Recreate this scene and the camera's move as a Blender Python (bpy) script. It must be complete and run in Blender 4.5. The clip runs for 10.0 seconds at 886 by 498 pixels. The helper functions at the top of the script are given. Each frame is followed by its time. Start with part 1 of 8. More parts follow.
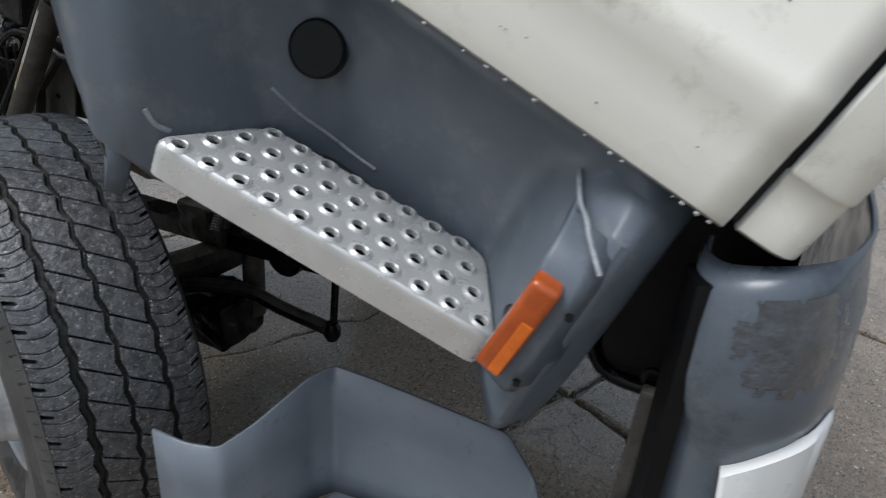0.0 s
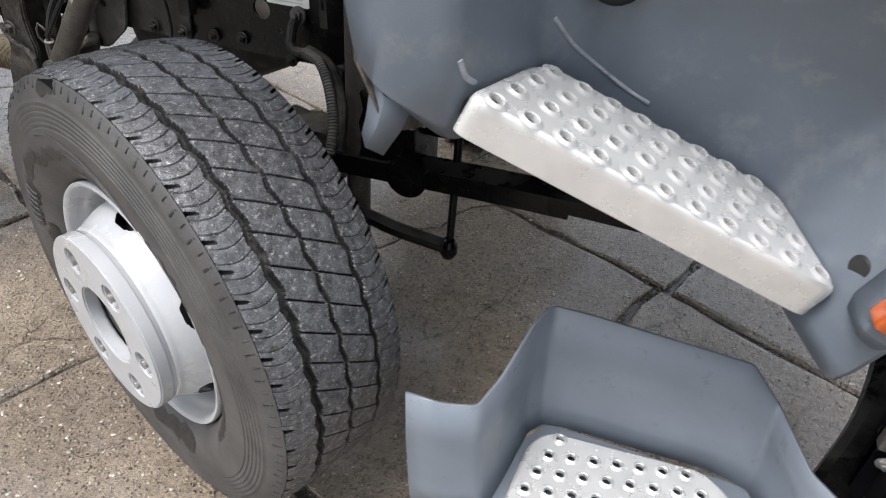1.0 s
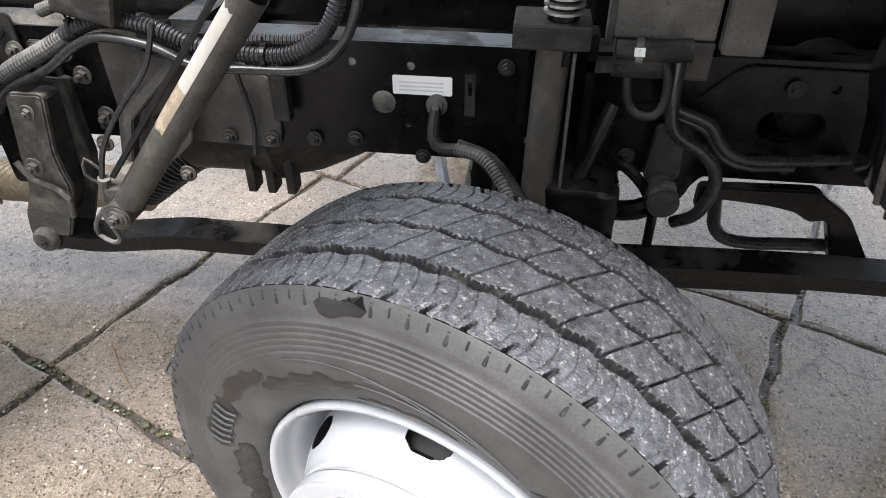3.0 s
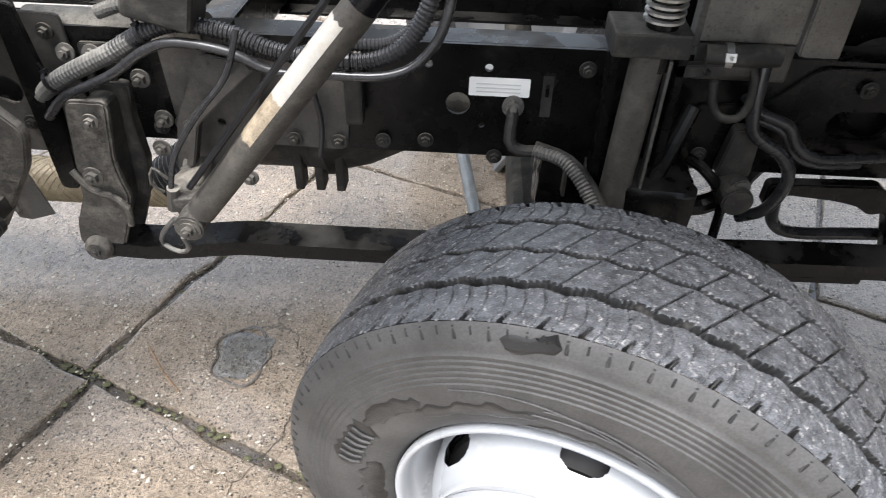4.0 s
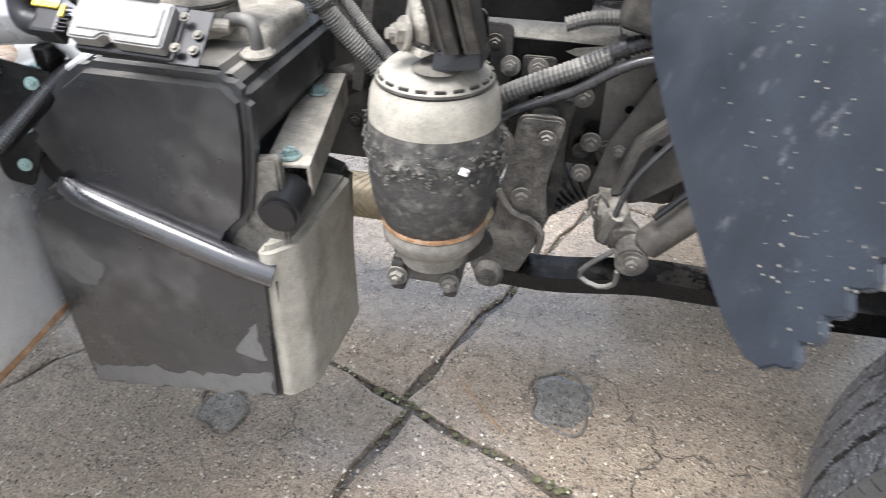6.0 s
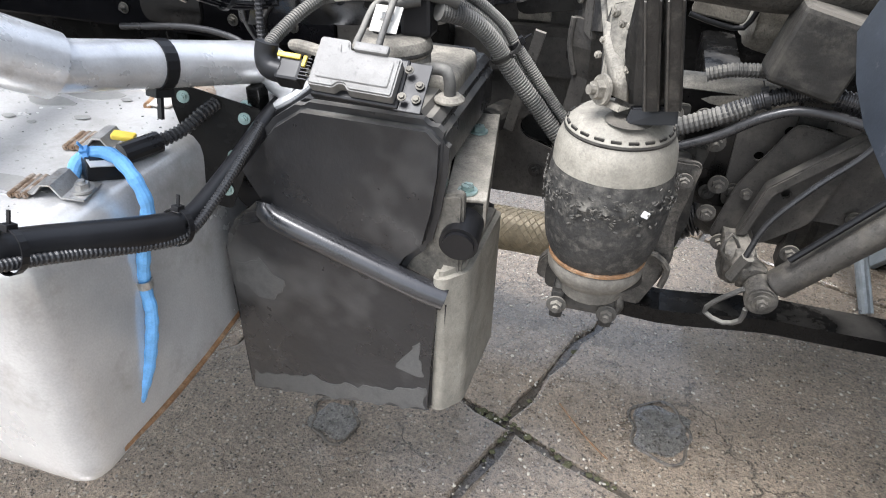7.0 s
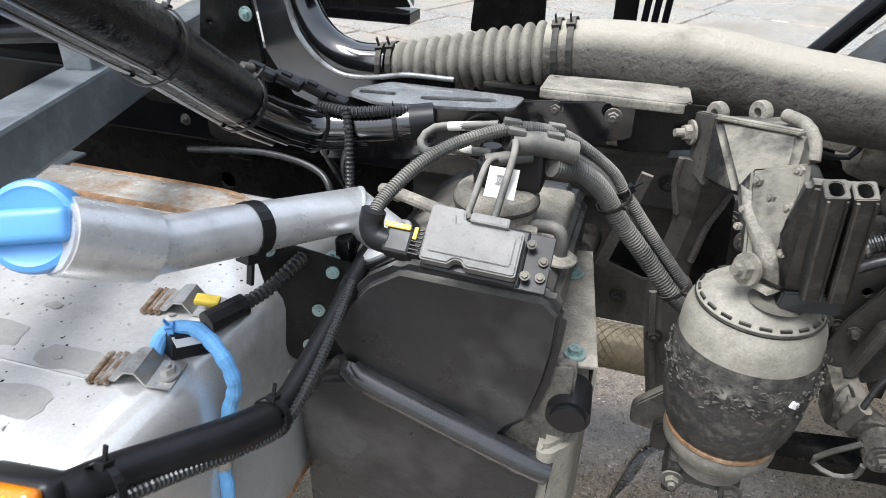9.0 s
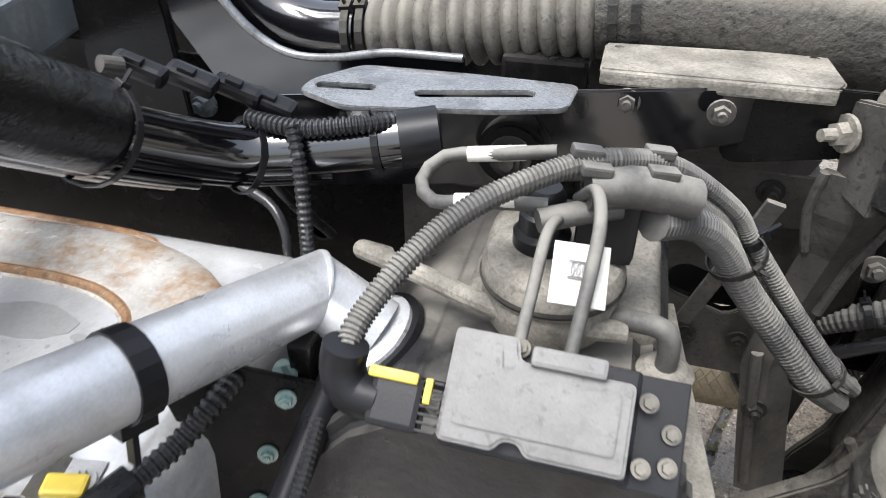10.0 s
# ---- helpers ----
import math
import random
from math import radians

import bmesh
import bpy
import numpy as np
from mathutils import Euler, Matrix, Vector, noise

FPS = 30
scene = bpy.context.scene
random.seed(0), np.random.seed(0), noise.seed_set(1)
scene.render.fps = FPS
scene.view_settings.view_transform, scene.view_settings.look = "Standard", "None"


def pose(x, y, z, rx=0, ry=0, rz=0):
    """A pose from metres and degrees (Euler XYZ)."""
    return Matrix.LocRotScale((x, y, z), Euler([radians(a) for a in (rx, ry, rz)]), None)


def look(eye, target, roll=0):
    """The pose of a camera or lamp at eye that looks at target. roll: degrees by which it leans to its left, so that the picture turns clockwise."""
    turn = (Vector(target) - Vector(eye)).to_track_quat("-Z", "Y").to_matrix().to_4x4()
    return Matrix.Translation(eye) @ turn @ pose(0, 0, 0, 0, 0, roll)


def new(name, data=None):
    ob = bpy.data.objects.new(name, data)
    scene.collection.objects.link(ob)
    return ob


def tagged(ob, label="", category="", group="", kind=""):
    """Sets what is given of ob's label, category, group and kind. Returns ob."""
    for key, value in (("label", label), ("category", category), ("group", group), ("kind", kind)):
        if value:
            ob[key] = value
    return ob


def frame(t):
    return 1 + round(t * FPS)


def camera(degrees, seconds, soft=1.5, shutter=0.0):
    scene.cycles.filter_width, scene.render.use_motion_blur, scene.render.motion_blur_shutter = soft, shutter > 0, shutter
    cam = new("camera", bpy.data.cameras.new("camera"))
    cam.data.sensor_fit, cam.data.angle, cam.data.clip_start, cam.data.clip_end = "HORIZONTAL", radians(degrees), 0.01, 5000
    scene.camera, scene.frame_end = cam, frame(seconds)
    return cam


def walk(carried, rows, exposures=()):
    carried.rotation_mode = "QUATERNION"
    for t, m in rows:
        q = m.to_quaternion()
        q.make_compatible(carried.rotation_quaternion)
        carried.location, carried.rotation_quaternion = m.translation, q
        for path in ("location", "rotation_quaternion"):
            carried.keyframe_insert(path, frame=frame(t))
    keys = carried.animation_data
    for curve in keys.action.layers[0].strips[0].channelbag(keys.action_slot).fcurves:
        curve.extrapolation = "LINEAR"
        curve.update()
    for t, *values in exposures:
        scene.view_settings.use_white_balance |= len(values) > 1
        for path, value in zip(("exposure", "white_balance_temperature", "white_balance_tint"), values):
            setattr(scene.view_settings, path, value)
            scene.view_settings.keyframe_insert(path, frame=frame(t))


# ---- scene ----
cam = camera(67.3, 10.0, soft=0.45, shutter=0.2)
PATH = [
    (0, (0.03, 0.182, 1.244), (-0.735, 1.811, 0.371), 4.1),
    (0.5, (-0.202, 0.133, 1.253), (-0.87, 1.69, 0.19), 3.5),
    (1, (-0.38, 0.116, 1.268), (-0.94, 1.626, 0.081), 2.9),
    (1.5, (-0.598, 0.117, 1.272), (-1.017, 1.547, -0.062), 1.4),
    (2, (-0.769, 0.125, 1.28), (-1.034, 1.746, 0.14), 0.3),
    (2.5, (-0.95, 0.213, 1.284), (-1.223, 1.842, 0.156), 0.1),
    (2.7, (-1.015, 0.242, 1.289), (-1.283, 1.861, 0.146), -0.1),
    (3.8, (-1.284, 0.288, 1.366), (-1.347, 1.84, 0.105), 1.7),
    (4, (-1.348, 0.289, 1.371), (-1.414, 1.83, 0.098), 1.7),
    (4.5, (-1.473, 0.289, 1.368), (-1.548, 1.725, -0.021), 1.3),
    (5, (-1.6075, 0.3095, 1.324), (-1.739, 1.855, 0.062), 1.4),
    (5.5, (-1.835, 0.315, 1.294), (-2.03, 1.923, 0.12), 1.0),
    (6, (-1.987, 0.293, 1.272), (-2.33, 1.877, 0.099), 1.1),
    (6.2, (-2.049, 0.279, 1.272), (-2.473, 1.841, 0.097), 1.2),
    (7.3, (-2.177, 0.176, 1.346), (-2.654, 1.816, 0.305), 1.5),
    (7.5, (-2.2, 0.183, 1.352), (-2.701, 1.884, 0.427), 1.5),
    (8, (-2.238, 0.175, 1.388), (-2.754, 1.888, 0.494), 1.4),
    (8.5, (-2.282, 0.174, 1.418), (-2.81, 1.887, 0.529), 1.5),
    (9, (-2.322, 0.302, 1.413), (-2.836, 1.953, 0.408), 1.4),
    (9.5, (-2.39, 0.483, 1.382), (-2.89, 2.065, 0.266), 0.9),
    (10, (-2.463, 0.655, 1.347), (-2.903, 2.23, 0.196), -0.2),
]
walk(cam, [(t, look(eye, target, roll)) for t, eye, target, roll in PATH], [(0.0, 0.33, 6050, 9), (0.5, 1.0, 6200, 10), (1.0, 1.33, 6350, 12), (2.0, 1.4, 6350, 12), (2.5, 1.7, 6330, 13), (4.0, 2.07, 6250, 12), (4.5, 2.08, 6230, 12), (5.5, 2.3, 6150, 12), (6.0, 2.16, 6150, 12), (7.5, 1.55, 6100, 11), (8.5, 1.22, 6100, 10), (9.0, 1.37, 6100, 10), (10.0, 1.47, 6200, 11)])

# ---- world, sun, light ----
world = bpy.data.worlds.new("overcast_sky")
scene.world = world
world.use_nodes = True
wn = world.node_tree.nodes
wl = world.node_tree.links
sky = wn.new("ShaderNodeTexSky")
sky.sky_type = "NISHITA"
sky.sun_disc = False
sky.sun_elevation = radians(68)
sky.sun_rotation = radians(213)
sky.air_density, sky.dust_density, sky.ozone_density = 1.6, 4.0, 1.0
soft_sky = wn.new("ShaderNodeHueSaturation")
soft_sky.inputs["Saturation"].default_value = 0.45
wl.new(sky.outputs["Color"], soft_sky.inputs["Color"])
wl.new(soft_sky.outputs["Color"], wn["Background"].inputs["Color"])
wn["Background"].inputs["Strength"].default_value = 0.12
sun = new("sun", bpy.data.lights.new("sun", "SUN"))
sun.data.energy, sun.data.angle, sun.data.color = 1.5, radians(28), (1.0, 0.985, 0.96)
sun.matrix_world = look((0, 0, 10), (2.2, 3.4, 0))


# ---- materials ----
def material(name, base, rough=0.5, metal=0.0, vary=0.15, scale=30.0, fine=300.0, bump=0.15, dirt=None, dirt_amount=0.0,
             dirt_scale=6.0, coat=0.0, up_dust=None, up_amount=0.0, island=0.0, wet=0.0, detail=6.0, speck=0.0, grit=0.0, up_from=0.1, up_to=0.8):
    """A surface with grain at two scales, stains of a second colour, and dust that settles on faces turned up."""
    m = bpy.data.materials.new(name)
    m.use_nodes = True
    n, l = m.node_tree.nodes, m.node_tree.links
    b = n["Principled BSDF"]
    b.inputs["Metallic"].default_value = metal
    b.inputs["Coat Weight"].default_value = coat
    b.inputs["Coat Roughness"].default_value = 0.12
    co = n.new("ShaderNodeTexCoord")

    def noisy(s, det=5.0, rough_=0.6):
        t = n.new("ShaderNodeTexNoise")
        t.inputs["Scale"].default_value, t.inputs["Detail"].default_value, t.inputs["Roughness"].default_value = s, det, rough_
        l.new(co.outputs["Object"], t.inputs["Vector"])
        return t.outputs["Fac"]

    def ramp(fac, a, c):
        r = n.new("ShaderNodeMapRange")
        r.inputs["From Min"].default_value, r.inputs["From Max"].default_value = a, c
        l.new(fac, r.inputs["Value"])
        return r.outputs["Result"]

    def mix(fac, a, c, mode="MIX"):
        x = n.new("ShaderNodeMix")
        x.data_type, x.blend_type = "RGBA", mode
        for sock, v in ((x.inputs["Factor"], fac), (x.inputs["A"], a), (x.inputs["B"], c)):
            if isinstance(v, (int, float)):
                sock.default_value = v
            elif isinstance(v, tuple):
                sock.default_value = (*v, 1)
            else:
                l.new(v, sock)
        return x.outputs["Result"]

    big, small = noisy(scale), noisy(fine, 3.0)
    dark = tuple(c * (1 - vary) for c in base)
    light = tuple(min(1, c * (1 + vary)) for c in base)
    col = mix(ramp(big, 0.3, 0.7), dark, light)
    col = mix(ramp(small, 0.35, 0.65), col, mix(vary * 0.8, col, (0.0, 0.0, 0.0)))
    if island:
        g = n.new("ShaderNodeNewGeometry")
        col = mix(ramp(g.outputs["Random Per Island"], 0.0, 1.0), col, mix(island, col, (0.0, 0.0, 0.0)))
    if speck:
        col = mix(ramp(noisy(150.0, 2.0, 0.5), 0.60, 0.68), col, mix(speck, col, tuple(c * 0.12 for c in base)))
    rfac = ramp(noisy(scale * 0.6), 0.3, 0.75)
    rmix = n.new("ShaderNodeMapRange")
    rmix.inputs["To Min"].default_value, rmix.inputs["To Max"].default_value = max(0.03, rough - 0.12 - wet), min(1, rough + 0.12)
    l.new(rfac, rmix.inputs["Value"])
    rough_out = rmix.outputs["Result"]
    if dirt:
        spots = ramp(noisy(dirt_scale, detail, 0.72), 0.60 - dirt_amount * 0.4, 0.80 - dirt_amount * 0.3)
        col = mix(spots, col, dirt)
    if up_dust:
        g = n.new("ShaderNodeNewGeometry")
        s = n.new("ShaderNodeSeparateXYZ")
        l.new(g.outputs["Normal"], s.inputs["Vector"])
        top = ramp(s.outputs["Z"], up_from, up_to)
        mul = n.new("ShaderNodeMath")
        mul.operation = "MULTIPLY"
        l.new(top, mul.inputs[0])
        l.new(ramp(noisy(scale * 0.35, 6.0, 0.65), 0.55 - up_amount * 0.4, 0.68 - up_amount * 0.3), mul.inputs[1])
        col = mix(mul.outputs["Value"], col, up_dust)
        add = n.new("ShaderNodeMath")
        add.operation = "MULTIPLY_ADD"
        l.new(mul.outputs["Value"], add.inputs[0])
        add.inputs[1].default_value = 0.45
        l.new(rough_out, add.inputs[2])
        add.use_clamp = True
        rough_out = add.outputs["Value"]
    l.new(col, b.inputs["Base Color"])
    l.new(rough_out, b.inputs["Roughness"])
    if bump:
        bn = n.new("ShaderNodeBump")
        bn.inputs["Strength"].default_value = bump
        bn.inputs["Distance"].default_value = 0.002
        l.new(mix(0.5, big, small), bn.inputs["Height"])
        out = bn
        if grit:
            b2 = n.new("ShaderNodeBump")
            b2.inputs["Strength"].default_value = grit
            b2.inputs["Distance"].default_value = 0.004
            l.new(noisy(60.0, 4.0, 0.6), b2.inputs["Height"])
            l.new(bn.outputs["Normal"], b2.inputs["Normal"])
            out = b2
        l.new(out.outputs["Normal"], b.inputs["Normal"])
    return m



def dull(name, level):
    M[name].node_tree.nodes["Principled BSDF"].inputs["Specular IOR Level"].default_value = level


M = {}
M["grey_plastic"] = material("grey_plastic", (0.105, 0.125, 0.15), 0.42, vary=0.1, scale=8, fine=700, bump=0.1, dirt=(0.17, 0.18, 0.19), dirt_amount=0.18, dirt_scale=14)
M["wet_grey"] = material("wet_grey", (0.105, 0.125, 0.15), 0.32, vary=0.12, scale=12, fine=500, bump=0.12, dirt=(0.045, 0.055, 0.068), dirt_amount=0.16, dirt_scale=9, wet=0.2)
M["step_grey"] = material("step_grey", (0.13, 0.15, 0.175), 0.38, vary=0.08, scale=10, fine=800, bump=0.06, dirt=(0.07, 0.075, 0.08), dirt_amount=0.02, dirt_scale=22)
# pale grey for worn creases and for one lit edge by the marker pod
M["worn_crease"] = material("worn_crease", (0.30, 0.32, 0.345), 0.5, vary=0.3, scale=60, fine=600, bump=0.3, dirt=(0.13, 0.15, 0.175), dirt_amount=0.3, dirt_scale=120)
M["cream_paint"] = material("cream_paint", (0.80, 0.78, 0.70), 0.28, vary=0.03, scale=4, fine=500, bump=0.03, coat=0.6, dirt=(0.5, 0.47, 0.40), dirt_amount=0.03, dirt_scale=12)
M["silver_step"] = material("silver_step", (0.68, 0.68, 0.665), 0.30, metal=0.55, vary=0.07, scale=25, fine=900, bump=0.12)
M["orange_lens"] = material("orange_lens", (0.40, 0.072, 0.006), 0.14, vary=0.15, scale=60, fine=400, bump=0.2, coat=0.5)
M["orange_bright"] = material("orange_bright", (0.66, 0.14, 0.008), 0.16, vary=0.15, scale=90, fine=300, bump=0.3, coat=0.5)
M["orange_reflector"] = material("orange_reflector", (0.95, 0.44, 0.02), 0.2, vary=0.12, scale=120, fine=400, bump=0.3, coat=0.6)
M["black_plastic"] = material("black_plastic", (0.010, 0.010, 0.011), 0.36, vary=0.2, scale=20, fine=600, bump=0.1)
M["black_wet"] = material("black_wet", (0.005, 0.005, 0.006), 0.14, vary=0.2, scale=25, fine=300, bump=0.18, wet=0.06)
M["black_gloss"] = material("black_gloss", (0.006, 0.006, 0.007), 0.10, vary=0.2, scale=18, fine=200, bump=0.10, wet=0.05, coat=1.0)
M["black_paint"] = material("black_paint", (0.006, 0.0058, 0.0055), 0.32, vary=0.25, scale=18, fine=350, bump=0.25, dirt=(0.018, 0.0165, 0.015), dirt_amount=0.10, dirt_scale=18, up_dust=(0.05, 0.047, 0.042), up_amount=0.2, wet=0.14)
M["dusty_black"] = material("dusty_black", (0.022, 0.021, 0.019), 0.6, vary=0.3, scale=22, fine=350, bump=0.4, dirt=(0.055, 0.051, 0.043), dirt_amount=0.26, dirt_scale=22, up_dust=(0.12, 0.11, 0.093), up_amount=0.3, grit=0.5)
M["dusty_metal"] = material("dusty_metal", (0.075, 0.070, 0.062), 0.62, vary=0.3, scale=20, fine=320, bump=0.4, dirt=(0.03, 0.028, 0.025), dirt_amount=0.25, dirt_scale=16, up_dust=(0.20, 0.185, 0.155), up_amount=0.4, speck=0.6, grit=0.5)
M["dust_beige"] = material("dust_beige", (0.27, 0.25, 0.21), 0.75, vary=0.35, scale=24, fine=350, bump=0.45, dirt=(0.09, 0.083, 0.07), dirt_amount=0.24, dirt_scale=16, speck=0.3, grit=0.6)
M["flank_beige"] = material("flank_beige", (0.27, 0.252, 0.21), 0.7, vary=0.22, scale=18, fine=350, bump=0.35, dirt=(0.13, 0.118, 0.098), dirt_amount=0.2, dirt_scale=14, grit=0.5, speck=0.15)
M["tyre_rubber"] = material("tyre_rubber", (0.10, 0.102, 0.107), 0.25, vary=0.5, scale=70, fine=420, bump=0.9, dirt=(0.36, 0.35, 0.33), dirt_amount=0.04, dirt_scale=150, detail=2.0, wet=0.14, grit=0.5)
# near-black base puts groove shade into the colour; pale spots are dried mud
M["groove_shade"] = material("groove_shade", (0.010, 0.0098, 0.0095), 0.6, vary=0.4, scale=50, fine=300, bump=0.5, dirt=(0.09, 0.083, 0.072), dirt_amount=0.12, dirt_scale=30)
M["wiped_rubber"] = material("wiped_rubber", (0.012, 0.0115, 0.011), 0.42, vary=0.35, scale=50, fine=300, bump=0.5)
M["wet_rubber"] = material("wet_rubber", (0.010, 0.0095, 0.009), 0.7, vary=0.3, scale=60, fine=400, bump=0.5)
M["pit_black"] = material("pit_black", (0.004, 0.004, 0.0045), 0.45, vary=0.3, scale=20, fine=300, bump=0.3)
M["flange_wet"] = material("flange_wet", (0.20, 0.20, 0.20), 0.22, metal=0.35, vary=0.35, scale=20, fine=300, bump=0.3, dirt=(0.03, 0.03, 0.03), dirt_amount=0.16, dirt_scale=22, wet=0.12, coat=0.6)
M["black_wrap"] = material("black_wrap", (0.006, 0.006, 0.0065), 0.3, vary=0.3, scale=30, fine=260, bump=0.4, wet=0.12, grit=0.35)
M["step_under"] = material("step_under", (0.02, 0.02, 0.021), 0.7, vary=0.2)
M["tank_gloss"] = material("tank_gloss", (0.026, 0.026, 0.028), 0.20, vary=0.2, scale=20, fine=400, bump=0.08, coat=0.5)
M["dry_plastic"] = material("dry_plastic", (0.085, 0.084, 0.081), 0.6, vary=0.25, scale=30, fine=400, bump=0.2, dirt=(0.045, 0.045, 0.044), dirt_amount=0.2, dirt_scale=30)
M["wet_film"] = material("wet_film", (0.055, 0.066, 0.08), 0.12, vary=0.4, scale=45, fine=160, bump=1.0, wet=0.08, grit=0.7, coat=1.0)
M["guide_grey"] = material("guide_grey", (0.022, 0.0215, 0.020), 0.5, vary=0.35, scale=25, fine=350, bump=0.25, dirt=(0.09, 0.084, 0.072), dirt_amount=0.25, dirt_scale=25, grit=0.6, up_dust=(0.14, 0.13, 0.11), up_amount=0.3)
M["bellows_rubber"] = material("bellows_rubber", (0.030, 0.029, 0.027), 0.7, vary=0.4, scale=40, fine=260, bump=1.0, dirt=(0.10, 0.093, 0.08), dirt_amount=0.30, dirt_scale=60, up_dust=(0.28, 0.26, 0.22), up_amount=0.6)
M["hood_dust"] = material("hood_dust", (0.026, 0.025, 0.024), 0.65, vary=0.35, scale=25, fine=300, bump=0.5, dirt=(0.16, 0.148, 0.125), dirt_amount=0.2, dirt_scale=20, up_dust=(0.22, 0.205, 0.17), up_amount=0.4, speck=0.6, grit=0.9)
M["sidewall"] = material("sidewall", (0.062, 0.060, 0.057), 0.60, vary=0.38, scale=9, fine=320, bump=0.25, dirt=(0.022, 0.021, 0.021), dirt_amount=0.02, dirt_scale=7, detail=2.5)
M["rim_paint"] = material("rim_paint", (0.40, 0.41, 0.42), 0.32, vary=0.06, scale=10, fine=500, bump=0.05, coat=0.25, dirt=(0.5, 0.49, 0.46), dirt_amount=0.06, dirt_scale=16)
# flat near-black that stands in for the shade inside holes
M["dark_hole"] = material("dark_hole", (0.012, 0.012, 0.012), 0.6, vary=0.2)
M["steel"] = material("steel", (0.45, 0.44, 0.42), 0.4, metal=0.8, vary=0.15, scale=60, fine=500, bump=0.2, dirt=(0.18, 0.15, 0.11), dirt_amount=0.15, dirt_scale=40)
M["zinc_bolt"] = material("zinc_bolt", (0.30, 0.40, 0.38), 0.35, metal=0.6, vary=0.12, scale=90, fine=500, bump=0.1)
M["galvanised"] = material("galvanised", (0.20, 0.22, 0.235), 0.36, metal=0.45, vary=0.14, scale=16, fine=260, bump=0.15, dirt=(0.30, 0.33, 0.35), dirt_amount=0.25, dirt_scale=18)
M["aluminium"] = material("aluminium", (0.60, 0.595, 0.58), 0.26, metal=0.4, vary=0.12, scale=9, fine=300, bump=0.08, dirt=(0.36, 0.35, 0.33), dirt_amount=0.2, dirt_scale=7, wet=0.14)
M["tube_aluminium"] = material("tube_aluminium", (0.62, 0.625, 0.63), 0.34, metal=0.5, vary=0.14, scale=24, fine=420, bump=0.12, dirt=(0.38, 0.37, 0.35), dirt_amount=0.1, dirt_scale=22)
M["tank_wet"] = material("tank_wet", (0.40, 0.395, 0.38), 0.10, metal=0.35, vary=0.1, scale=20, fine=200, bump=0.1)
M["rusty_weld"] = material("rusty_weld", (0.24, 0.13, 0.06), 0.7, vary=0.35, scale=60, fine=300, bump=0.5, dirt=(0.4, 0.3, 0.2), dirt_amount=0.2, dirt_scale=40)
M["rust_brown"] = material("rust_brown", (0.15, 0.095, 0.055), 0.55, vary=0.4, scale=60, fine=300, bump=0.5, dirt=(0.34, 0.31, 0.27), dirt_amount=0.3, dirt_scale=50)
M["blue_cap"] = material("blue_cap", (0.10, 0.30, 0.62), 0.42, vary=0.06, scale=20, fine=700, bump=0.06)
M["blue_hose"] = material("blue_hose", (0.17, 0.43, 0.78), 0.5, vary=0.14, scale=70, fine=400, bump=0.25)
M["yellow_clip"] = material("yellow_clip", (0.55, 0.41, 0.05), 0.45, vary=0.1, scale=60, bump=0.05)
M["tank_plastic"] = material("tank_plastic", (0.017, 0.017, 0.018), 0.40, vary=0.25, scale=12, fine=500, bump=0.15, dirt=(0.072, 0.071, 0.069), dirt_amount=0.32, dirt_scale=5, detail=3.0, wet=0.15, up_dust=(0.19, 0.176, 0.15), up_amount=0.3, grit=0.25, up_from=0.6, up_to=0.95)
M["module_grey"] = material("module_grey", (0.17, 0.165, 0.155), 0.6, vary=0.12, scale=20, fine=500, bump=0.2, dirt=(0.12, 0.115, 0.105), dirt_amount=0.25, dirt_scale=25, speck=0.25, grit=0.3)
M["hose_black"] = material("hose_black", (0.024, 0.024, 0.025), 0.30, vary=0.2, scale=40, fine=400, bump=0.15)
M["hose_dusty"] = material("hose_dusty", (0.075, 0.073, 0.068), 0.55, vary=0.28, scale=30, fine=300, bump=0.25, dirt=(0.038, 0.037, 0.035), dirt_amount=0.2, dirt_scale=25, up_dust=(0.21, 0.20, 0.175), up_amount=0.42)
M["duct_dusty"] = material("duct_dusty", (0.085, 0.079, 0.068), 0.6, vary=0.4, scale=14, fine=240, bump=0.4, dirt=(0.02, 0.019, 0.018), dirt_amount=0.3, dirt_scale=14, up_dust=(0.31, 0.287, 0.238), up_amount=0.65, speck=0.6, grit=1.0, up_from=0.35, up_to=0.8)
M["sleeve_dusty"] = material("sleeve_dusty", (0.17, 0.157, 0.132), 0.7, vary=0.35, scale=20, fine=240, bump=0.3, dirt=(0.035, 0.033, 0.03), dirt_amount=0.25, dirt_scale=24, up_dust=(0.22, 0.205, 0.17), up_amount=0.4, speck=0.5)
M["paper_tag"] = material("paper_tag", (0.58, 0.56, 0.50), 0.6, vary=0.08, scale=60, bump=0.05)
M["amber_deep"] = material("amber_deep", (0.66, 0.19, 0.006), 0.15, vary=0.15, scale=60, fine=400, bump=0.1, coat=0.6)
M["white_label"] = material("white_label", (0.80, 0.80, 0.78), 0.45, vary=0.03, scale=40, bump=0.02)
M["worn_label"] = material("worn_label", (0.42, 0.40, 0.36), 0.5, vary=0.12, scale=40, bump=0.1, dirt=(0.34, 0.29, 0.22), dirt_amount=0.22, dirt_scale=22)
M["scuffed_label"] = material("scuffed_label", (0.33, 0.27, 0.19), 0.55, vary=0.3, scale=50, bump=0.3, dirt=(0.11, 0.085, 0.06), dirt_amount=0.22, dirt_scale=60, detail=3.0)
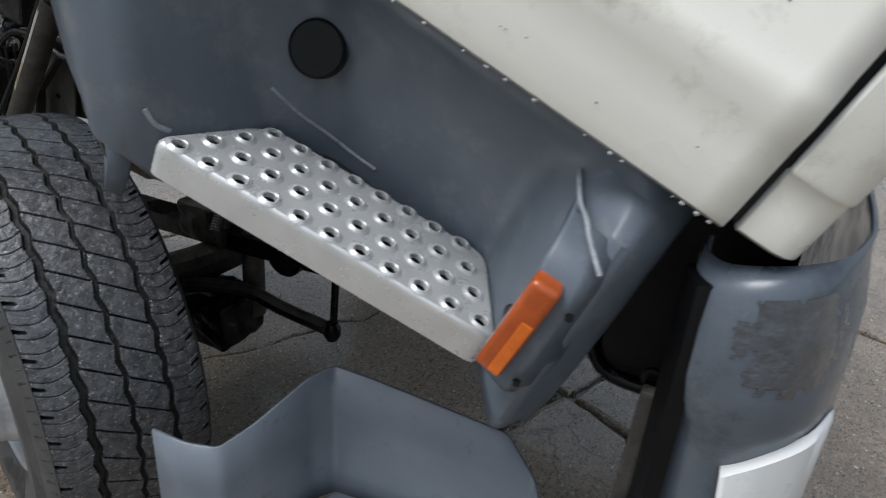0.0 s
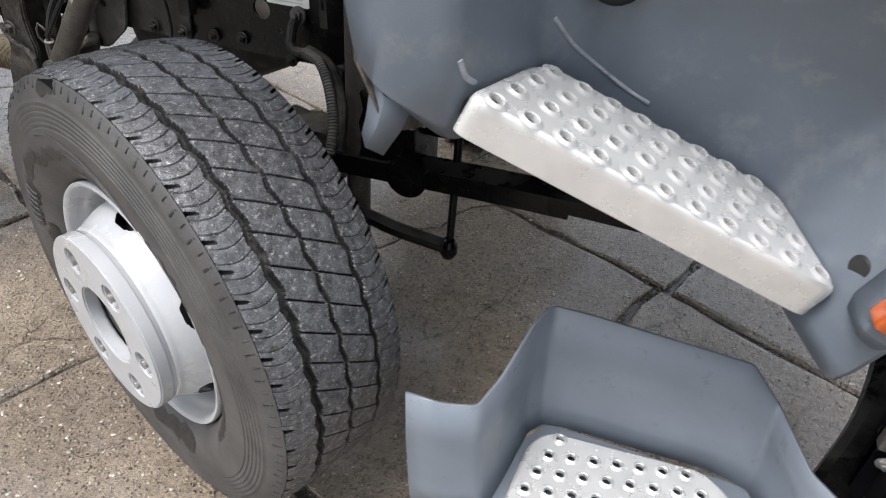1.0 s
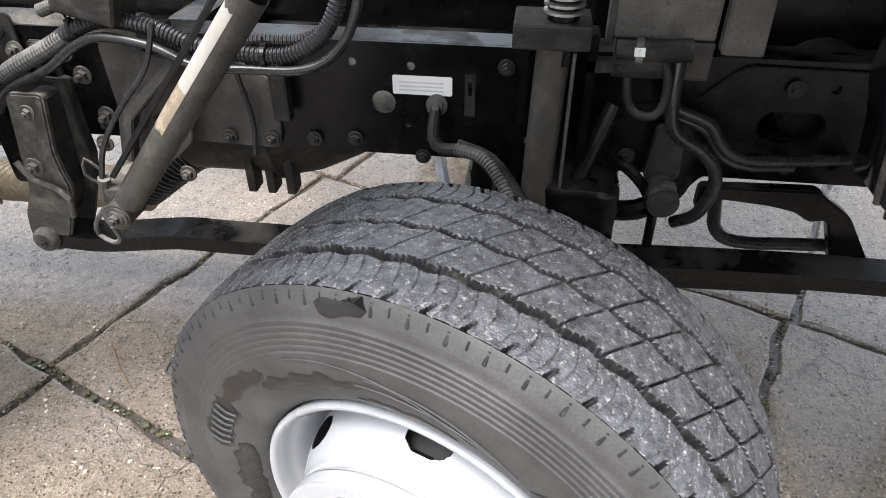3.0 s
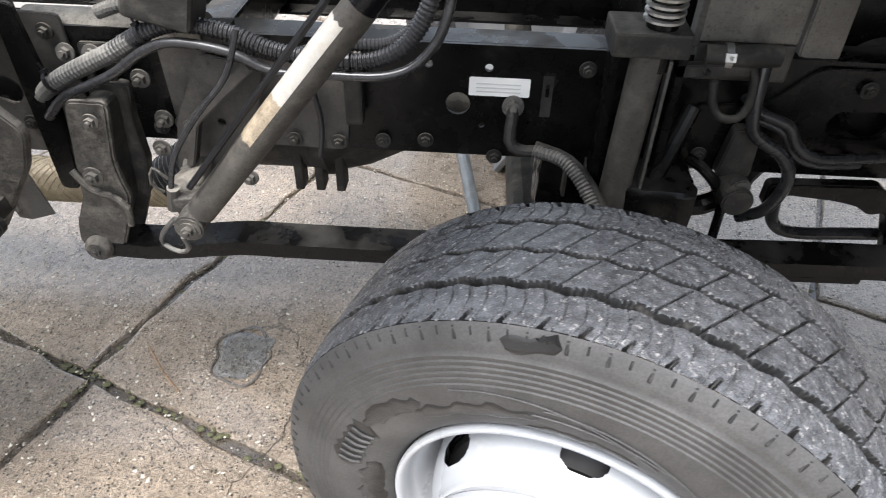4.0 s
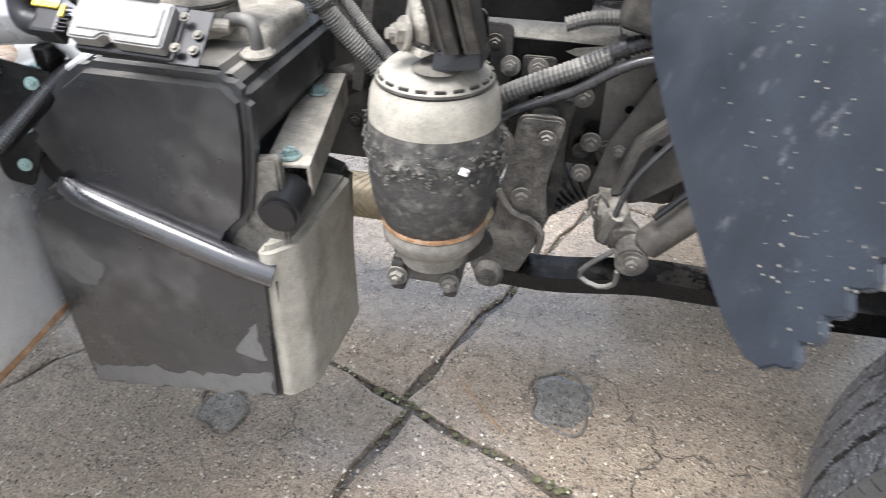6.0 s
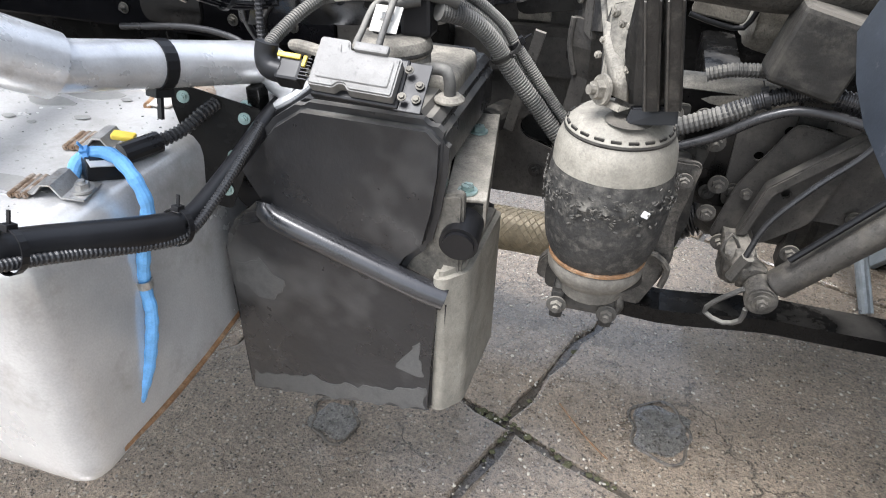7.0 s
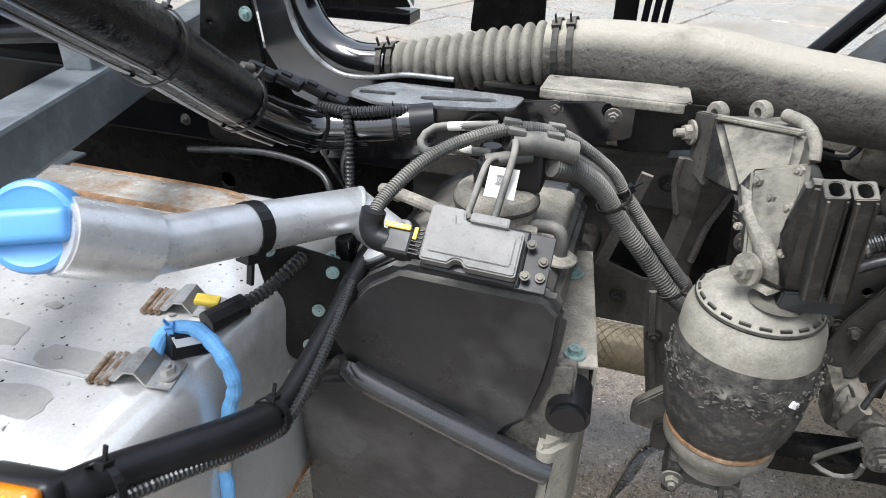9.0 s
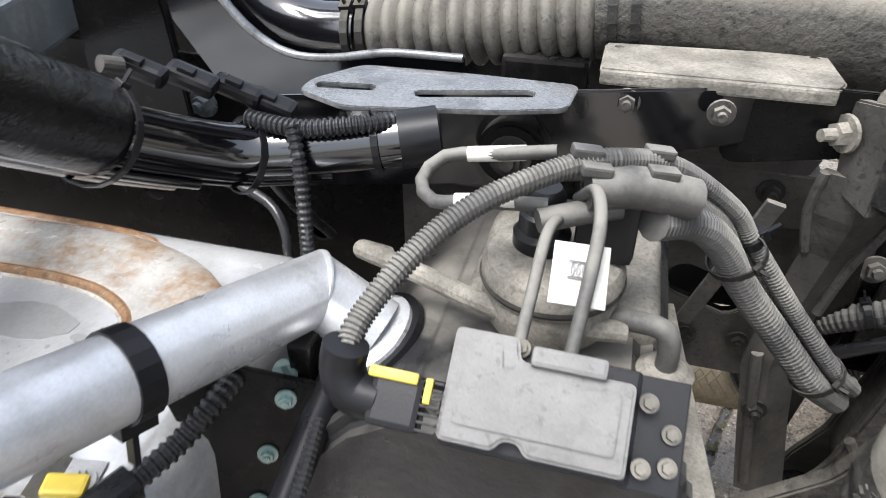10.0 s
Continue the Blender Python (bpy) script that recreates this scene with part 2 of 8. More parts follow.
M["hanger_dirt"] = material("hanger_dirt", (0.050, 0.046, 0.040), 0.62, vary=0.45, scale=45, fine=320, bump=0.8, dirt=(0.125, 0.114, 0.095), dirt_amount=0.3, dirt_scale=35, up_dust=(0.17, 0.155, 0.13), up_amount=0.35, speck=0.7, grit=1.0)
M["barrel_dust"] = material("barrel_dust", (0.055, 0.050, 0.043), 0.55, vary=0.3, scale=26, fine=350, bump=0.35, dirt=(0.095, 0.086, 0.070), dirt_amount=0.3, dirt_scale=20, grit=0.5, speck=0.5)
M["shield_dust"] = material("shield_dust", (0.135, 0.125, 0.11), 0.62, vary=0.25, scale=16, fine=320, bump=0.3, dirt=(0.06, 0.055, 0.047), dirt_amount=0.22, dirt_scale=14, speck=0.4, grit=0.3)
M["frame_dirt"] = material("frame_dirt", (0.040, 0.037, 0.033), 0.6, vary=0.3, scale=14, fine=320, bump=0.35, dirt=(0.080, 0.073, 0.062), dirt_amount=0.28, dirt_scale=12, up_dust=(0.13, 0.12, 0.10), up_amount=0.3, speck=0.5, grit=0.4)
M["stained_alu"] = material("stained_alu", (0.56, 0.53, 0.48), 0.34, metal=0.25, vary=0.2, scale=14, fine=260, bump=0.25, dirt=(0.30, 0.17, 0.075), dirt_amount=0.34, dirt_scale=16, detail=4.0, wet=0.1)
M["flake_rubber"] = material("flake_rubber", (0.13, 0.122, 0.105), 0.75, vary=0.4, scale=60, fine=300, bump=0.3, island=0.75)
M["piston_dust"] = material("piston_dust", (0.17, 0.158, 0.135), 0.7, vary=0.3, scale=30, fine=300, bump=0.4, dirt=(0.07, 0.064, 0.055), dirt_amount=0.25, dirt_scale=20, grit=0.5)
M["pocket_dust"] = material("pocket_dust", (0.13, 0.12, 0.10), 0.7, vary=0.35, scale=30, fine=300, bump=0.4, dirt=(0.03, 0.028, 0.025), dirt_amount=0.3, dirt_scale=20, grit=0.5, speck=0.4)
M["pale_print"] = material("pale_print", (0.55, 0.55, 0.54), 0.5, vary=0.03)
M["flap_rubber"] = material("flap_rubber", (0.022, 0.0265, 0.034), 0.40, vary=0.3, scale=16, fine=400, bump=0.1, dirt=(0.12, 0.12, 0.125), dirt_amount=0.03, dirt_scale=60)
M["mud_liner"] = material("mud_liner", (0.055, 0.051, 0.046), 0.6, vary=0.4, scale=26, fine=200, bump=0.9, dirt=(0.20, 0.14, 0.09), dirt_amount=0.32, dirt_scale=20, grit=1.0)
M["wrap_gold"] = material("wrap_gold", (0.27, 0.225, 0.15), 0.55, metal=0.3, vary=0.2, scale=60, fine=300, bump=0.2)
M["white_paint"] = material("white_paint", (0.78, 0.78, 0.76), 0.35, vary=0.03, scale=8, bump=0.03, coat=0.3)
M["lamp_glass"] = material("lamp_glass", (0.5, 0.5, 0.5), 0.12, metal=0.7, vary=0.2, scale=30, bump=0.05)

for name, level in (("wet_film", 1.0), ("black_gloss", 0.8), ("wet_rubber", 0.12), ("pit_black", 0.2), ("duct_dusty", 0.3), ("hood_dust", 0.3), ("dust_beige", 0.3), ("black_paint", 0.16), ("black_wet", 0.18), ("black_wrap", 0.3), ("dusty_black", 0.3), ("black_plastic", 0.3), ("hose_black", 0.4)):
    dull(name, level)


def concrete(name, base, stone, wet_dark):
    m = bpy.data.materials.new(name)
    m.use_nodes = True
    n, l = m.node_tree.nodes, m.node_tree.links
    b = n["Principled BSDF"]
    g = n.new("ShaderNodeNewGeometry")

    def tex(kind, s, **k):
        t = n.new(kind)
        t.inputs["Scale"].default_value = s
        for key, v in k.items():
            t.inputs[key].default_value = v
        l.new(g.outputs["Position"], t.inputs["Vector"])
        return t

    def rng(sock, a, c, lo=0.0, hi=1.0):
        r = n.new("ShaderNodeMapRange")
        for key, v in (("From Min", a), ("From Max", c), ("To Min", lo), ("To Max", hi)):
            r.inputs[key].default_value = v
        l.new(sock, r.inputs["Value"])
        return r.outputs["Result"]

    def mix(fac, a, c):
        x = n.new("ShaderNodeMix")
        x.data_type = "RGBA"
        for sock, v in ((x.inputs["Factor"], fac), (x.inputs["A"], a), (x.inputs["B"], c)):
            if isinstance(v, tuple):
                sock.default_value = (*v, 1)
            elif isinstance(v, float):
                sock.default_value = v
            else:
                l.new(v, sock)
        return x.outputs["Result"]

    big = tex("ShaderNodeTexNoise", 1.6, Detail=6.0, Roughness=0.62).outputs["Fac"]
    mid = tex("ShaderNodeTexNoise", 22.0, Detail=5.0, Roughness=0.7).outputs["Fac"]
    fine = tex("ShaderNodeTexNoise", 130.0, Detail=4.0, Roughness=0.75).outputs["Fac"]
    vor = tex("ShaderNodeTexVoronoi", 62.0, Randomness=1.0)
    peb = rng(vor.outputs["Distance"], 0.10, 0.34, 1.0, 0.0)
    sep = n.new("ShaderNodeSeparateColor")
    l.new(vor.outputs["Color"], sep.inputs["Color"])
    pick = rng(sep.outputs["Red"], 0.42, 0.50)
    tint = rng(sep.outputs["Green"], 0.25, 0.75)
    shown = n.new("ShaderNodeMath")
    shown.operation = "MULTIPLY"
    l.new(peb, shown.inputs[0])
    l.new(pick, shown.inputs[1])
    col = mix(rng(big, 0.34, 0.66), tuple(c * 0.6 for c in base), base)
    col = mix(rng(tex("ShaderNodeTexNoise", 62.0, Detail=3.0, Roughness=0.6).outputs["Fac"], 0.34, 0.50), mix(0.5, col, (0.09, 0.066, 0.046)), col)
    col = mix(rng(mid, 0.3, 0.62), mix(0.5, col, (0.06, 0.048, 0.036)), col)
    col = mix(rng(fine, 0.38, 0.58), mix(0.6, col, (0.04, 0.036, 0.03)), col)
    pit_map = tex("ShaderNodeTexVoronoi", 95.0, Randomness=1.0)
    pit_sep = n.new("ShaderNodeSeparateColor")
    l.new(pit_map.outputs["Color"], pit_sep.inputs["Color"])
    pit = n.new("ShaderNodeMath")
    pit.operation = "MULTIPLY"
    l.new(rng(pit_map.outputs["Distance"], 0.16, 0.34, 1.0, 0.0), pit.inputs[0])
    l.new(rng(pit_sep.outputs["Red"], 0.66, 0.72), pit.inputs[1])
    col = mix(pit.outputs["Value"], col, (0.05, 0.042, 0.033))
    col = mix(shown.outputs["Value"], col, mix(tint, tuple(c * 0.45 for c in stone), stone))
    warp = n.new("ShaderNodeVectorMath")
    warp.operation = "MULTIPLY_ADD"
    l.new(tex("ShaderNodeTexNoise", 5.0, Detail=5.0, Roughness=0.6).outputs["Color"], warp.inputs[0])
    warp.inputs[1].default_value = (0.22, 0.22, 0.0)
    l.new(g.outputs["Position"], warp.inputs[2])
    net = n.new("ShaderNodeTexVoronoi")
    net.feature = "DISTANCE_TO_EDGE"
    net.inputs["Scale"].default_value = 2.3
    l.new(warp.outputs["Vector"], net.inputs["Vector"])
    thin = n.new("ShaderNodeMath")
    thin.operation = "MULTIPLY"
    l.new(rng(net.outputs["Distance"], 0.001, 0.008, 0.75, 0.0), thin.inputs[0])
    l.new(rng(tex("ShaderNodeTexNoise", 2.4, Detail=3.0, Roughness=0.5).outputs["Fac"], 0.46, 0.56), thin.inputs[1])
    col = mix(thin.outputs["Value"], col, (0.07, 0.06, 0.048))
    ob = n.new("ShaderNodeObjectInfo")
    col = mix(rng(ob.outputs["Random"], 0.0, 1.0, 0.0, 0.16), col, (0.10, 0.09, 0.075))
    damp_map = tex("ShaderNodeTexNoise", 0.9, Detail=4.0, Roughness=0.55).outputs["Fac"]
    damp = rng(damp_map, 0.40, 0.58)
    col = mix(damp, col, mix(0.35, col, wet_dark))
    l.new(col, b.inputs["Base Color"])
    rr = rng(mid, 0.3, 0.7, 0.26, 0.62)
    dry = n.new("ShaderNodeMath")
    dry.operation = "MULTIPLY_ADD"
    l.new(damp, dry.inputs[0])
    dry.inputs[1].default_value = -0.16
    l.new(rr, dry.inputs[2])
    l.new(dry.outputs["Value"], b.inputs["Roughness"])
    h = n.new("ShaderNodeMath")
    h.operation = "ADD"
    l.new(mid, h.inputs[0])
    l.new(fine, h.inputs[1])
    h2 = n.new("ShaderNodeMath")
    h2.operation = "ADD"
    l.new(h.outputs["Value"], h2.inputs[0])
    l.new(shown.outputs["Value"], h2.inputs[1])
    bn = n.new("ShaderNodeBump")
    bn.inputs["Strength"].default_value, bn.inputs["Distance"].default_value = 1.0, 0.012
    l.new(rng(damp_map, 0.36, 0.56, 0.45, 1.0), b.inputs["Coat Weight"])
    b.inputs["Coat Roughness"].default_value = 0.16
    b.inputs["Coat IOR"].default_value = 1.55
    h3 = n.new("ShaderNodeMath")
    h3.operation = "MULTIPLY_ADD"
    l.new(thin.outputs["Value"], h3.inputs[0])
    h3.inputs[1].default_value = -1.2
    l.new(h2.outputs["Value"], h3.inputs[2])
    h4 = n.new("ShaderNodeMath")
    h4.operation = "MULTIPLY_ADD"
    l.new(pit.outputs["Value"], h4.inputs[0])
    h4.inputs[1].default_value = -0.9
    l.new(h3.outputs["Value"], h4.inputs[2])
    l.new(h4.outputs["Value"], bn.inputs["Height"])
    l.new(bn.outputs["Normal"], b.inputs["Normal"])
    return m


M["concrete"] = concrete("concrete", (0.66, 0.525, 0.385), (0.82, 0.71, 0.57), (0.20, 0.15, 0.105))
M["joint_dirt"] = concrete("joint_dirt", (0.23, 0.185, 0.135), (0.46, 0.42, 0.35), (0.03, 0.03, 0.025))
M["tar_patch"] = concrete("tar_patch", (0.36, 0.335, 0.29), (0.5, 0.47, 0.42), (0.05, 0.05, 0.05))
M["pebble_pale"] = material("pebble_pale", (0.58, 0.53, 0.44), 0.45, vary=0.3, scale=150, fine=600, bump=0.2, island=0.55)
M["pebble_dark"] = material("pebble_dark", (0.14, 0.12, 0.095), 0.4, vary=0.3, scale=150, fine=600, bump=0.2, island=0.5)
M["moss"] = material("moss", (0.085, 0.085, 0.04), 0.9, vary=0.4, scale=90, fine=400, bump=0.5)


# ---- builders ----
def part(name, bm, mat, parent=None, label="", smooth=False):
    me = bpy.data.meshes.new(name)
    if smooth:
        for f in bm.faces:
            f.smooth = True
    bm.to_mesh(me)
    bm.free()
    me.materials.append(M[mat])
    if smooth:
        me.set_sharp_from_angle(angle=radians(40))
    ob = new(name, me)
    ob.parent = parent
    if parent is not None and parent.type == "EMPTY":
        ob.matrix_parent_inverse = parent.matrix_basis.inverted()
    if label:
        ob["label"] = label
    return ob


def thing(name, label, category, group="", at=(0, 0, 0)):
    ob = new(name)
    ob.empty_display_size = 0.05
    ob.matrix_world = Matrix.Translation(at)
    return tagged(ob, label, category, group)


def add_box(bm, size, m=Matrix(), bevel=0.0, seg=2):
    r = bmesh.ops.create_cube(bm, size=1.0, matrix=m @ Matrix.Diagonal((*size, 1)))
    if bevel:
        es = list({e for v in r["verts"] for e in v.link_edges})
        bmesh.ops.bevel(bm, geom=es, offset=bevel, segments=seg, affect="EDGES", profile=0.6)
    return bm


def box(size, m=Matrix(), bevel=0.004, seg=2):
    return add_box(bmesh.new(), size, m, bevel, seg)


def frame_from(a, b, up=(0, 0, 1)):
    """A pose at a whose z axis points to b."""
    z = (Vector(b) - Vector(a)).normalized()
    u = Vector(up) if abs(z.dot(Vector(up))) < 0.95 else Vector((1, 0, 0))
    x = u.cross(z).normalized()
    y = z.cross(x)
    return Matrix((x, y, z)).transposed().to_4x4(), (Vector(b) - Vector(a)).length


def add_rod(bm, a, b, r, seg=16, r2=None, bevel=0.0):
    rot, length = frame_from(a, b)
    m = Matrix.Translation((Vector(a) + Vector(b)) / 2) @ rot
    res = bmesh.ops.create_cone(bm, cap_ends=True, cap_tris=False, segments=seg, radius1=r, radius2=r if r2 is None else r2, depth=length, matrix=m)
    if bevel:
        es = [e for e in {e for v in res["verts"] for e in v.link_edges} if e.calc_face_angle(0) > 1.0]
        bmesh.ops.bevel(bm, geom=es, offset=bevel, segments=2, affect="EDGES")
    return bm


def rod(a, b, r, seg=16, r2=None, bevel=0.0):
    return add_rod(bmesh.new(), a, b, r, seg, r2, bevel)


def spline(pts, step):
    p = [Vector(q) for q in pts]
    p = [2 * p[0] - p[1]] + p + [2 * p[-1] - p[-2]]
    out = []
    for i in range(1, len(p) - 2):
        n_ = max(2, int((p[i + 1] - p[i]).length / step))
        for k in range(n_):
            t = k / n_
            a, b, c, d = p[i - 1], p[i], p[i + 1], p[i + 2]
            out.append(0.5 * (2 * b + (c - a) * t + (2 * a - 5 * b + 4 * c - d) * t * t + (3 * b - a - 3 * c + d) * t ** 3))
    out.append(p[-2])
    return out


def add_tube(bm, pts, r, seg=10, step=0.02, ribs=0.0, pitch=0.008, straight=False, radius=None):
    """A tube along a line of points. ribs: how far its corrugations stand out. radius: a function of the share of the way."""
    if ribs:
        step = pitch / 4
    line = [Vector(q) for q in pts] if straight else spline(pts, step)
    rings, up = [], None
    walked = 0.0
    total = sum((line[i + 1] - line[i]).length for i in range(len(line) - 1))
    for i, q in enumerate(line):
        if i:
            walked += (q - line[i - 1]).length
        d = (line[min(i + 1, len(line) - 1)] - line[max(i - 1, 0)]).normalized()
        if up is None:
            up = d.orthogonal().normalized()
        up = (up - d * up.dot(d)).normalized()
        side = d.cross(up)
        rr = r if radius is None else radius(walked / total)
        if ribs:
            rr += ribs * (1 if i % 4 in (0, 1) else -1)
        rings.append([bm.verts.new(q + rr * (math.cos(a) * up + math.sin(a) * side)) for a in (2 * math.pi * k / seg for k in range(seg))])
    for u, v in zip(rings, rings[1:]):
        for k in range(seg):
            bm.faces.new((u[k], u[(k + 1) % seg], v[(k + 1) % seg], v[k]))
    bm.faces.new(rings[0][::-1])
    bm.faces.new(rings[-1])
    return bm


def tube(pts, r, **k):
    return add_tube(bmesh.new(), pts, r, **k)


def add_lathe(bm, profile, m=Matrix(), seg=48, close=False):
    """Turn a profile of (radius, height) about z."""
    rings = []
    for r, z in profile:
        if r < 1e-6:
            rings.append([bm.verts.new(m @ Vector((0, 0, z)))])
        else:
            rings.append([bm.verts.new(m @ Vector((r * math.cos(a), r * math.sin(a), z))) for a in (2 * math.pi * k / seg for k in range(seg))])
    pairs = list(zip(rings, rings[1:]))
    if close:
        pairs.append((rings[-1], rings[0]))
    for u, v in pairs:
        for k in range(seg):
            j = (k + 1) % seg
            if len(u) == 1 and len(v) == 1:
                continue
            if len(u) == 1:
                bm.faces.new((u[0], v[j], v[k]))
            elif len(v) == 1:
                bm.faces.new((u[k], u[j], v[0]))
            else:
                bm.faces.new((u[k], u[j], v[j], v[k]))
    bmesh.ops.recalc_face_normals(bm, faces=bm.faces)
    return bm


def lathe(profile, m=Matrix(), seg=48, close=False):
    return add_lathe(bmesh.new(), profile, m, seg, close)


def add_plate(bm, outline, thick, m=Matrix(), holes=(), bevel=0.0, seg=16):
    """A flat plate: outline and round or long holes (x, y, r, half length, angle) in its own plane, thick downwards from z = 0."""
    loops = [list(outline)]
    for h in holes:
        x, y, r = h[:3]
        half, ang = (h[3], h[4]) if len(h) > 3 else (0.0, 0.0)
        pts = []
        for k in range(seg):
            a = 2 * math.pi * k / seg
            px = r * math.cos(a) + (half if math.cos(a) > 0 else -half)
            py = r * math.sin(a)
            pts.append((x + px * math.cos(ang) - py * math.sin(ang), y + px * math.sin(ang) + py * math.cos(ang)))
        loops.append(pts)
    tmp = bmesh.new()
    edges = []
    for lp in loops:
        vs = [tmp.verts.new((x, y, 0)) for x, y in lp]
        edges += [tmp.edges.new((vs[k], vs[(k + 1) % len(vs)])) for k in range(len(vs))]
    bmesh.ops.triangle_fill(tmp, use_beauty=True, edges=edges, normal=(0, 0, 1))
    bmesh.ops.recalc_face_normals(tmp, faces=tmp.faces)
    if sum(f.normal.z for f in tmp.faces) < 0:
        bmesh.ops.reverse_faces(tmp, faces=tmp.faces)
    res = bmesh.ops.extrude_face_region(tmp, geom=list(tmp.faces))
    for v in (g for g in res["geom"] if isinstance(g, bmesh.types.BMVert)):
        v.co.z -= thick
    bmesh.ops.recalc_face_normals(tmp, faces=tmp.faces)
    if bevel:
        es = [e for e in tmp.edges if e.calc_face_angle(0) > 0.9]
        bmesh.ops.bevel(tmp, geom=es, offset=bevel, segments=2, affect="EDGES")
    tmp.transform(m)
    me = bpy.data.meshes.new("tmp")
    tmp.to_mesh(me)
    tmp.free()
    bm.from_mesh(me)
    bpy.data.meshes.remove(me)
    return bm


def plate(outline, thick, m=Matrix(), holes=(), bevel=0.0, seg=16):
    return add_plate(bmesh.new(), outline, thick, m, holes, bevel, seg)


def upright(y):
    """The plane of a plate that stands along the truck, x and z as its own x and y, its face towards the kerb side."""
    return Matrix(((1, 0, 0, 0), (0, 0, -1, y), (0, 1, 0, 0), (0, 0, 0, 1)))


def rounded(pts, r, n_=4):
    """The outline with rounded corners."""
    out = []
    for i, p in enumerate(pts):
        a, b, c = Vector(pts[i - 1]), Vector(p), Vector(pts[(i + 1) % len(pts)])
        u, v = (a - b), (c - b)
        k = min(r, u.length * 0.45, v.length * 0.45)
        s, e = b + u.normalized() * k, b + v.normalized() * k
        for j in range(n_ + 1):
            t = j / n_
            q = (1 - t) ** 2 * s + 2 * t * (1 - t) * b + t * t * e
            out.append((q.x, q.y))
    return out


def add_bolt(bm, at, towards, r=0.011, washer=True, stud=0.6):
    """A hexagon bolt head with its washer and the stub of its thread."""
    rot, _ = frame_from((0, 0, 0), towards)
    m = Matrix.Translation(at) @ rot
    if washer:
        bmesh.ops.create_cone(bm, cap_ends=True, segments=18, radius1=r * 1.55, radius2=r * 1.5, depth=r * 0.3, matrix=m @ Matrix.Translation((0, 0, r * 0.1)))
    bmesh.ops.create_cone(bm, cap_ends=True, segments=6, radius1=r, radius2=r * 0.96, depth=r * 0.9, matrix=m @ Matrix.Translation((0, 0, r * 0.6)))
    if stud:
        bmesh.ops.create_cone(bm, cap_ends=True, segments=10, radius1=r * 0.55, radius2=r * 0.5, depth=r * stud, matrix=m @ Matrix.Translation((0, 0, r * (1.05 + stud / 2))))
    return bm


def bolt(at, towards, r=0.011, washer=True, stud=0.6):
    return add_bolt(bmesh.new(), at, towards, r, washer, stud)


def add_band(bm, centre, axis, r, width=0.008, thick=0.0015, lock=True, lock_dir=(0, 0, 1)):
    """A strap round a hose or bundle, with its lock and tail."""
    rot, _ = frame_from((0, 0, 0), axis)
    m = Matrix.Translation(centre) @ rot
    add_lathe(bm, [(r, -width / 2), (r + thick, -width / 2), (r + thick, width / 2), (r, width / 2)], m, 20, True)
    if lock:
        d = Vector(lock_dir)
        ax = Vector(axis).normalized()
        d = (d - ax * d.dot(ax)).normalized()
        rot2, _ = frame_from((0, 0, 0), d, axis)
        add_box(bm, (width * 1.3, width * 1.5, width * 0.9), Matrix.Translation(Vector(centre) + d * (r + thick)) @ rot2, 0.0008)
        add_box(bm, (width * 0.5, width * 0.25, width * 2.2), Matrix.Translation(Vector(centre) + d * (r + thick + width)) @ rot2)
    return bm


def sheet(name, rows, thick, mat, parent, label="", smooth=True):
    """A moulded shell through rows of points, given a thickness."""
    bm = bmesh.new()
    grid = [[bm.verts.new(q) for q in row] for row in rows]
    for a, b in zip(grid, grid[1:]):
        for k in range(len(a) - 1):
            bm.faces.new((a[k], a[k + 1], b[k + 1], b[k]))
    bmesh.ops.recalc_face_normals(bm, faces=bm.faces)
    ob = part(name, bm, mat, parent, label, smooth)
    s = ob.modifiers.new("solid", "SOLIDIFY")
    s.thickness, s.offset = thick, 0.0
    return ob


def lump(size, m=Matrix(), seed=0.0, rough_=0.006, cuts=5, bevel=0.012):
    """A rough casting: a bevelled block with an uneven skin."""
    bm = box(size, Matrix(), bevel, 2)
    bmesh.ops.subdivide_edges(bm, edges=[e for e in bm.edges if e.calc_length() > max(size) / 4], cuts=cuts, use_grid_fill=True)
    for v in bm.verts:
        q = v.co * 28 + Vector((seed, seed * 2, 0))
        v.co += Vector((noise.noise(q), noise.noise(q + Vector((9, 0, 0))), noise.noise(q + Vector((0, 9, 0))))) * rough_
    bm.transform(m)
    return bm


def hull(pts, bevel=0.0, seg=2):
    """A solid casting: the skin round a handful of corners, its edges rounded."""
    bm = bmesh.new()
    for p in pts:
        bm.verts.new(p)
    bmesh.ops.convex_hull(bm, input=bm.verts)
    bmesh.ops.dissolve_limit(bm, angle_limit=radians(6), verts=bm.verts, edges=bm.edges)
    if bevel:
        bmesh.ops.bevel(bm, geom=[e for e in bm.edges if e.calc_face_angle(0) > 0.3], offset=bevel, segments=seg, affect="EDGES", clamp_overlap=True)
    bmesh.ops.recalc_face_normals(bm, faces=bm.faces)
    return bm


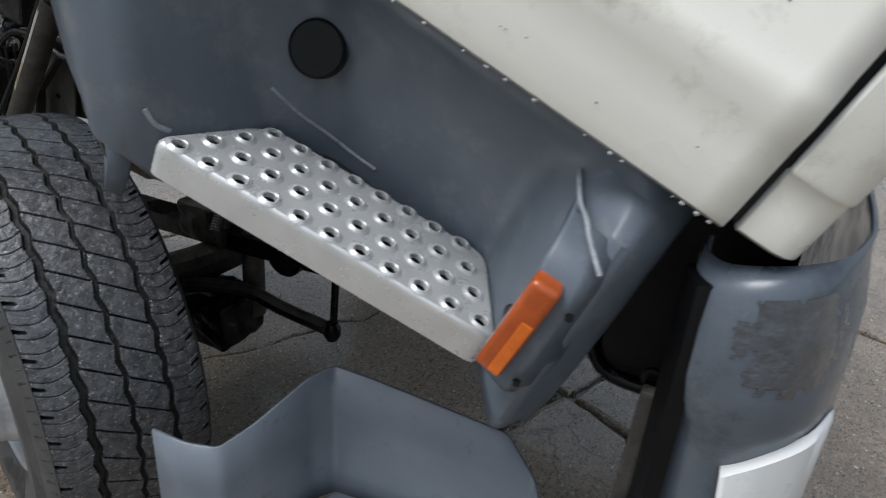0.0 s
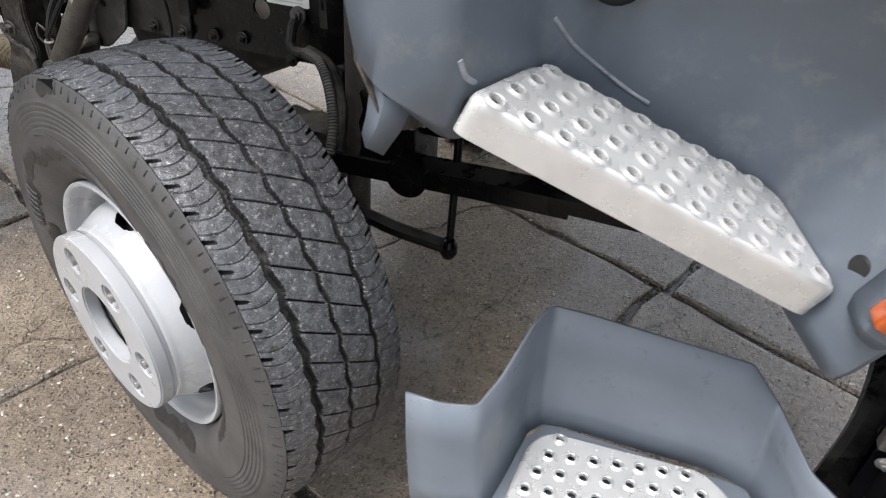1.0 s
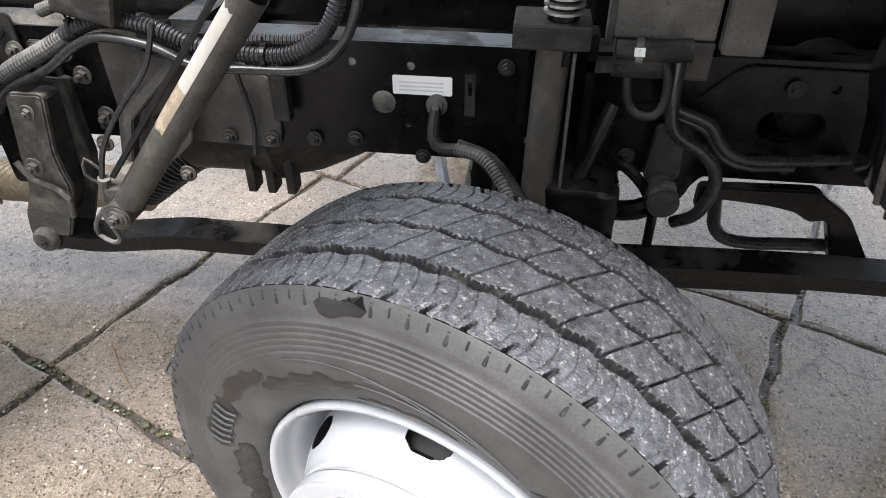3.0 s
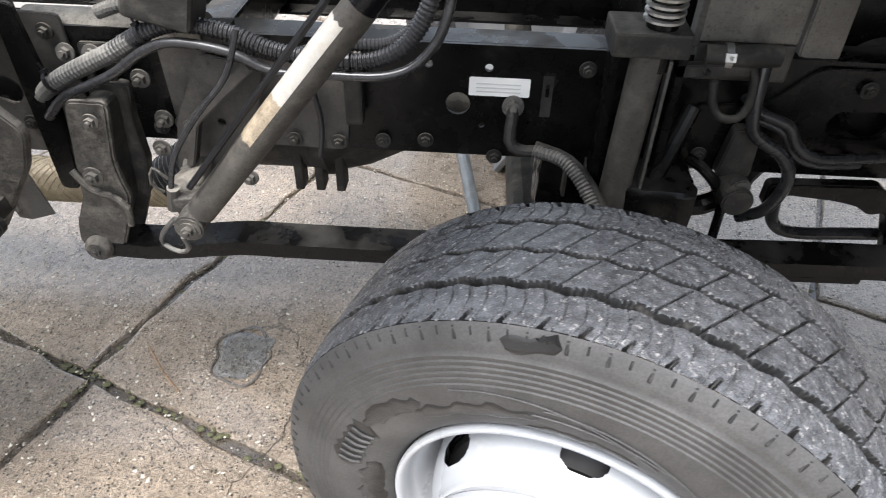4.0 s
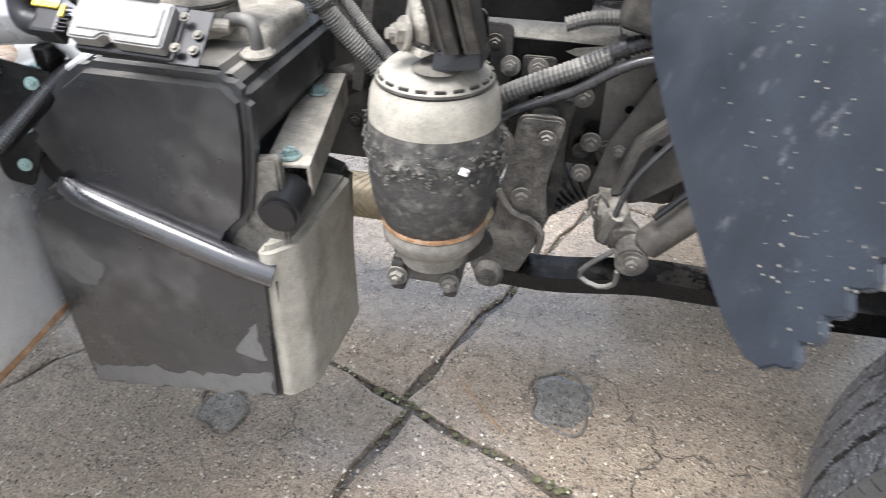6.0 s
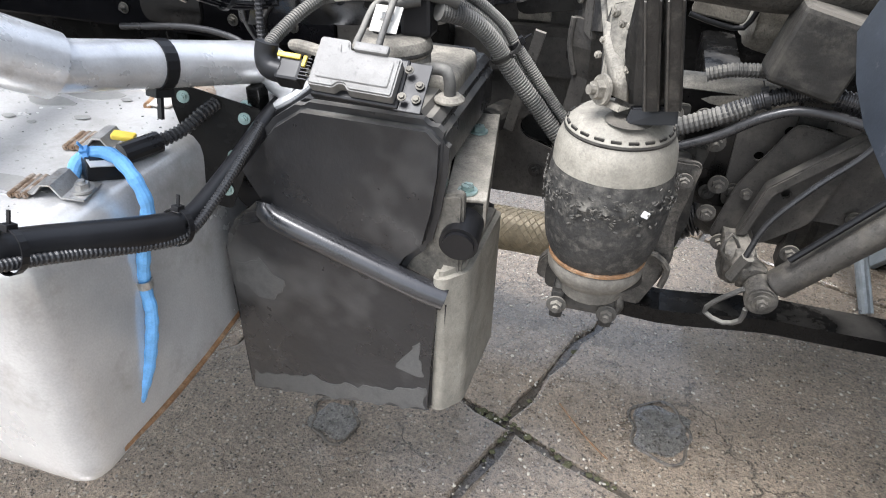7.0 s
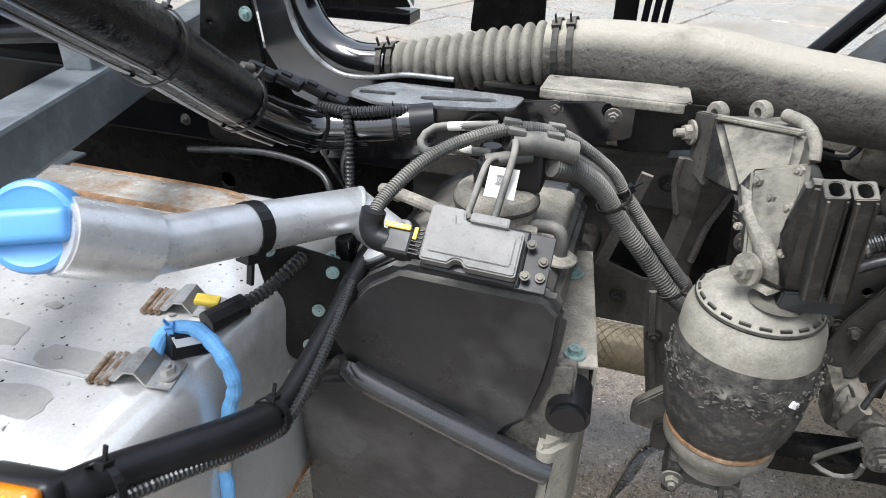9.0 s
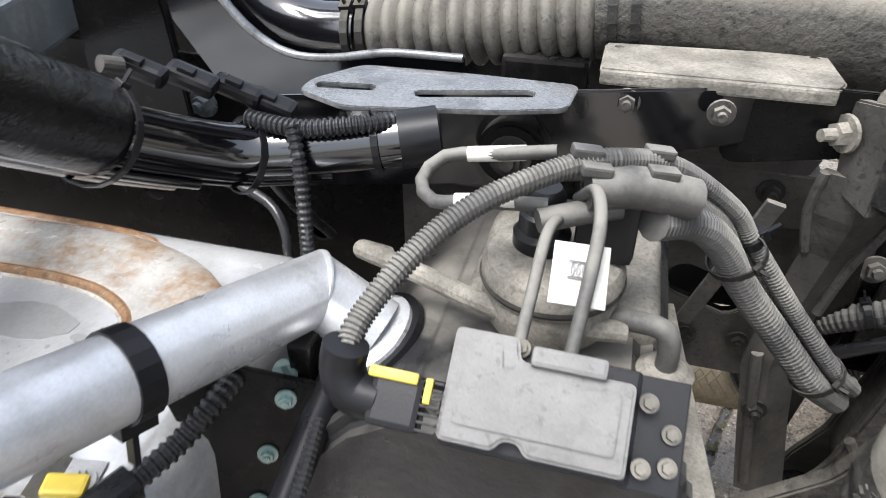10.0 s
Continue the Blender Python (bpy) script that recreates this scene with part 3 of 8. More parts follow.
def mitred(pts, r, seg=32):
    """Straight tubes through the points, cut to a mitre where they meet."""
    p = [Vector(q) for q in pts]
    bm = bmesh.new()
    rings = []
    d0 = (p[1] - p[0]).normalized()
    u = d0.orthogonal().normalized()
    for i, q in enumerate(p):
        din = (q - p[i - 1]).normalized() if i else d0
        dout = (p[i + 1] - q).normalized() if i < len(p) - 1 else din
        n_ = (din + dout).normalized()
        if i:
            u = (u - din * u.dot(din)).normalized()
        v = din.cross(u)
        ring = []
        for k in range(seg):
            a = 2 * math.pi * k / seg
            o = (u * math.cos(a) + v * math.sin(a)) * r
            ring.append(bm.verts.new(q + o - din * (o.dot(n_) / din.dot(n_))))
        rings.append(ring)
    for a, b in zip(rings, rings[1:]):
        for k in range(seg):
            bm.faces.new((a[k], a[(k + 1) % seg], b[(k + 1) % seg], b[k]))
    bm.faces.new(rings[0][::-1])
    bm.faces.new(rings[-1])
    bmesh.ops.recalc_face_normals(bm, faces=bm.faces)
    return bm


def fillet_line(pts, r, n_=4):
    """Straight runs between the points with small rounded corners, with the same count of points for every section."""
    p = [Vector(q) for q in pts]
    out = [p[0]]
    for a, b, c in zip(p, p[1:], p[2:]):
        u, v = a - b, c - b
        k = min(r, u.length * 0.4, v.length * 0.4)
        s_, e_ = b + u.normalized() * k, b + v.normalized() * k
        out += [(1 - t) ** 2 * s_ + 2 * t * (1 - t) * b + t * t * e_ for t in (j / n_ for j in range(n_ + 1))]
    return out + [p[-1]]


# ---- ground ----
ground_bm = bmesh.new()
bmesh.ops.create_grid(ground_bm, x_segments=8, y_segments=8, size=400)
ground_bm.transform(Matrix.Translation((0, 0, -0.016)))
ground = part("ground", ground_bm, "joint_dirt")
tagged(ground, "damp concrete yard with dirt and moss in its joints", "ground", kind="structure")

ALONG, ACROSS = Vector((0.926, -0.377, 0)), Vector((0.377, 0.926, 0))
rnd = random.Random(4)


def slab_piece(corners, bev=0.014):
    """One cast slab: an uneven outline with a worn edge."""
    line = []
    for i, c in enumerate(corners):
        d = corners[(i + 1) % len(corners)]
        n_ = max(1, int((Vector(d) - Vector(c)).length / 0.09))
        for k in range(n_):
            q = Vector(c).lerp(Vector(d), k / n_)
            jit = 0.010 if k else 0.006
            line.append(Vector((q.x + rnd.uniform(-jit, jit), q.y + rnd.uniform(-jit, jit))))
    mid = sum(line, Vector((0, 0))) / len(line)
    bm = bmesh.new()
    rings = []
    for inset, z in ((0.0, -0.05), (0.0, -bev), (bev * 0.6, -bev * 0.25), (bev * 1.8, 0.0)):
        rings.append([bm.verts.new((*(q + (mid - q).normalized() * (inset * rnd.uniform(0.6, 1.3) if inset else 0)), z)) for q in line])
    for u, v in zip(rings, rings[1:]):
        for k in range(len(u)):
            j = (k + 1) % len(u)
            bm.faces.new((u[k], u[j], v[j], v[k]))
    bm.faces.new(rings[-1])
    return bm


def slab_at(u0, u1, n0, n1, gap=0.011):
    pts = []
    for u, n_ in ((u0 + gap, n0 + gap), (u1 - gap, n0 + gap), (u1 - gap, n1 - gap), (u0 + gap, n1 - gap)):
        p = ALONG * u + ACROSS * n_
        pts.append((p.x, p.y))
    return pts


def crack_line(a, b, wander):
    a, b = Vector(a), Vector(b)
    side = Vector((-(b - a).y, (b - a).x)).normalized()
    n_ = 14
    off = 0.0
    out = []
    for k in range(n_ + 1):
        off = off * 0.8 + rnd.uniform(-wander, wander)
        out.append(a.lerp(b, k / n_) + side * (off if 0 < k < n_ else 0))
    return out


ROW0, PITCH = 0.389, 1.186
for r in range(-5, 16):
    n0 = ROW0 + r * PITCH
    if r == 0:
        joints = [-9.5, -7.8, -6.1, -4.4, -2.66, -0.98, 0.74, 2.4, 4.1, 5.8]
    elif r == -1:
        joints = [-9.4, -7.7, -6.0, -4.35, -2.62, -1.85, -0.15, 1.6, 3.3, 5.0]
    elif r == 1:
        joints = [-9.4, -7.7, -6.0, -4.3, -2.60, -0.95, 0.78, 2.5, 4.2, 5.9]
    else:
        s = rnd.uniform(-0.5, 0.5)
        joints = [s + k * 1.72 for k in range(-7, 6)]
    for u0, u1 in zip(joints, joints[1:]):
        pts = slab_at(u0, u1, n0, n0 + PITCH)
        if -2 < r < 3 and rnd.random() < 0.75:
            p = [Vector(q) for q in pts]
            f, g = rnd.uniform(0.3, 0.7), rnd.uniform(0.25, 0.75)
            cut = crack_line(p[0].lerp(p[1], f), p[3].lerp(p[2], g), 0.03)
            s = Vector((ALONG.x, ALONG.y)) * 0.003
            left = [tuple(p[0])] + [tuple(q - s) for q in cut] + [tuple(p[3])]
            right = [tuple(p[1])] + [tuple(p[2])] + [tuple(q + s) for q in reversed(cut)]
            pieces = [left, right]
        else:
            pieces = [pts]
        for piece in pieces:
            part("concrete_slab", slab_piece(piece, 0.012 if len(pieces) == 1 else 0.007), "concrete", ground)

for px, py, pr in ((-1.93, 1.45, 0.085), (-2.73, 1.235, 0.065)):
    bm = bmesh.new()
    add_lathe(bm, [(pr * 1.0, -0.004), (pr * 0.97, 0.002), (pr * 0.8, 0.0045), (0, 0.004)], Matrix.Translation((px, py, 0)), 28)
    for v in bm.verts:
        k = noise.noise(Vector((v.co.x * 18, v.co.y * 18, 0.3)))
        v.co.x += (v.co.x - px) * k * 0.5
        v.co.y += (v.co.y - py) * k * 0.5
        v.co.z += noise.noise(v.co * 60) * 0.0025
    part("repair_patch", bm, "tar_patch", ground, "dark repair patch in the concrete")
    rim_line = []
    for q in range(25):
        a = 2 * math.pi * q / 24
        k = 1.0 + 0.18 * math.sin(2 * a + px) + 0.10 * math.sin(5 * a + 1)
        rim_line.append((px + pr * k * math.cos(a), py + pr * k * math.sin(a), 0.0015))
    part("patch_rim", tube(rim_line, 0.0045, seg=6), "joint_dirt", ground)

# moss and grit along the joints
bm = bmesh.new()
for k in range(420):
    line = rnd.choice((0, 0, 1, 2))
    if line == 0:
        q = ALONG * rnd.uniform(-3.4, 0.8) + ACROSS * (ROW0 + rnd.gauss(0, 0.012))
    elif line == 1:
        q = ALONG * (-2.65 + rnd.gauss(0, 0.014)) + ACROSS * rnd.uniform(-0.6, 2.4)
    else:
        q = ALONG * (-0.97 + rnd.gauss(0, 0.014)) + ACROSS * rnd.uniform(0.4, 2.6)
    s = rnd.uniform(0.003, 0.009)
    bmesh.ops.create_icosphere(bm, subdivisions=1, radius=s, matrix=Matrix.Translation((q.x, q.y, -0.010 + s * 0.5)) @ Matrix.Diagonal((1.5, 1.2, 0.6, 1)))
tagged(part("moss_clumps", bm, "moss"), "small green moss clumps growing in the slab joints", "moss", kind="stuff")
def strew(name, label, count, lo, hi, mat, seed):
    """Many small uneven stones as one mesh."""
    r = random.Random(seed)
    base = bmesh.new()
    bmesh.ops.create_icosphere(base, subdivisions=1, radius=1.0)
    vs, fs = [v.co.copy() for v in base.verts], [[v.index for v in f.verts] for f in base.faces]
    base.free()
    verts, faces = [], []
    for _ in range(count):
        x, y = r.uniform(-3.6, 0.6), r.uniform(0.2, 2.9)
        s_ = lo + (hi - lo) * r.random() ** 2
        turn = Matrix.Rotation(r.uniform(0, 6.3), 3, "Z")
        k = Vector((r.uniform(0.8, 1.6), r.uniform(0.7, 1.1), r.uniform(0.35, 0.6)))
        o = len(verts)
        for v in vs:
            q = turn @ Vector((v.x * k.x, v.y * k.y, v.z * k.z)) * s_ * r.uniform(0.85, 1.15)
            verts.append((x + q.x, y + q.y, q.z + s_ * 0.12))
        faces += [[o + n_ for n_ in f] for f in fs]
    me = bpy.data.meshes.new(name)
    me.from_pydata(verts, [], faces)
    me.materials.append(M[mat])
    tagged(new(name, me), label, "grit", kind="stuff")


strew("pale_grit", "pale pebbles showing in the worn concrete", 12000, 0.0012, 0.0052, "pebble_pale", 11)
strew("dark_grit", "dark loose grit lying on the concrete", 9000, 0.0010, 0.0042, "pebble_dark", 12)

# ---- chassis frame ----
RAIL_Y = 1.47
frame_rail = thing("chassis_frame", "black painted steel ladder frame of a truck, dusty and bolted", "chassis", at=(-2, 1.87, 0.65))


def chan(y, inward, x0, x1, z0, z1, holes, name="side_rail"):
    bm = plate([(x0, z0), (x1, z0), (x1, z1), (x0, z1)], 0.008, upright(y if inward > 0 else y - 0.008), holes)
    for z in (z0, z1 - 0.008):
        add_box(bm, (x1 - x0, 0.07, 0.008), Matrix.Translation(((x0 + x1) / 2, y + inward * 0.039 + (0.004 if inward > 0 else -0.004), z + 0.004)), 0.002)
    return part(name, bm, "black_paint", frame_rail)


RAIL_HOLES = [(-1.378, 0.765, 0.024), (-1.436, 0.844, 0.008), (-1.322, 0.841, 0.008), (-1.10, 0.70, 0.007), (-1.25, 0.675, 0.008),
              (-1.33, 0.72, 0.006), (-0.614, 0.763, 0.03, 0.03, 0.0), (-2.304, 0.76, 0.028, 0.03, -0.35), (-0.52, 0.7, 0.008),
              (-0.45, 0.7, 0.008), (-1.05, 0.8, 0.006), (-2.9, 0.75, 0.02), (-3.2, 0.78, 0.02)]
chan(RAIL_Y, 1, -6.5, -0.35, 0.652, 0.885, RAIL_HOLES)
chan(2.27, -1, -6.5, -0.35, 0.652, 0.885, [])
for x in (-0.45, -1.95, -2.9, -4.2):
    part("cross_member", box((0.09, 0.72, 0.12), Matrix.Translation((x, 1.87, 0.74)), 0.01), "black_paint", frame_rail)
# outer stiffening plates
stiff = plate(rounded([(-1.945, 0.66), (-1.60, 0.652), (-1.585, 0.79), (-1.70, 0.86), (-1.95, 0.865)], 0.02), 0.008, upright(RAIL_Y - 0.009),
              [(-1.86, 0.83, 0.01), (-1.80, 0.835, 0.01), (-1.90, 0.775, 0.009), (-1.79, 0.775, 0.008), (-1.66, 0.77, 0.006)], 0.0015)
part("stiffening_plate", stiff, "frame_dirt", frame_rail)
front_plate = plate(rounded([(-0.93, 0.65), (-0.36, 0.65), (-0.36, 0.87), (-0.72, 0.875), (-0.80, 0.80), (-0.93, 0.79)], 0.02), 0.008, upright(RAIL_Y - 0.009),
                    [(-0.614, 0.763, 0.03, 0.03, 0.0), (-0.52, 0.69, 0.009), (-0.45, 0.69, 0.009), (-0.56, 0.84, 0.009)], 0.0015)
part("stiffening_plate", front_plate, "black_paint", frame_rail)
rear_plate = plate(rounded([(-2.75, 0.612), (-2.20, 0.612), (-2.12, 0.64), (-2.12, 0.91), (-2.75, 0.93)], 0.015), 0.008, upright(RAIL_Y - 0.009), [(-2.304, 0.76, 0.028, 0.03, -0.35)], 0.0015)
part("stiffening_plate", rear_plate, "frame_dirt", frame_rail)
for x, z in ((-1.705, 0.677), (-1.615, 0.677), (-1.526, 0.679), (-1.44, 0.685), (-1.89, 0.69), (-1.835, 0.688), (-1.975, 0.69), (-0.66, 0.687), (-0.604, 0.688),
             (-0.63, 0.84), (-0.9, 0.69), (-1.14, 0.85), (-1.30, 0.655), (-2.317, 0.68), (-2.246, 0.685), (-2.42, 0.70), (-2.15, 0.88), (-2.21, 0.72), (-1.93, 0.70)):
    part("bolt", bolt((x, RAIL_Y - (0.018 if x < -1.58 or x > -0.93 or x < -2.1 else 0.008), z), (0, -1, 0), 0.0105), "dusty_black", frame_rail)
label_bm = plate(rounded([(-1.358, 0.785), (-1.242, 0.785), (-1.242, 0.823), (-1.358, 0.823)], 0.004), 0.001, upright(RAIL_Y - 0.0025))
data_plate = tagged(part("data_label", label_bm, "white_label"), "white sticker on the black chassis rail", "label")
bm = bmesh.new()
for k in range(3):
    add_box(bm, (0.085, 0.0006, 0.003), Matrix.Translation((-1.302, RAIL_Y - 0.0028, 0.794 + k * 0.008)))
part("print", bm, "pale_print", data_plate, "faint unreadable print")

# ---- leaf spring, hanger, axle ----
spring = thing("leaf_spring", "black steel leaf spring under the chassis rail", "leaf spring", at=(-1.3, 1.36, 0.45))


def leaf(pts, w, t, name):
    line = spline([(x, 1.37, z) for x, z in pts], 0.04)
    bm = bmesh.new()
    rings = []
    for i, q in enumerate(line):
        d = (line[min(i + 1, len(line) - 1)] - line[max(i - 1, 0)]).normalized()
        nrm = Vector((-d.z, 0, d.x))
        rings.append([bm.verts.new(q + Vector((0, a * w / 2, 0)) + nrm * b * t / 2) for a, b in ((-1, -1), (1, -1), (1, 1), (-1, 1))])
    for u, v in zip(rings, rings[1:]):
        for k in range(4):
            bm.faces.new((u[k], u[(k + 1) % 4], v[(k + 1) % 4], v[k]))
    bm.faces.new(rings[0])
    bm.faces.new(rings[-1][::-1])
    bmesh.ops.recalc_face_normals(bm, faces=bm.faces)
    return part(name, bm, "black_paint", spring)


leaf([(-2.125, 0.458), (-2.02, 0.452), (-1.93, 0.462), (-1.82, 0.478), (-1.7, 0.478), (-1.35, 0.48), (-1.1, 0.488), (-0.9, 0.496), (-0.7, 0.504), (-0.5, 0.508), (-0.3, 0.505), (0.0, 0.495)], 0.075, 0.034, "main_leaf")
leaf([(-1.50, 0.449), (-1.45, 0.452), (-1.35, 0.456), (-1.1, 0.463), (-0.9, 0.472), (-0.7, 0.481), (-0.55, 0.485)], 0.075, 0.014, "second_leaf")
bm = rod((-2.118, 1.34, 0.462), (-2.118, 1.41, 0.462), 0.03, 20)
part("spring_eye", bm, "black_paint", spring)
bm = lump((0.16, 0.10, 0.10), Matrix.Translation((-1.2, 1.37, 0.51)), 6.0, 0.008)
part("clamp_block", bm, "dusty_black", spring)

hanger = thing("spring_hanger", "dusty cast steel spring hanger bolted to the chassis rail", "hanger", at=(-2.1, 1.40, 0.44))
HANGER = rounded([(-2.085, 0.80), (-2.005, 0.80), (-2.028, 0.672), (-2.018, 0.593), (-2.034, 0.539), (-2.070, 0.452), (-2.100, 0.426), (-2.135, 0.428), (-2.160, 0.470), (-2.150, 0.52), (-2.118, 0.585), (-2.108, 0.65)], 0.018)


def rough_plate(outline, thick, y, bevel, amount, seed):
    """A cast plate whose faces are pitted and uneven."""
    bm = plate(outline, thick, upright(y), [], bevel)
    bmesh.ops.subdivide_edges(bm, edges=[e for e in bm.edges if e.calc_length() > 0.02], cuts=2)
    for v in bm.verts:
        v.co += Vector((0.4, 1, 0.4)) * amount * noise.noise(v.co * 45 + Vector((seed, 0, 0)))
    return bm


part("cheek", rough_plate(HANGER, 0.016, 1.335, 0.004, 0.002, 1.0), "hanger_dirt", hanger, "pitted casting caked with dry mud", True)
part("cheek", rough_plate([(x + 0.012, z + 0.004) for x, z in HANGER], 0.014, 1.405, 0.003, 0.002, 5.0), "dusty_black", hanger, "", True)
part("web", plate(rounded([(-2.07, 0.79), (-2.02, 0.79), (-2.04, 0.56), (-2.07, 0.50), (-2.10, 0.58)], 0.02), 0.07, upright(1.345)), "dusty_black", hanger)
part("side_flange", rough_plate(rounded([(-2.02, 0.805), (-2.0, 0.80), (-2.004, 0.72), (-2.0, 0.64), (-2.02, 0.55), (-2.035, 0.56), (-2.022, 0.68)], 0.006), 0.03, 1.40, 0.002, 0.001, 3.0), "dusty_black", hanger)
part("swept_rib", tube([(-2.112, 1.328, 0.655), (-2.085, 1.325, 0.615), (-2.05, 1.325, 0.602), (-2.025, 1.326, 0.575), (-2.03, 1.328, 0.53)], 0.007, seg=8), "hanger_dirt", hanger)
part("eye_boss", lathe([(0.0, 0.012), (0.020, 0.012), (0.027, 0.006), (0.029, 0.0), (0.029, -0.02)], Matrix.Translation((-2.118, 1.327, 0.462)) @ frame_from((0, 0, 0), (0, -1, 0))[0], 24), "hanger_dirt", hanger, "", True)
for x, z, r in ((-2.118, 0.462, 0.010), (-2.067, 0.651, 0.013), (-2.035, 0.77, 0.010)):
    part("bolt", bolt((x, 1.320, z), (0, -1, 0), r), "dusty_metal", hanger)
for x, z in ((-1.96, 0.715), (-1.908, 0.709), (-1.985, 0.80)):
    part("rail_bolt", bolt((x, 1.44, z), (0, -1, 0), 0.0125, True, 1.0), "dusty_metal", hanger)

axle = thing("front_axle", "black forged steel front axle beam", "axle", at=(-1.2, 1.5, 0.4))
part("beam", tube([(-1.2, 1.0, 0.45), (-1.2, 1.15, 0.43), (-1.2, 1.37, 0.40), (-1.2, 1.87, 0.38), (-1.2, 2.37, 0.40), (-1.2, 2.75, 0.45)], 0.05, seg=12), "dusty_black", axle)
part("knuckle", rod((-1.2, 1.02, 0.33), (-1.2, 1.02, 0.57), 0.055, 20, bevel=0.01), "dusty_black", axle)
part("brake_drum", lathe([(0, -0.16), (0.17, -0.16), (0.185, -0.15), (0.185, -0.06), (0, -0.06)], Matrix.Translation((-1.2, 0.768, 0.445)) @ frame_from((0, 0, 0), (-0.329, -0.944, 0))[0], 40), "black_paint", axle)

# ---- front wheel ----
WHEEL_AT, STEER = Vector((-1.2, 0.768, 0.442)), radians(-19.2)
WM = Matrix.Translation(WHEEL_AT) @ frame_from((0, 0, 0), (math.sin(STEER), -math.cos(STEER), 0))[0]
R_TYRE = 0.437
PITCH_RIB, PITCH_NOTCH = 2 * math.pi * R_TYRE / 52, 2 * math.pi * R_TYRE / 60
wheel = thing("truck_wheel", "truck front wheel with worn black tyre and white rim, turned outwards", "wheel", at=WHEEL_AT)


def tread():
    """The worn tread: ribs between three zigzag grooves, thin slanting cuts, a finely cut shoulder."""
    nc, nw, half = 1800, 150, 0.122
    bm = bmesh.new()
    rows = []
    for j in range(nw + 1):
        w = -half + 2 * half * j / nw
        row = []
        for i in range(nc):
            a = i / nc * 2 * math.pi
            s = a * R_TYRE
            deep = 0.0
            zig = 0.0030 * (abs(((s / PITCH_RIB) % 1) - 0.5) * 4 - 1)
            for g, gw, dp in ((-0.063, 0.0030, 0.008), (0.0, 0.0024, 0.008), (0.063, 0.0046, 0.011)):
                d = abs(w - g - zig)
                if d < gw + 0.002:
                    deep = max(deep, dp * min(1.0, (gw + 0.002 - d) / 0.002))
            if abs(w) < 0.062:
                d = abs((((s - w * 0.64) / PITCH_RIB) % 1) - 0.5) * PITCH_RIB
                if d < 0.0012 and abs(w) > 0.004:
                    deep = max(deep, 0.0065)
            else:
                bow = 0.010 * math.sin((abs(w) - 0.063) / 0.059 * math.pi)
                d = abs((((s + bow) / PITCH_NOTCH * 2) % 1) - 0.5) * PITCH_NOTCH / 2
                if d < 0.0009:
                    deep = max(deep, 0.0022)
                d = abs((((s + bow) / PITCH_NOTCH) % 1) - 0.5) * PITCH_NOTCH
                if abs(w) > 0.106 and d < 0.0024:
                    deep = max(deep, 0.010 * (abs(w) - 0.100) / 0.018)
            cut = deep
            deep += 0.0006 * noise.noise(Vector((s * 140, w * 140, 3.0))) + 0.0011 * noise.noise(Vector((s * 40, w * 40, 9.0)))
            r = R_TYRE - 0.010 * (abs(w) / half) ** 3 - deep
            row.append((bm.verts.new(WM @ Vector((r * math.cos(a), r * math.sin(a), w - 0.113))), cut))
        rows.append(row)
    for u, v in zip(rows, rows[1:]):
        for i in range(nc):
            k = (i + 1) % nc
            quad = (u[i], u[k], v[k], v[i])
            face = bm.faces.new([q[0] for q in quad])
            # faces cut deeper than 2 mm take the dark colour as painted shade
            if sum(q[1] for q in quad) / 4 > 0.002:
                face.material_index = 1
    return bm


def shoulder_notches():
    """Short dark blocks in place of shaded cuts from the tread's edge down onto the shoulder, long and short by turns.
    """
    bm = bmesh.new()
    for k in range(120):
        a = 2 * math.pi * (k + 0.5) / 120
        size = 1.0 if k % 2 else 0.55
        d = Vector((math.cos(a), math.sin(a), 0))
        m = WM @ Matrix.Translation(d * (0.4215 - 0.006 * size) + Vector((0, 0, 0.0155 + 0.001 * size))) @ Matrix.Rotation(a, 4, "Z") @ pose(0, 0, 0, 0, 28, 0)
        add_box(bm, (0.014 * size + 0.003, 0.0034 * size + 0.001, 0.003), m, 0.001, 1)
    return bm


PATCHES = [(2.60, 3.0, 0.287, 0.345), (2.22, 2.62, 0.302, 0.338), (1.72, 2.30, 0.288, 0.318), (1.30, 1.80, 0.262, 0.290), (0.55, 1.00, 0.262, 0.312), (1.66, 1.83, 0.396, 0.428), (3.3, 4.0, 0.255, 0.30), (-0.6, 0.2, 0.26, 0.29), (4.6, 5.2, 0.26, 0.31), (0.15, 0.60, 0.256, 0.285), (2.9, 3.4, 0.256, 0.30)]
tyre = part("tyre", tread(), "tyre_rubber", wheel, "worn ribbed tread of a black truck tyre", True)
tyre.data.materials.append(M["groove_shade"])
prof = [(R_TYRE - 0.0105, 0.010), (R_TYRE - 0.016, 0.0155), (0.405, 0.021), (0.402, 0.0225), (0.395, 0.0225)]
for k in range(6):
    r = 0.390 - k * 0.0085
    prof += [(r, 0.0245 + k * 0.0008), (r - 0.002, 0.0262 + k * 0.0008), (r - 0.0045, 0.0262 + k * 0.0008)]
prof += [(0.325, 0.030), (0.30, 0.028), (0.28, 0.022), (0.262, 0.012), (0.252, 0.004), (0.247, -0.004), (0.243, -0.014)]
side = lathe(prof, WM, 160)
part("sidewall", side, "sidewall", tyre, "dusty grey tyre sidewall with raised rings and dark stains", True)
tagged(part("shoulder_notch", shoulder_notches(), "groove_shade", tyre, "dark blocks in place of the shaded cuts along the tyre shoulder"), kind="stuff")
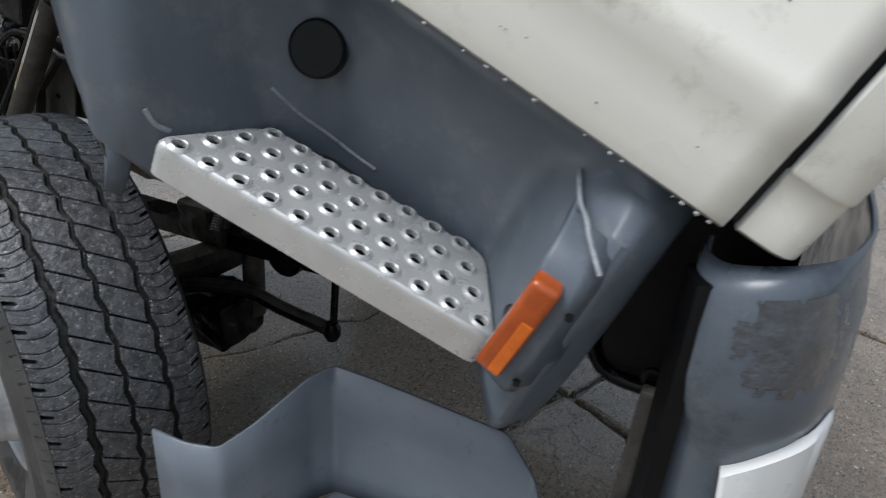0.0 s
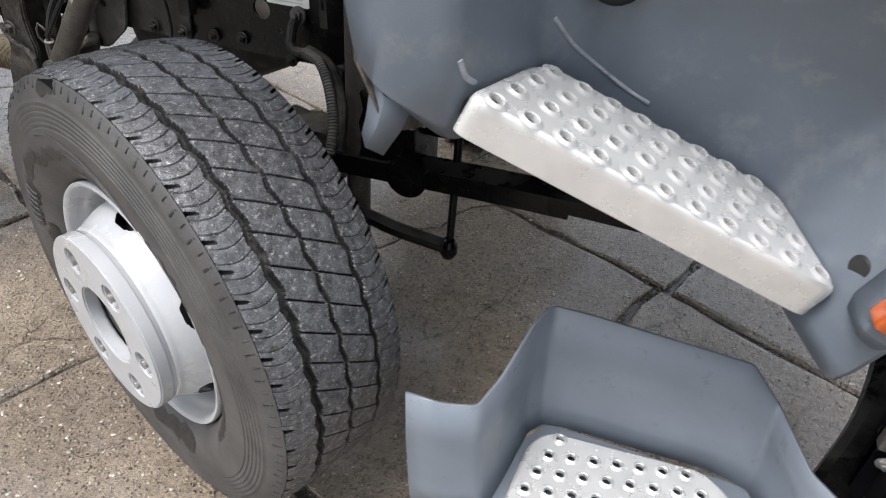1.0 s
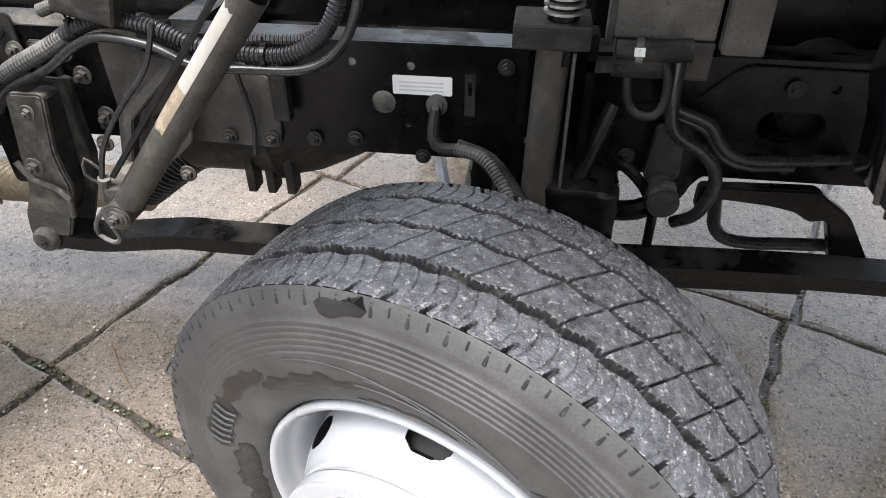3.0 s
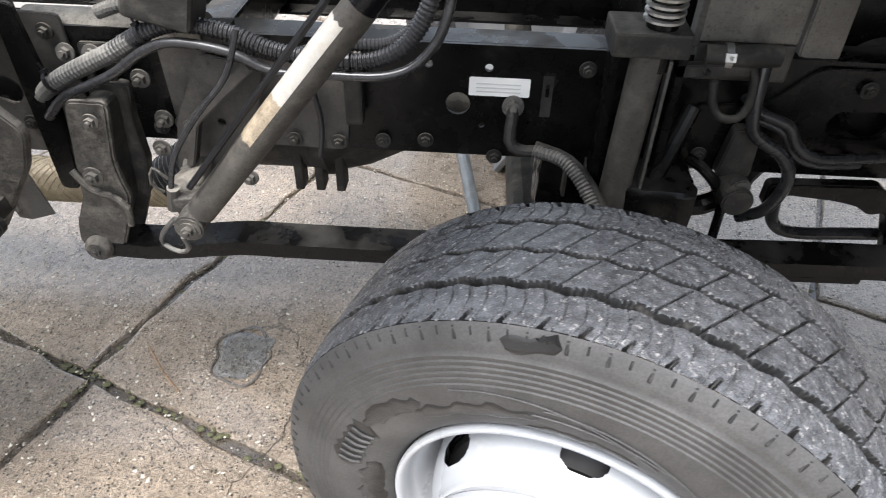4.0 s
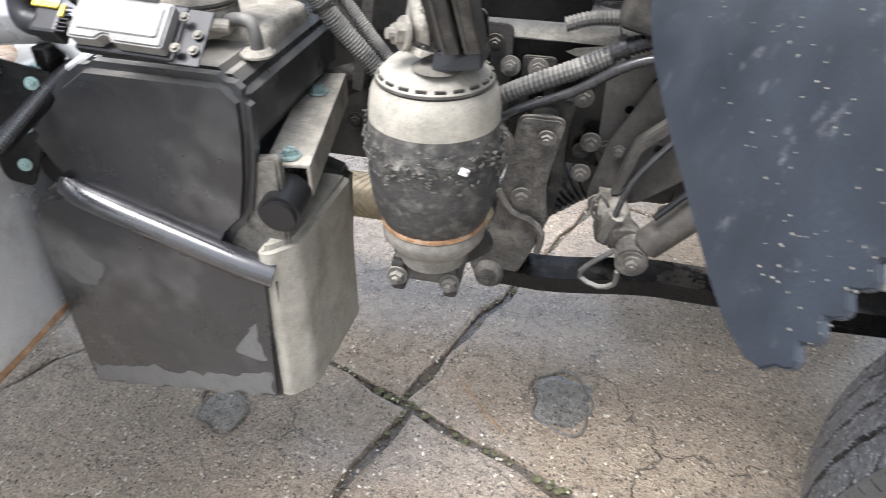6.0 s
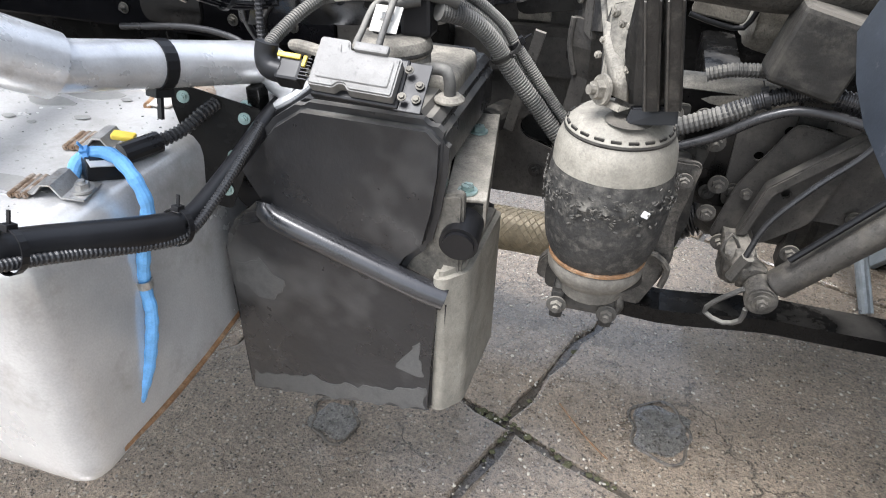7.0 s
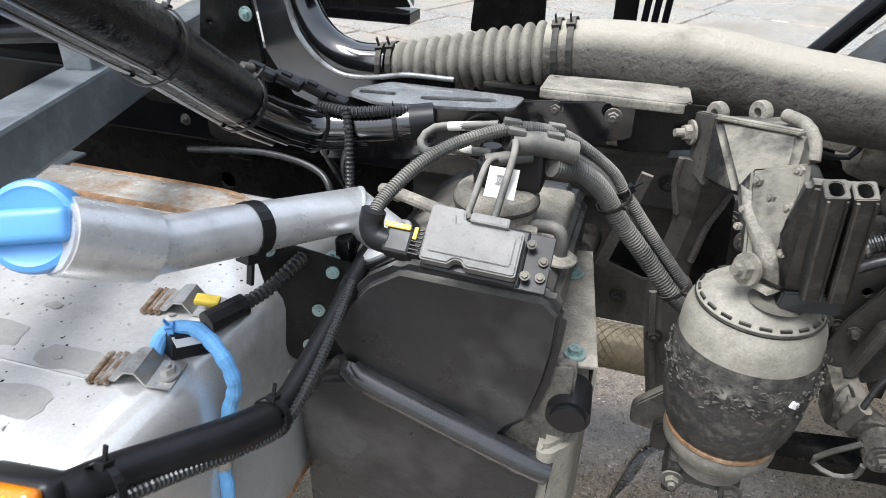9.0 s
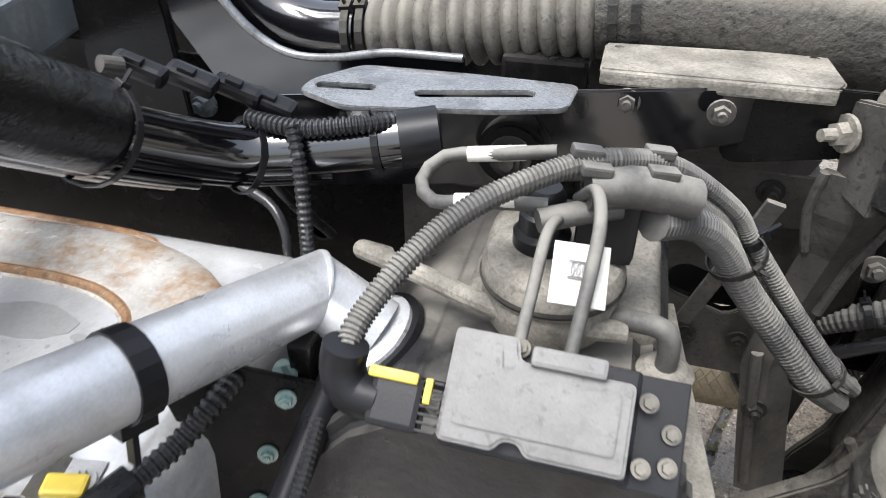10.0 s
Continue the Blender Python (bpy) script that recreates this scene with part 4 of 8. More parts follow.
inner = lathe([(R_TYRE - 0.0105, -0.235), (0.41, -0.246), (0.36, -0.252), (0.30, -0.24), (0.25, -0.21)], WM, 96)
part("inner_sidewall", inner, "sidewall", tyre, "", True)
# dark wiped and moulded patches on the sidewall, each a thin uneven skin


def side_z(r):
    for (r0, z0), (r1, z1) in zip(prof, prof[1:]):
        if r1 <= r <= r0:
            return z0 + (z1 - z0) * (r0 - r) / max(1e-6, r0 - r1)
    return 0.028


def wiped_patch(a0, a1, r0, r1, seed, lift=0.0012):
    n_, m_ = max(10, int((a1 - a0) * 40)), 8
    bm = bmesh.new()
    grid = []
    for k in range(n_ + 1):
        t = k / n_
        a = a0 + (a1 - a0) * t
        swell = (1 - abs(2 * t - 1) ** 4) ** 0.5
        mid, half_ = (r0 + r1) / 2, (r1 - r0) / 2
        lo = mid - half_ * swell * (0.8 + 0.5 * noise.noise(Vector((a * 13, seed, 0.0))))
        hi = mid + half_ * swell * (0.8 + 0.8 * noise.noise(Vector((a * 17, seed, 5.0))))
        row = []
        for q in range(m_ + 1):
            r = lo + (hi - lo) * q / m_
            edge = 0.0 if q in (0, m_) or k in (0, n_) else lift
            row.append(bm.verts.new(WM @ Vector((r * math.cos(a), r * math.sin(a), side_z(r) + 0.0002 + edge + 0.0006 * noise.noise(Vector((a * 60, r * 90, seed)))))))
        grid.append(row)
    for u, v in zip(grid, grid[1:]):
        for q in range(m_):
            bm.faces.new((u[q], u[q + 1], v[q + 1], v[q]))
    bmesh.ops.recalc_face_normals(bm, faces=bm.faces)
    return part("wiped_patch", bm, "wiped_rubber", tyre, "dark wet patch on the sidewall", True)


for k, row_ in enumerate(PATCHES):
    wiped_patch(*row_, seed=k * 3.7)


def on_side(a, r, lift=0.001):
    return WM @ Vector((r * math.cos(a), r * math.sin(a), side_z(r) + lift))


# moulded letter strokes and sweeping lines on the sidewall
for k in range(6):
    a = 2.66 + k * 0.052
    part("moulded_bar", tube([on_side(a, 0.297, 0.0022), on_side(a + 0.02, 0.312, 0.0024), on_side(a + 0.012, 0.331, 0.0022)], 0.0022, seg=6), "sidewall", tyre)
for a0, a1, r0, r1 in ((1.25, 2.05, 0.292, 0.338), (1.15, 1.75, 0.298, 0.310), (1.05, 1.70, 0.290, 0.322)):
    part("moulded_line", tube([on_side(a0 + (a1 - a0) * q / 8, r0 + (r1 - r0) * math.sin(q / 8 * math.pi * 0.5)) for q in range(9)], 0.0013, seg=6), "sidewall", tyre)

rim_prof = [(0.236, -0.03), (0.243, -0.012), (0.2455, 0.0), (0.246, 0.007), (0.2435, 0.0105), (0.239, 0.010), (0.234, 0.005), (0.2315, -0.012), (0.226, -0.022), (0.2185, -0.03), (0.216, -0.075), (0.204, -0.095), (0.2, -0.13), (0.2, -0.2), (0.21, -0.2)]
rim = part("rim", lathe(rim_prof, WM, 96), "rim_paint", wheel, "white painted steel rim", True)


def disc():
    """The dished wheel disc with its six hand holes."""
    prof_ = [(0.2045, -0.098), (0.2035, -0.075), (0.2015, -0.055), (0.1985, -0.036), (0.194, -0.018), (0.188, -0.003), (0.1815, 0.010), (0.176, 0.020), (0.1725, 0.028), (0.170, 0.036), (0.152, 0.040), (0.13, 0.040)]
    fine_ = [(q.x, q.y) for q in spline([(r, z, 0) for r, z in prof_], 0.003)]
    seg = 300
    bm = bmesh.new()
    rings = []
    length, acc = [], 0.0
    for i, (r, z) in enumerate(fine_):
        if i:
            acc += math.hypot(r - fine_[i - 1][0], z - fine_[i - 1][1])
        length.append(acc)
    centre = 0.080

    def rho(i, a):
        best = 9.0
        for k in range(6):
            c = radians(26 + 60 * k)
            da = (a - c + math.pi) % (2 * math.pi) - math.pi
            best = min(best, math.hypot(da * 0.192 / 0.031, (length[i] - centre) / 0.022))
        return best
    for i, (r, z) in enumerate(fine_):
        rings.append([(bm.verts.new(WM @ Vector((r * math.cos(a), r * math.sin(a), z))), rho(i, a)) for a in (2 * math.pi * k / seg for k in range(seg))])
    for u, v in zip(rings, rings[1:]):
        for k in range(seg):
            j = (k + 1) % seg
            quad = (u[k], u[j], v[j], v[k])
            if sum(q[1] for q in quad) / 4 > 1.0:
                bm.faces.new([q[0] for q in quad])
    loose = [v for v in bm.verts if not v.link_faces]
    bmesh.ops.delete(bm, geom=loose, context="VERTS")
    rims = [v for v in bm.verts if v.is_boundary]
    for _ in range(3):
        bmesh.ops.smooth_vert(bm, verts=rims, factor=0.5, use_axis_x=True, use_axis_y=True, use_axis_z=True)
    return bm


part("disc", disc(), "rim_paint", rim, "dished white wheel disc with round hand holes", True)
# dark cone added behind the disc as the shade seen through the hand holes
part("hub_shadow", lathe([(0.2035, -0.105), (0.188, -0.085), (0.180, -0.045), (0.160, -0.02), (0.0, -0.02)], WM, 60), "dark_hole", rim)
NUT_R = 0.125
circle = [(0.172 * math.cos(2 * math.pi * k / 72), 0.172 * math.sin(2 * math.pi * k / 72)) for k in range(72)]
nut_holes = [(0, 0, 0.074)] + [(NUT_R * math.cos(radians(56 + 60 * k)), NUT_R * math.sin(radians(56 + 60 * k)), 0.0225) for k in range(6)]
ring_bm = plate(circle, 0.026, WM @ Matrix.Translation((0, 0, 0.068)), nut_holes, 0.003, 24)
hub = part("hub_ring", ring_bm, "rim_paint", wheel, "thick white hub ring with recessed wheel nuts", True)
part("ring_wall", lathe([(0.172, 0.044), (0.1695, 0.036), (0.166, 0.03)], WM, 72), "rim_paint", hub)
part("hub_cap", lathe([(0.07, -0.02), (0.068, 0.02), (0.05, 0.03), (0.045, 0.045), (0.0, 0.047)], WM, 40), "dusty_black", hub, "dark greasy hub cap")
for k in range(6):
    a = radians(56 + 60 * k)
    m = WM @ Matrix.Translation((NUT_R * math.cos(a), NUT_R * math.sin(a), 0.042))
    bm = bmesh.new()
    bmesh.ops.create_cone(bm, cap_ends=True, segments=20, radius1=0.0205, radius2=0.0205, depth=0.003, matrix=m)
    bmesh.ops.create_cone(bm, cap_ends=True, segments=6, radius1=0.0155, radius2=0.0145, depth=0.018, matrix=m @ Matrix.Translation((0, 0, 0.009)))
    bmesh.ops.create_cone(bm, cap_ends=True, segments=12, radius1=0.0085, radius2=0.008, depth=0.012, matrix=m @ Matrix.Translation((0, 0, 0.022)))
    part("wheel_nut", bm, "steel", hub)

# ---- the tilted cab ----
TILT_DEG = 24.5
CAB = pose(-0.569, 0.695, 1.011, 0, TILT_DEG, 0)


def cab(x, y, z):
    return CAB @ Vector((x, y, z))


cab_ob = thing("truck_cab", "cream and grey truck cab, tilted forward off its chassis", "truck cab", at=cab(0, 0, 0))

# upper step: pressed plate with punched holes and a deep rolled rim
STEP = [(-0.006, -0.014), (0.436, 0.080), (0.357, 0.213), (0.048, 0.152), (0.024, 0.125)]


def step_plate(outline, m, skirt, rows, r_corner, r_hole):
    out = rounded(outline, r_corner, 6)
    mid = Vector((sum(p[0] for p in out) / len(out), sum(p[1] for p in out) / len(out)))
    lip = [tuple(Vector(p) + (mid - Vector(p)).normalized() * 0.008) for p in out]
    bm = plate(lip, 0.002, m, [(x, y, r_hole) for x, y in rows], 0.0, 14)
    rings = []
    for p, q in ((lip, 0.0), ([tuple(Vector(a).lerp(Vector(b), 0.45)) for a, b in zip(lip, out)], -0.0012), ([tuple(Vector(a).lerp(Vector(b), 0.85)) for a, b in zip(lip, out)], -0.005), (out, -0.011), (out, -skirt), ([tuple(Vector(a) + (mid - Vector(a)).normalized() * 0.006) for a in out], -skirt - 0.002)):
        rings.append([bm.verts.new(m @ Vector((*a, q))) for a in p])
    for u, v in zip(rings, rings[1:]):
        for k in range(len(u)):
            j = (k + 1) % len(u)
            bm.faces.new((u[k], u[j], v[j], v[k]))
    bmesh.ops.recalc_face_normals(bm, faces=bm.faces)
    return bm


def step_rims(tread, m, rows, r_hole):
    """The raised rim round each hole of a tread."""
    for x, y in rows:
        part("raised_rim", lathe([(r_hole * 1.95, 0.0002), (r_hole * 1.7, 0.0008), (r_hole * 1.45, 0.0024), (r_hole * 1.2, 0.0034), (r_hole * 1.04, 0.0026), (r_hole * 0.98, -0.004)], m @ Matrix.Translation((x, y, 0)), 14), "silver_step", tread, "", True)


def inside(p, poly, margin):
    p = Vector(p)
    for i, a in enumerate(poly):
        a, b = Vector(a), Vector(poly[(i + 1) % len(poly)])
        e = (b - a).normalized()
        if e.x * (p - a).y - e.y * (p - a).x < margin:
            return False
    return True


holes = []
for j in range(4):
    for i in range(11 - j):
        holes.append((0.021 + j * 0.0098 + i * 0.0384, 0.005 + j * 0.0432 + i * 0.0086))
upper_step = part("upper_step", step_plate(STEP, CAB, 0.046, holes, 0.024, 0.0080), "silver_step", cab_ob, "silver perforated metal step tread", True)
step_rims(upper_step, CAB, holes, 0.0080)

tagged(part("twig", tube([(-2.187, 1.463, 0.004), (-2.139, 1.405, 0.004), (-2.097, 1.36, 0.004), (-2.049, 1.318, 0.004)], 0.0022, seg=6), "rusty_weld"), "thin brown twig lying on the concrete", "twig")

# moulded step well: cross-sections at rising heights, from the wheel arch round to the front edge
WELL = {
    -0.075: [(-0.10, 0.04), (-0.06, 0.02), (0.0, 0.015), (0.045, 0.13), (0.10, 0.185), (0.25, 0.20), (0.36, 0.20), (0.440, 0.105), (0.488, 0.042), (0.52, 0.12), (0.53, 0.24)],
    -0.050: [(-0.125, 0.01), (-0.08, -0.018), (-0.012, -0.006), (0.04, 0.13), (0.10, 0.187), (0.25, 0.20), (0.358, 0.196), (0.437, 0.096), (0.488, 0.036), (0.52, 0.11), (0.53, 0.24)],
    0.000: [(-0.152, 0.0), (-0.09, -0.026), (-0.022, -0.014), (0.032, 0.132), (0.10, 0.187), (0.25, 0.197), (0.356, 0.190), (0.434, 0.086), (0.484, 0.03), (0.518, 0.10), (0.53, 0.24)],
    0.050: [(-0.185, 0.0), (-0.11, -0.03), (-0.045, -0.018), (0.004, 0.11), (0.07, 0.182), (0.25, 0.190), (0.356, 0.183), (0.428, 0.088), (0.482, 0.026), (0.516, 0.10), (0.528, 0.24)],
    0.120: [(-0.235, 0.0), (-0.15, -0.03), (-0.08, -0.018), (-0.03, 0.10), (0.04, 0.178), (0.25, 0.176), (0.356, 0.170), (0.418, 0.10), (0.478, 0.026), (0.512, 0.10), (0.525, 0.24)],
    0.195: [(-0.29, 0.0), (-0.20, -0.03), (-0.13, -0.01), (-0.06, 0.09), (0.02, 0.165), (0.25, 0.163), (0.352, 0.160), (0.398, 0.135), (0.474, 0.045), (0.508, 0.12), (0.52, 0.24)],
    0.225: [(-0.32, 0.0), (-0.23, -0.02), (-0.15, 0.0), (-0.07, 0.08), (0.01, 0.125), (0.25, 0.125), (0.36, 0.125), (0.41, 0.125), (0.47, 0.10), (0.505, 0.14), (0.52, 0.24)],
    0.262: [(-0.36, 0.0), (-0.26, 0.0), (-0.17, 0.02), (-0.08, 0.07), (0.01, 0.095), (0.25, 0.095), (0.36, 0.095), (0.42, 0.10), (0.47, 0.12), (0.505, 0.16), (0.52, 0.24)],
}
for z, room in ((-0.075, 0.024), (-0.050, 0.024), (0.0, 0.024), (0.05, 0.024), (0.12, 0.014)):
    WELL[z] = [(x, y + (room if 2 < i < 7 else 0)) for i, (x, y) in enumerate(WELL[z])]


def loft(sections, per=6):
    """Rows of points through hand-made sections with equal counts of points, smoothed along the section."""
    out = []
    for sec in sections:
        line = []
        p = [Vector(q) for q in sec]
        p = [2 * p[0] - p[1]] + p + [2 * p[-1] - p[-2]]
        for i in range(1, len(p) - 2):
            for k in range(per):
                t = k / per
                a, b, c, d = p[i - 1], p[i], p[i + 1], p[i + 2]
                line.append(0.5 * (2 * b + (c - a) * t + (2 * a - 5 * b + 4 * c - d) * t * t + (3 * b - a - 3 * c + d) * t ** 3))
        line.append(p[-2])
        out.append(line)
    return out


well = sheet("step_well", [fillet_line([cab(x, y, z) for x, y in WELL[z]], 0.022) for z in sorted(WELL)], 0.004, "grey_plastic", cab_ob, "moulded blue-grey plastic step well")
# ledge that carries the step
part("step_ledge", plate(rounded([(-0.01, 0.012), (0.428, 0.092), (0.356, 0.215), (0.25, 0.218), (0.10, 0.21), (0.035, 0.155)], 0.01), 0.02, CAB @ Matrix.Translation((0, 0, -0.022)), [], 0.002), "step_under", cab_ob)
# the third line paints the highlight along the rounded edge beside the pod
for pts_, r_ in (([(-0.533, 0.840, 1.047), (-0.513, 0.868, 1.012), (-0.487, 0.8925, 0.985), (-0.449, 0.905, 0.958), (-0.419, 0.907, 0.944)], 0.0024), ([(-0.586, 0.690, 1.040), (-0.582, 0.698, 1.022), (-0.578, 0.714, 1.011)], 0.0034), ([(-0.126, 0.826, 1.03), (-0.110, 0.785, 1.012), (-0.095, 0.758, 1.006), (-0.085, 0.743, 0.992), (-0.066, 0.719, 0.972)], 0.0028)):
    part("worn_crease", tube(pts_, r_, seg=8, step=0.006), "worn_crease", well, "pale crease, worn and lit", True)
part("moulded_crease", tube([cab(*p_) for p_ in ((0.405, 0.128, 0.20), (0.412, 0.118, 0.14), (0.418, 0.112, 0.08), (0.424, 0.108, 0.03))], 0.0035, seg=8), "step_grey", well)
# raised near-black disc stands in for the shade of a round recess
part("dark_recess", lathe([(0.0, 0.006), (0.032, 0.006), (0.036, 0.003), (0.036, -0.01)], Matrix.Translation(cab(0.047, 0.168, 0.118)) @ frame_from((0, 0, 0), (0.35, -0.9, 0.2))[0], 28), "pit_black", well, "round recess, its shade drawn as a near-black disc")
# solid dark disc drawn for the shade of the hole
part("drain_hole", lathe([(0.0, 0.004), (0.012, 0.004), (0.014, 0.0)], Matrix.Translation(cab(0.428, 0.094, 0.03)) @ frame_from((0, 0, 0), (-0.75, -0.6, 0.1))[0], 20), "dark_hole", well, "dark round hole")
# tapered lower lip of the wheel arch
lip_rows = [[(-0.690, 0.712, 0.992), (-0.668, 0.700, 0.983), (-0.642, 0.712, 0.974)],
            [(-0.698, 0.715, 0.950), (-0.680, 0.703, 0.945), (-0.658, 0.714, 0.940)],
            [(-0.706, 0.718, 0.925), (-0.697, 0.707, 0.915), (-0.680, 0.716, 0.905)]]
sheet("arch_lip", lip_rows, 0.004, "grey_plastic", cab_ob)

# wheel arch: outer fender and inner liner along one arch line
ARCH = [(-0.125, -0.05), (-0.165, 0.018), (-0.21, 0.09), (-0.30, 0.21), (-0.43, 0.30), (-0.60, 0.34), (-0.79, 0.30), (-0.95, 0.17), (-1.06, 0.0), (-1.12, -0.16), (-1.145, -0.27), (-1.15, -0.315)]
line = [q for q in spline([(x, 0, z) for x, z in ARCH], 0.03)]
rows = []
for i, q in enumerate(line):
    t = i / (len(line) - 1)
    y0 = -0.005 - 0.145 * t ** 1.3
    d = (line[min(i + 1, len(line) - 1)] - line[max(i - 1, 0)]).normalized()
    nrm = Vector((d.z, 0, -d.x))
    if nrm.z < 0 and 0.2 < t < 0.8:
        nrm = -nrm
    out = Vector((q.x + 0.6, 0, q.z + 0.1)).normalized()
    w = 0.03
    rows.append([cab(q.x + out.x * o * w * 2, y0 + dy, q.z + out.z * o * w * 2) for o, dy in ((0.0, 0.03), (0.0, 0.008), (0.12, -0.006), (0.5, -0.004), (1.0, 0.012))])
rows = rows[7:-4]
sheet("arch_fender", rows, 0.005, "grey_plastic", cab_ob, "blue-grey plastic wheel arch fender")
rows = []
for i, q in enumerate(line):
    t = i / (len(line) - 1)
    y0 = 0.006 - 0.145 * t ** 1.3
    rows.append([cab(q.x + 0.006 * math.sin(i * 1.9), y, q.z) for y in (y0, 0.06, 0.14, 0.22, 0.30, 0.38)])
foot = [[Vector((-0.676 + dx, p.y, max(z, 0.985 - (0.965 - z) * 0.3) if p.y < 0.72 else z + 0.05 * max(0.0, 0.84 - p.y) / 0.14)) for p in rows[0]] for dx, z in ((0.0, 0.888), (-0.006, 0.925), (-0.012, 0.965))]
rows = foot + rows[:-5]
liner = sheet("arch_liner", [r[:5] for r in rows], 0.004, "mud_liner", cab_ob, "wheel arch liner caked with dried brown mud")
sheet("inner_liner", [r[4:] for r in rows], 0.004, "black_wet", cab_ob, "wet black inner part of the wheel arch liner")
for k, f in ((1, 0.5), (2, 0.0), (2, 0.55), (3, 0.1), (3, 0.6), (4, 0.0)):
    part("liner_rib", tube([r[k].lerp(r[min(k + 1, 5)], f) + Vector((-0.003, 0, -0.002)) for r in rows[:12]], 0.0050, seg=8), "hanger_dirt", liner, "raised rib crusted with grey mud", True)
# end cap of the fender above the flap
bm = bmesh.new()
bmesh.ops.create_uvsphere(bm, u_segments=32, v_segments=18, radius=1.0)
for v in bm.verts:
    x, y, z = v.co
    v.co = cab(-1.222 + 0.140 * x, -0.165 + 0.076 * y, -0.135 + 0.190 * z)
part("fender_end", bm, "grey_plastic", cab_ob, "rounded end of the grey fender", True)
# mud flap with a toothed outer edge
teeth = []
n_t = 11
for k in range(n_t):
    for f, o in ((0.0, 0.0), (0.15, 0.005), (0.4, 0.009), (0.65, 0.008), (0.85, 0.003)):
        teeth.append((0.578 - o, 1.016 + 0.205 * (k + f) / n_t))
flap_line = [(1.0, 1.45), (0.99, 1.13), (0.94, 1.094), (0.887, 1.068), (0.80, 1.042), (0.72, 1.022), (0.655, 1.006), (0.625, 1.001), (0.598, 1.001), (0.583, 1.007)] + teeth + [(0.592, 1.30), (0.62, 1.45)]
# the flap hangs askew: its plane leans back and turns inwards
FLAP = Matrix(((-0.262, 0.3105, 0.925, -1.713 - 0.3105 * 1.008), (1, 0, 0.243, 0), (0, 1, -0.287, 0), (0, 0, 0, 1)))
flap_bm = plate(flap_line, 0.006, FLAP, [], 0.0012)
flap = part("mud_flap", flap_bm, "flap_rubber", cab_ob, "dark rubber mud flap with a toothed edge and grit specks")
bm = bmesh.new()
for k in range(220):
    y = 0.57 + 0.3 * rnd.random() ** 1.5
    z = 1.02 + (y - 0.57) * 0.33 + 0.25 * rnd.random()
    add_box(bm, (rnd.uniform(0.0005, 0.0022), 0.0006, rnd.uniform(0.0004, 0.0008)), FLAP @ Matrix.Translation((y, z, -0.0064)) @ pose(0, 0, 0, 90, 0, 0))
tagged(part("grit_specks", bm, "dust_beige", flap), kind="stuff")

# cream door, sill and front corner panel
SIDE = [(0.105, 0.252), (0.088, 0.252), (0.079, 0.257), (0.075, 0.27), (0.073, 0.31), (0.070, 0.345), (0.063, 0.366), (0.066, 0.385), (0.073, 0.405), (0.073, 0.6), (0.075, 0.9), (0.085, 1.3)]
sheet("door", [[cab(x, y, z + (0.0 if z > 0.3 else 0.0)) for x in (-0.42, -0.2, 0.0, 0.2, 0.36, 0.50, 0.531)] for y, z in SIDE], 0.003, "cream_paint", cab_ob, "cream painted cab door with wet drops on its lower edge")
bm = bmesh.new()
for k in range(16):
    x = rnd.uniform(0.1, 0.52)
    s = rnd.uniform(0.0012, 0.0028)
    bmesh.ops.create_icosphere(bm, subdivisions=2, radius=s, matrix=CAB @ Matrix.Translation((x, 0.080, 0.2515)) @ Matrix.Diagonal((1.2, 1, 0.9, 1)))
for k in range(60):
    z = rnd.uniform(0.28, 0.7)
    bmesh.ops.create_icosphere(bm, subdivisions=1, radius=rnd.uniform(0.0006, 0.0014), matrix=CAB @ Matrix.Translation((rnd.uniform(0.1, 0.52), 0.0708, z)) @ Matrix.Diagonal((1, 0.3, 1, 1)))
tagged(part("water_drop", bm, "lamp_glass", cab_ob, "small water drops"), kind="stuff")
CORNER = [(0.12, 0.258), (0.094, 0.256), (0.087, 0.260), (0.086, 0.265), (0.086, 0.29), (0.086, 0.322), (0.084, 0.325), (0.076, 0.327), (0.074, 0.331), (0.073, 0.6), (0.08, 1.3)]
rows = []
for y, z in CORNER:
    rows.append([cab(x, y + dy, z) for x, dy in ((0.541, 0.006), (0.544, 0.0), (0.56, 0.0), (0.578, 0.001), (0.590, 0.006), (0.598, 0.016), (0.603, 0.04), (0.605, 0.10), (0.605, 0.4))])
sheet("front_corner_panel", rows, 0.003, "cream_paint", cab_ob, "cream corner panel beside the door gap")
part("door_seal", box((0.02, 0.02, 1.0), CAB @ Matrix.Translation((0.538, 0.105, 0.76)), 0.004), "black_plastic", cab_ob)
part("cab_floor", box((1.9, 1.9, 0.05), CAB @ Matrix.Translation((-0.36, 1.22, 0.33)), 0.01), "black_paint", cab_ob, "dark underside of the cab")
part("sill", box((0.98, 0.16, 0.05), CAB @ Matrix.Translation((0.05, 0.19, 0.275)), 0.01), "black_plastic", cab_ob)
